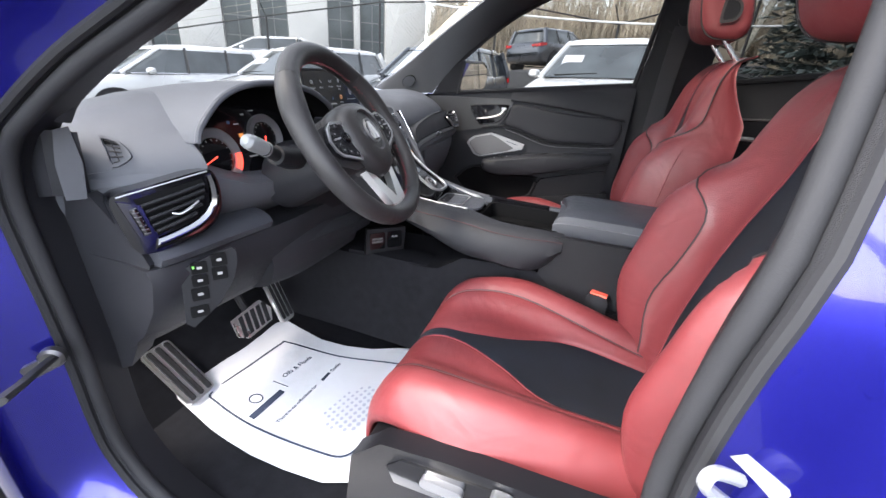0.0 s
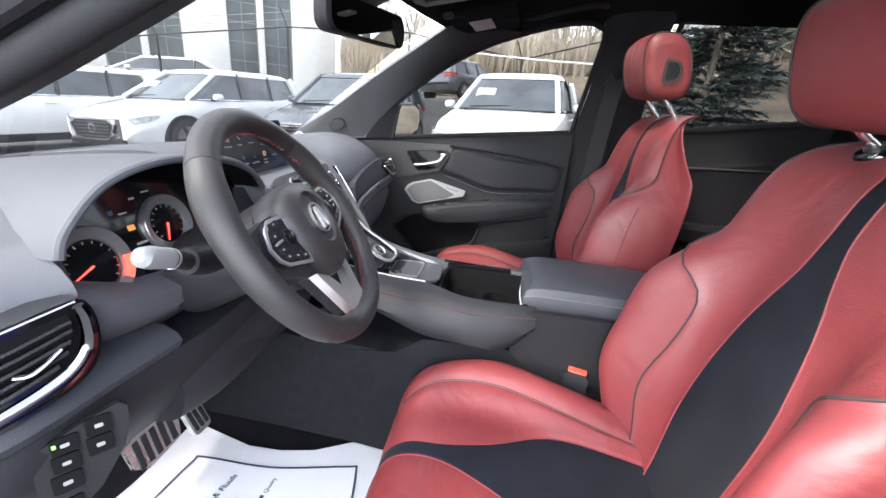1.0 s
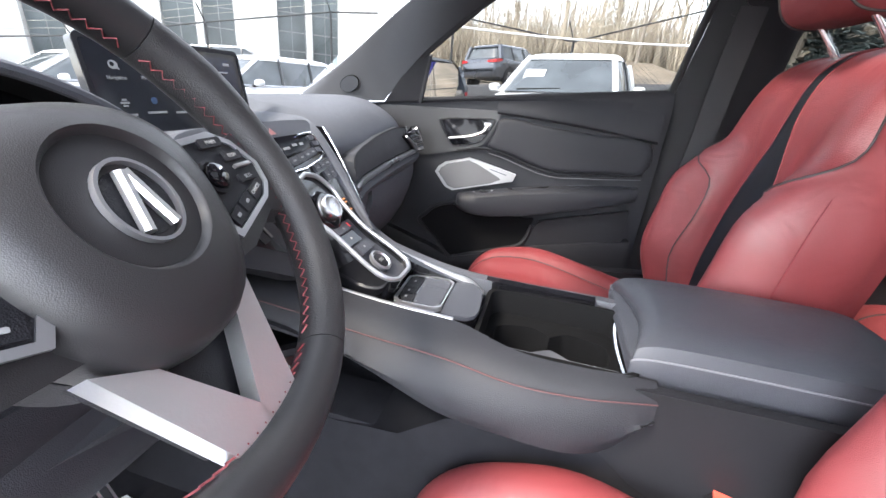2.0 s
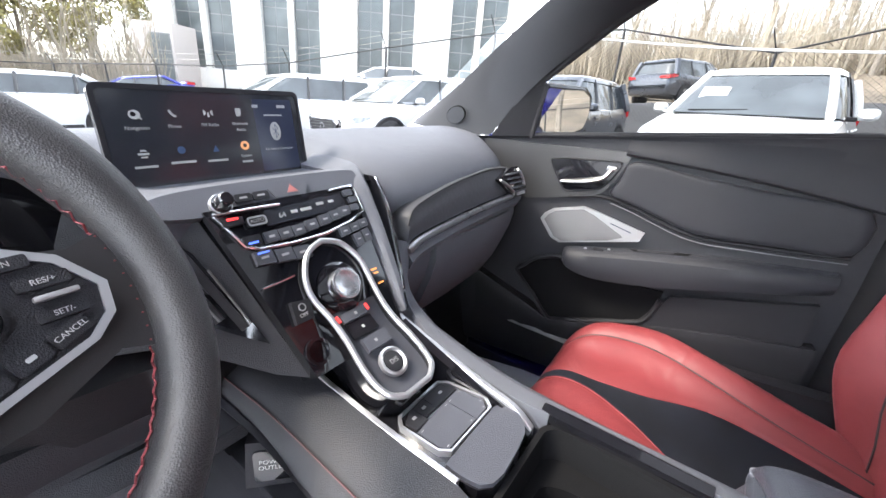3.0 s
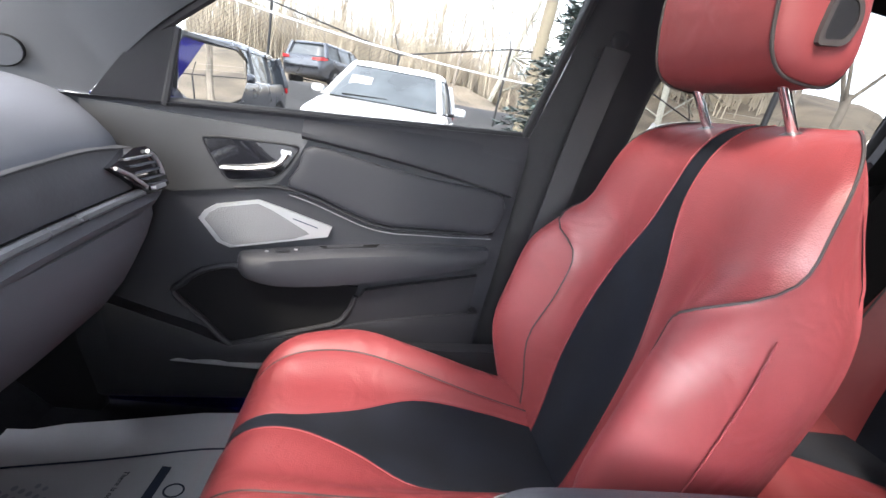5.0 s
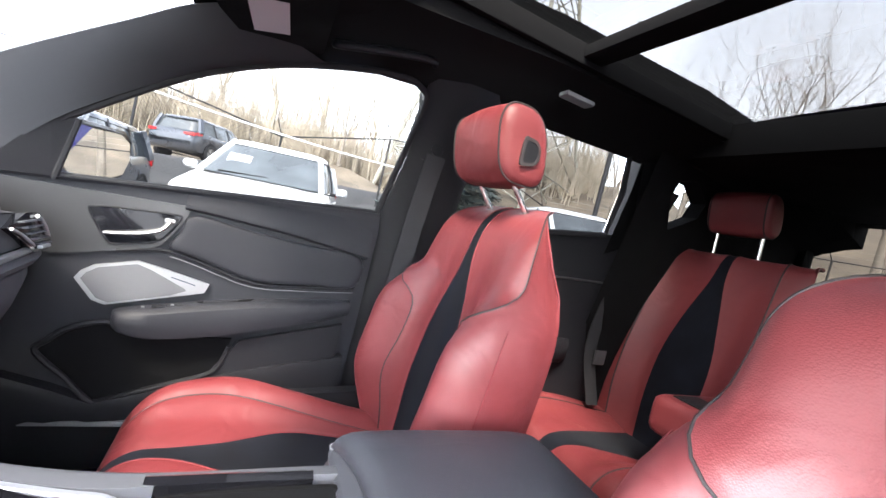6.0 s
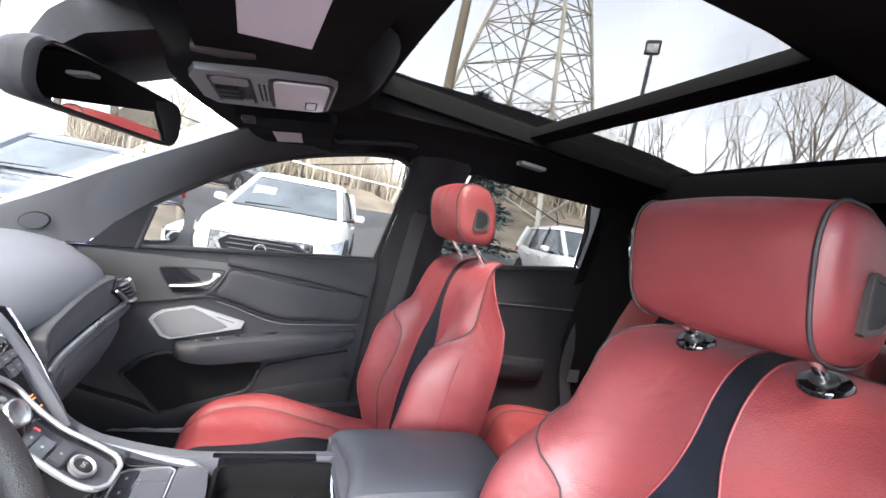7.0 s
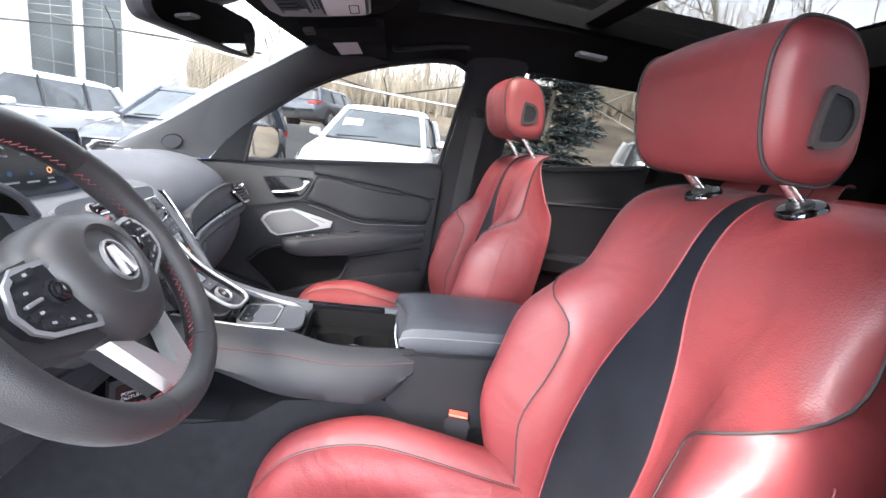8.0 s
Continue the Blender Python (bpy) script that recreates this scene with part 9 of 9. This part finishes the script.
part("pole", tube([(lx, ly, ground_z(lx, ly) - 0.1), (lx, ly, 8.2)], [0.085, 0.06], 10), FENCEBLACK, lp)
lm = look((lx, ly, 8.55), (2, -2, 5))
lh = part("lamp_head", rbox((0, 0, 0), (0.46, 0.42, 0.24), 0.06, lm), FENCEBLACK, lp)
part("lamp_lens", rbox((0, -0.03, -0.125), (0.34, 0.26, 0.02), 0.01, lm), LENS, lh, "pale lamp glass")
part("lamp_bracket", rbox((lx, ly, 8.27), (0.07, 0.07, 0.16), 0.01), FENCEBLACK, lp)
for dx, dz, m in ((-0.17, 6.85, FENCEBLACK), (0.15, 6.5, WHITEPAINT), (-0.14, 6.4, WHITEPAINT)):
    part("security_camera", rbox((lx + dx, ly + dx * 0.6, dz), (0.22, 0.10, 0.10), 0.03), m, lp, "small security camera")
part("camera_arm", tube([(lx - 0.2, ly - 0.12, 6.55), (lx + 0.2, ly + 0.12, 6.55)], 0.018, 6), FENCEBLACK, lp)

# lattice tower
TX, TY, TTURN = 27.5, -15.0, radians(-30 + 17)
tw = thing("lattice_tower", (TX, TY, 0), "pale steel lattice power tower", "tower")


def leg_at(k, z):
    r = max(0.9, (17.5 - 0.50 * z) / 2 / math.cos(radians(17)))
    a = TTURN + radians(90) * k + radians(90)
    return V(TX + r * math.cos(a), TY + r * math.sin(a), z)


levels = [1.0, 6.0, 10.5, 14.5, 18.0, 21.0, 23.5, 26.0]
for k in range(4):
    part("leg", tube([leg_at(k, z) for z in [-1.0] + levels], 0.16, 6), GALV, tw)
for z0, z1 in zip(levels, levels[1:]):
    for k in range(4):
        a0, a1, b0, b1 = leg_at(k, z0), leg_at(k, z1), leg_at((k + 1) % 4, z0), leg_at((k + 1) % 4, z1)
        bm = tube([a0, b1], 0.06, 4)
        tube([b0, a1], 0.06, 4, bm=bm)
        tube([a1, b1], 0.06, 4, bm=bm)
        mid = (a1 + b1) / 2
        tube([mid, (a0 + a1) / 2], 0.045, 4, bm=bm)
        tube([mid, (b0 + b1) / 2], 0.045, 4, bm=bm)
        part("brace", bm, GALV, tw)


# trees
def grow(bm, p, d, length, r, depth, rnd, spread=0.55, up=0.15):
    q = p.copy()
    pts, rs, dd = [p.copy()], [r], d.copy()
    for i in range(3):
        dd = (dd + V(rnd.uniform(-1, 1), rnd.uniform(-1, 1), rnd.uniform(-0.4, 1)) * 0.13 + V(0, 0, up * 0.2)).normalized()
        q = q + dd * length / 3
        pts.append(q.copy())
        rs.append(r * (1 - 0.17 * (i + 1)))
        if depth > 0 and i > 0:
            for _ in range(rnd.choice((1, 2))):
                s = (dd + V(rnd.uniform(-1, 1), rnd.uniform(-1, 1), rnd.uniform(-0.3, 0.9)) * spread * 1.6).normalized()
                grow(bm, q, s, length * rnd.uniform(0.55, 0.8), rs[-1] * 0.62, depth - 1, rnd, spread, up)
    tube(pts, rs, 4 if depth < 3 else 7, bm=bm)


def bare_tree(x, y, h, seed, mat=None, depth=4, spread=0.55):
    rnd = random.Random(seed)
    z = ground_z(x, y)
    z += bank_height(x, y)
    t = thing("bare_tree", (x, y, z), "bare winter tree with fine branching twigs", "tree", "bare trees")
    tr = tube([V(x, y, z - 0.3), V(x, y, z + h * 0.16), V(x + rnd.uniform(-0.15, 0.15), y, z + h * 0.32)], [h * 0.016, h * 0.013, h * 0.011], 9)
    part("trunk", tr, mat or BARK, t)
    bm = bmesh.new()
    for _ in range(4):
        grow(bm, V(x, y, z + h * rnd.uniform(0.22, 0.32)), V(rnd.uniform(-0.6, 0.6), rnd.uniform(-0.6, 0.6), 1).normalized(), h * 0.30, h * 0.0062, depth, rnd, spread)
    part("crown", bm, mat or BARK, t)
    return t


for i, (az, dist, h) in enumerate(((-50, 17, 9.5), (-54, 19, 10.5), (-58.5, 18, 10), (-63, 19, 10.5), (-67, 17, 9.0), (-46, 22, 9.5), (-72, 19, 10.0), (-27, 25, 11.0), (-34, 24, 9.0), (-18, 26, 11), (-8, 30, 9))):
    bare_tree(dist * math.cos(radians(az)), dist * math.sin(radians(az)), h * 0.98, 11 + i, depth=5 if i < 7 else 4)
for i, (az, dist, h) in enumerate(((14, 34, 12), (7, 36, 13), (1, 33, 12), (-5, 35, 13), (-12, 34, 12), (19, 37, 12), (70.5, 46, 12), (77, 33, 9))):
    bare_tree(dist * math.cos(radians(az)), dist * math.sin(radians(az)), h, 51 + i, PALEBARK, 3, 0.35)

# far woods: thin stems and brush, past counting
rnd = random.Random(5)
bm = bmesh.new()
for i in range(2000):
    az = rnd.uniform(-44, 23) if i < 1650 else rnd.uniform(69, 88)
    dist = rnd.uniform(30, 58)
    x, y = dist * math.cos(radians(az)), dist * math.sin(radians(az))
    z = ground_z(x, y) + bank_height(x, y)
    h = rnd.uniform(2.5, 7.0) if i % 5 else rnd.uniform(7, 11)
    top = V(x + rnd.uniform(-0.6, 0.6), y + rnd.uniform(-0.6, 0.6), z + h)
    tube([(x, y, z - 0.3), lerp(V(x, y, z), top, 0.5) + V(rnd.uniform(-0.2, 0.2), rnd.uniform(-0.2, 0.2), 0), top], [0.045, 0.028, 0.01], 3, bm=bm)
    for _ in range(12):
        f = rnd.uniform(0.25, 0.95)
        p = lerp(V(x, y, z), top, f)
        tube([p, p + V(rnd.uniform(-1, 1), rnd.uniform(-1, 1), rnd.uniform(0.3, 1.6)) * (1.1 - 0.6 * f)], [0.014, 0.005], 3, bm=bm)
for i in range(1500):
    az, dist = (rnd.uniform(-44, 23) if i < 1300 else rnd.uniform(69, 88)), rnd.uniform(31, 50)
    x, y = dist * math.cos(radians(az)), dist * math.sin(radians(az))
    z = ground_z(x, y) + bank_height(x, y)
    for _ in range(9):
        d = V(rnd.uniform(-0.9, 0.9), rnd.uniform(-0.9, 0.9), rnd.uniform(1.2, 3.6)) * rnd.uniform(0.5, 1.1)
        tube([V(x, y, z - 0.1), V(x, y, z) + d * 0.5 + V(rnd.uniform(-0.2, 0.2), rnd.uniform(-0.2, 0.2), 0), V(x, y, z) + d], [0.035, 0.028, 0.015], 3, bm=bm)
solo("far_woods", bm, PALEBARK, "tan leafless woodland and brush behind the lot", "woods", kind="stuff", smooth=False)


def leaf_crown(c, r, n, size, rnd, bm, squash=0.8):
    for _ in range(n):
        d = V(rnd.gauss(0, 1), rnd.gauss(0, 1), rnd.gauss(0, 1)).normalized()
        p = c + V(d.x * r, d.y * r, d.z * r * squash) * rnd.uniform(0.45, 1.0) ** 0.5
        a, b = V(rnd.gauss(0, 1), rnd.gauss(0, 1), rnd.gauss(0, 1)).normalized() * size, V(rnd.gauss(0, 1), rnd.gauss(0, 1), rnd.gauss(0, 1)).normalized() * size * 0.7
        bm.faces.new([bm.verts.new(q) for q in (p - a, p + b, p + a, p - b)])


for i, (az, dist, h) in enumerate(((83, 30, 8.0), (79.5, 36, 9.0), (74.5, 40, 10), (71.5, 50, 11), (87, 27, 8))):
    rnd = random.Random(90 + i)
    x, y = dist * math.cos(radians(az)), dist * math.sin(radians(az))
    z = ground_z(x, y)
    t = thing("leafy_tree", (x, y, z), "yellow-green tree in thin early leaf", "tree", "leafy trees")
    part("trunk", tube([(x, y, z - 0.2), (x, y, z + h * 0.4), (x + 0.2, y, z + h * 0.8)], [0.16, 0.11, 0.05], 8), BARK, t)
    bm, lv = bmesh.new(), bmesh.new()
    for _ in range(9):
        c = V(x + rnd.uniform(-1.8, 1.8), y + rnd.uniform(-1.8, 1.8), z + h * rnd.uniform(0.35, 0.95))
        tube([V(x, y, z + h * 0.3), c], [0.06, 0.015], 4, bm=bm)
        leaf_crown(c, rnd.uniform(0.8, 1.5), 420, 0.13, rnd, lv)
    part("limbs", bm, BARK, t)
    part("crown", lv, OLIVE, t, "yellow-green leaves", smooth=False)


def spruce(x, y, h, r, seed):
    """A trunk with whorls of drooping boughs, each set with tufts of needles."""
    rnd = random.Random(seed)
    z = ground_z(x, y)
    t = thing("blue_spruce", (x, y, z), "blue-green spruce with dense drooping boughs", "tree")
    part("trunk", tube([(x, y, z - 0.1), (x, y, z + h)], [0.10, 0.01], 8), BARK, t)
    wood, nd = bmesh.new(), bmesh.new()
    lev = z + 0.25
    while lev < z + h - 0.15:
        f = (lev - z) / h
        reach = r * (1 - f) ** 0.8
        for j in range(12):
            a = rnd.uniform(0, 2 * math.pi)
            d = V(math.cos(a), math.sin(a), 0)
            ln = reach * rnd.uniform(0.75, 1.1)
            pts = [V(x, y, lev), V(x, y, lev + 0.02) + d * ln * 0.5, V(x, y, lev + 0.08 - 0.05 * ln) + d * ln]
            tube(pts, [0.015, 0.01, 0.004], 3, bm=wood)
            side = V(-d.y, d.x, 0)
            n = int(10 + ln * 46)
            for i in range(n):
                u = rnd.uniform(0.15, 1.0)
                p = pts[0].lerp(pts[1], min(1, u * 2)).lerp(pts[2], max(0.0, u * 2 - 1))
                tip = (d * 0.7 + side * rnd.uniform(-1, 1) + V(0, 0, rnd.uniform(-0.5, 0.35))).normalized() * rnd.uniform(0.09, 0.20)
                w = tip.cross(V(rnd.uniform(-1, 1), rnd.uniform(-1, 1), 1)).normalized() * 0.015
                q = [nd.verts.new(v) for v in (p - w, p + tip * 0.5 - w * 1.3, p + tip, p + tip * 0.5 + w * 1.3, p + w)]
                nd.faces.new(q)
        lev += 0.125
    part("boughs", wood, BARK, t)
    part("needles", nd, NEEDLE, t, "blue-green needle tufts", smooth=False)


spruce(7.3, -3.1, 4.2, 1.55, 3)

# office building
BAZ = radians(38)
BO, BR = V(45 * math.cos(BAZ), 45 * math.sin(BAZ), 0), V(math.sin(BAZ), -math.cos(BAZ), 0)
BM = Matrix((BR, V(0, 0, 1), -V(math.cos(BAZ), math.sin(BAZ), 0))).transposed().to_4x4()
BM.translation = BO
off = thing("office_building", BO, "white office building with tall grouped grey windows", "building")
holes = [(-25.0, 1.2), (-16.7, 0.6), (-7.5, 1.0), (1.7, 1.4)]
wall_x = [-25.6]
for x0, _ in holes:
    wall_x += [x0, x0 + 5.6]
wall_x.append(11.4)
for a, b in zip(wall_x[0::2], wall_x[1::2]):
    part("wall", rbox(((a + b) / 2, 8, -0.4), (b - a, 24, 0.8), 0.03, BM), WHITEWALL, off)
part("wall", rbox((-7.1, 8, -8.5), (37.0, 24, 15), 0.05, BM), WHITEWALL, off)
for x0, zb in holes:
    part("wall", rbox((x0 + 2.8, -2 + (zb + 2) / 2 - 0.5, -0.42), (5.6, zb + 3, 0.76), 0.02, BM), WHITEWALL, off)
    part("pier", rbox((x0 + 2.8, 9, -0.45), (0.55, 22, 0.6), 0.03, BM), WHITEWALL, off)
    for bay in (0, 1):
        bx = x0 + (0.02 if bay == 0 else 3.10)
        win = part("window", rbox((bx + 1.24, zb + 6.6, -0.72), (2.48, 13.2, 0.06), 0.0, BM), LAMPGREY, off, "tall window in pale frames")
        for col in (0, 1):
            for row in range(8):
                part("pane", rbox((bx + 0.64 + 1.20 * col, zb + 0.82 + 1.64 * row, -0.68), (1.12, 1.54, 0.04), 0.0, BM), PANE, win)
part("roof", rbox((-7.1, 20.2, -8), (37.6, 0.5, 16.6), 0.05, BM), PINKWALL, off)
low = thing("low_annex", BO, "low pinkish block at the building's end", "building")
part("wall", rbox((-24.2, 1.2, 3.0), (3.4, 6.6, 4.0), 0.05, BM), PINKWALL, low)
wn_ = part("window", rbox((-23.6, 1.6, 5.02), (1.8, 4.2, 0.06), 0.02, BM), LAMPGREY, low)
for col in (0, 1):
    for row in range(3):
        part("pane", rbox((-24.02 + 0.86 * col, 0.25 + 1.36 * row, 5.06), (0.78, 1.26, 0.04), 0.0, BM), PANE, wn_)
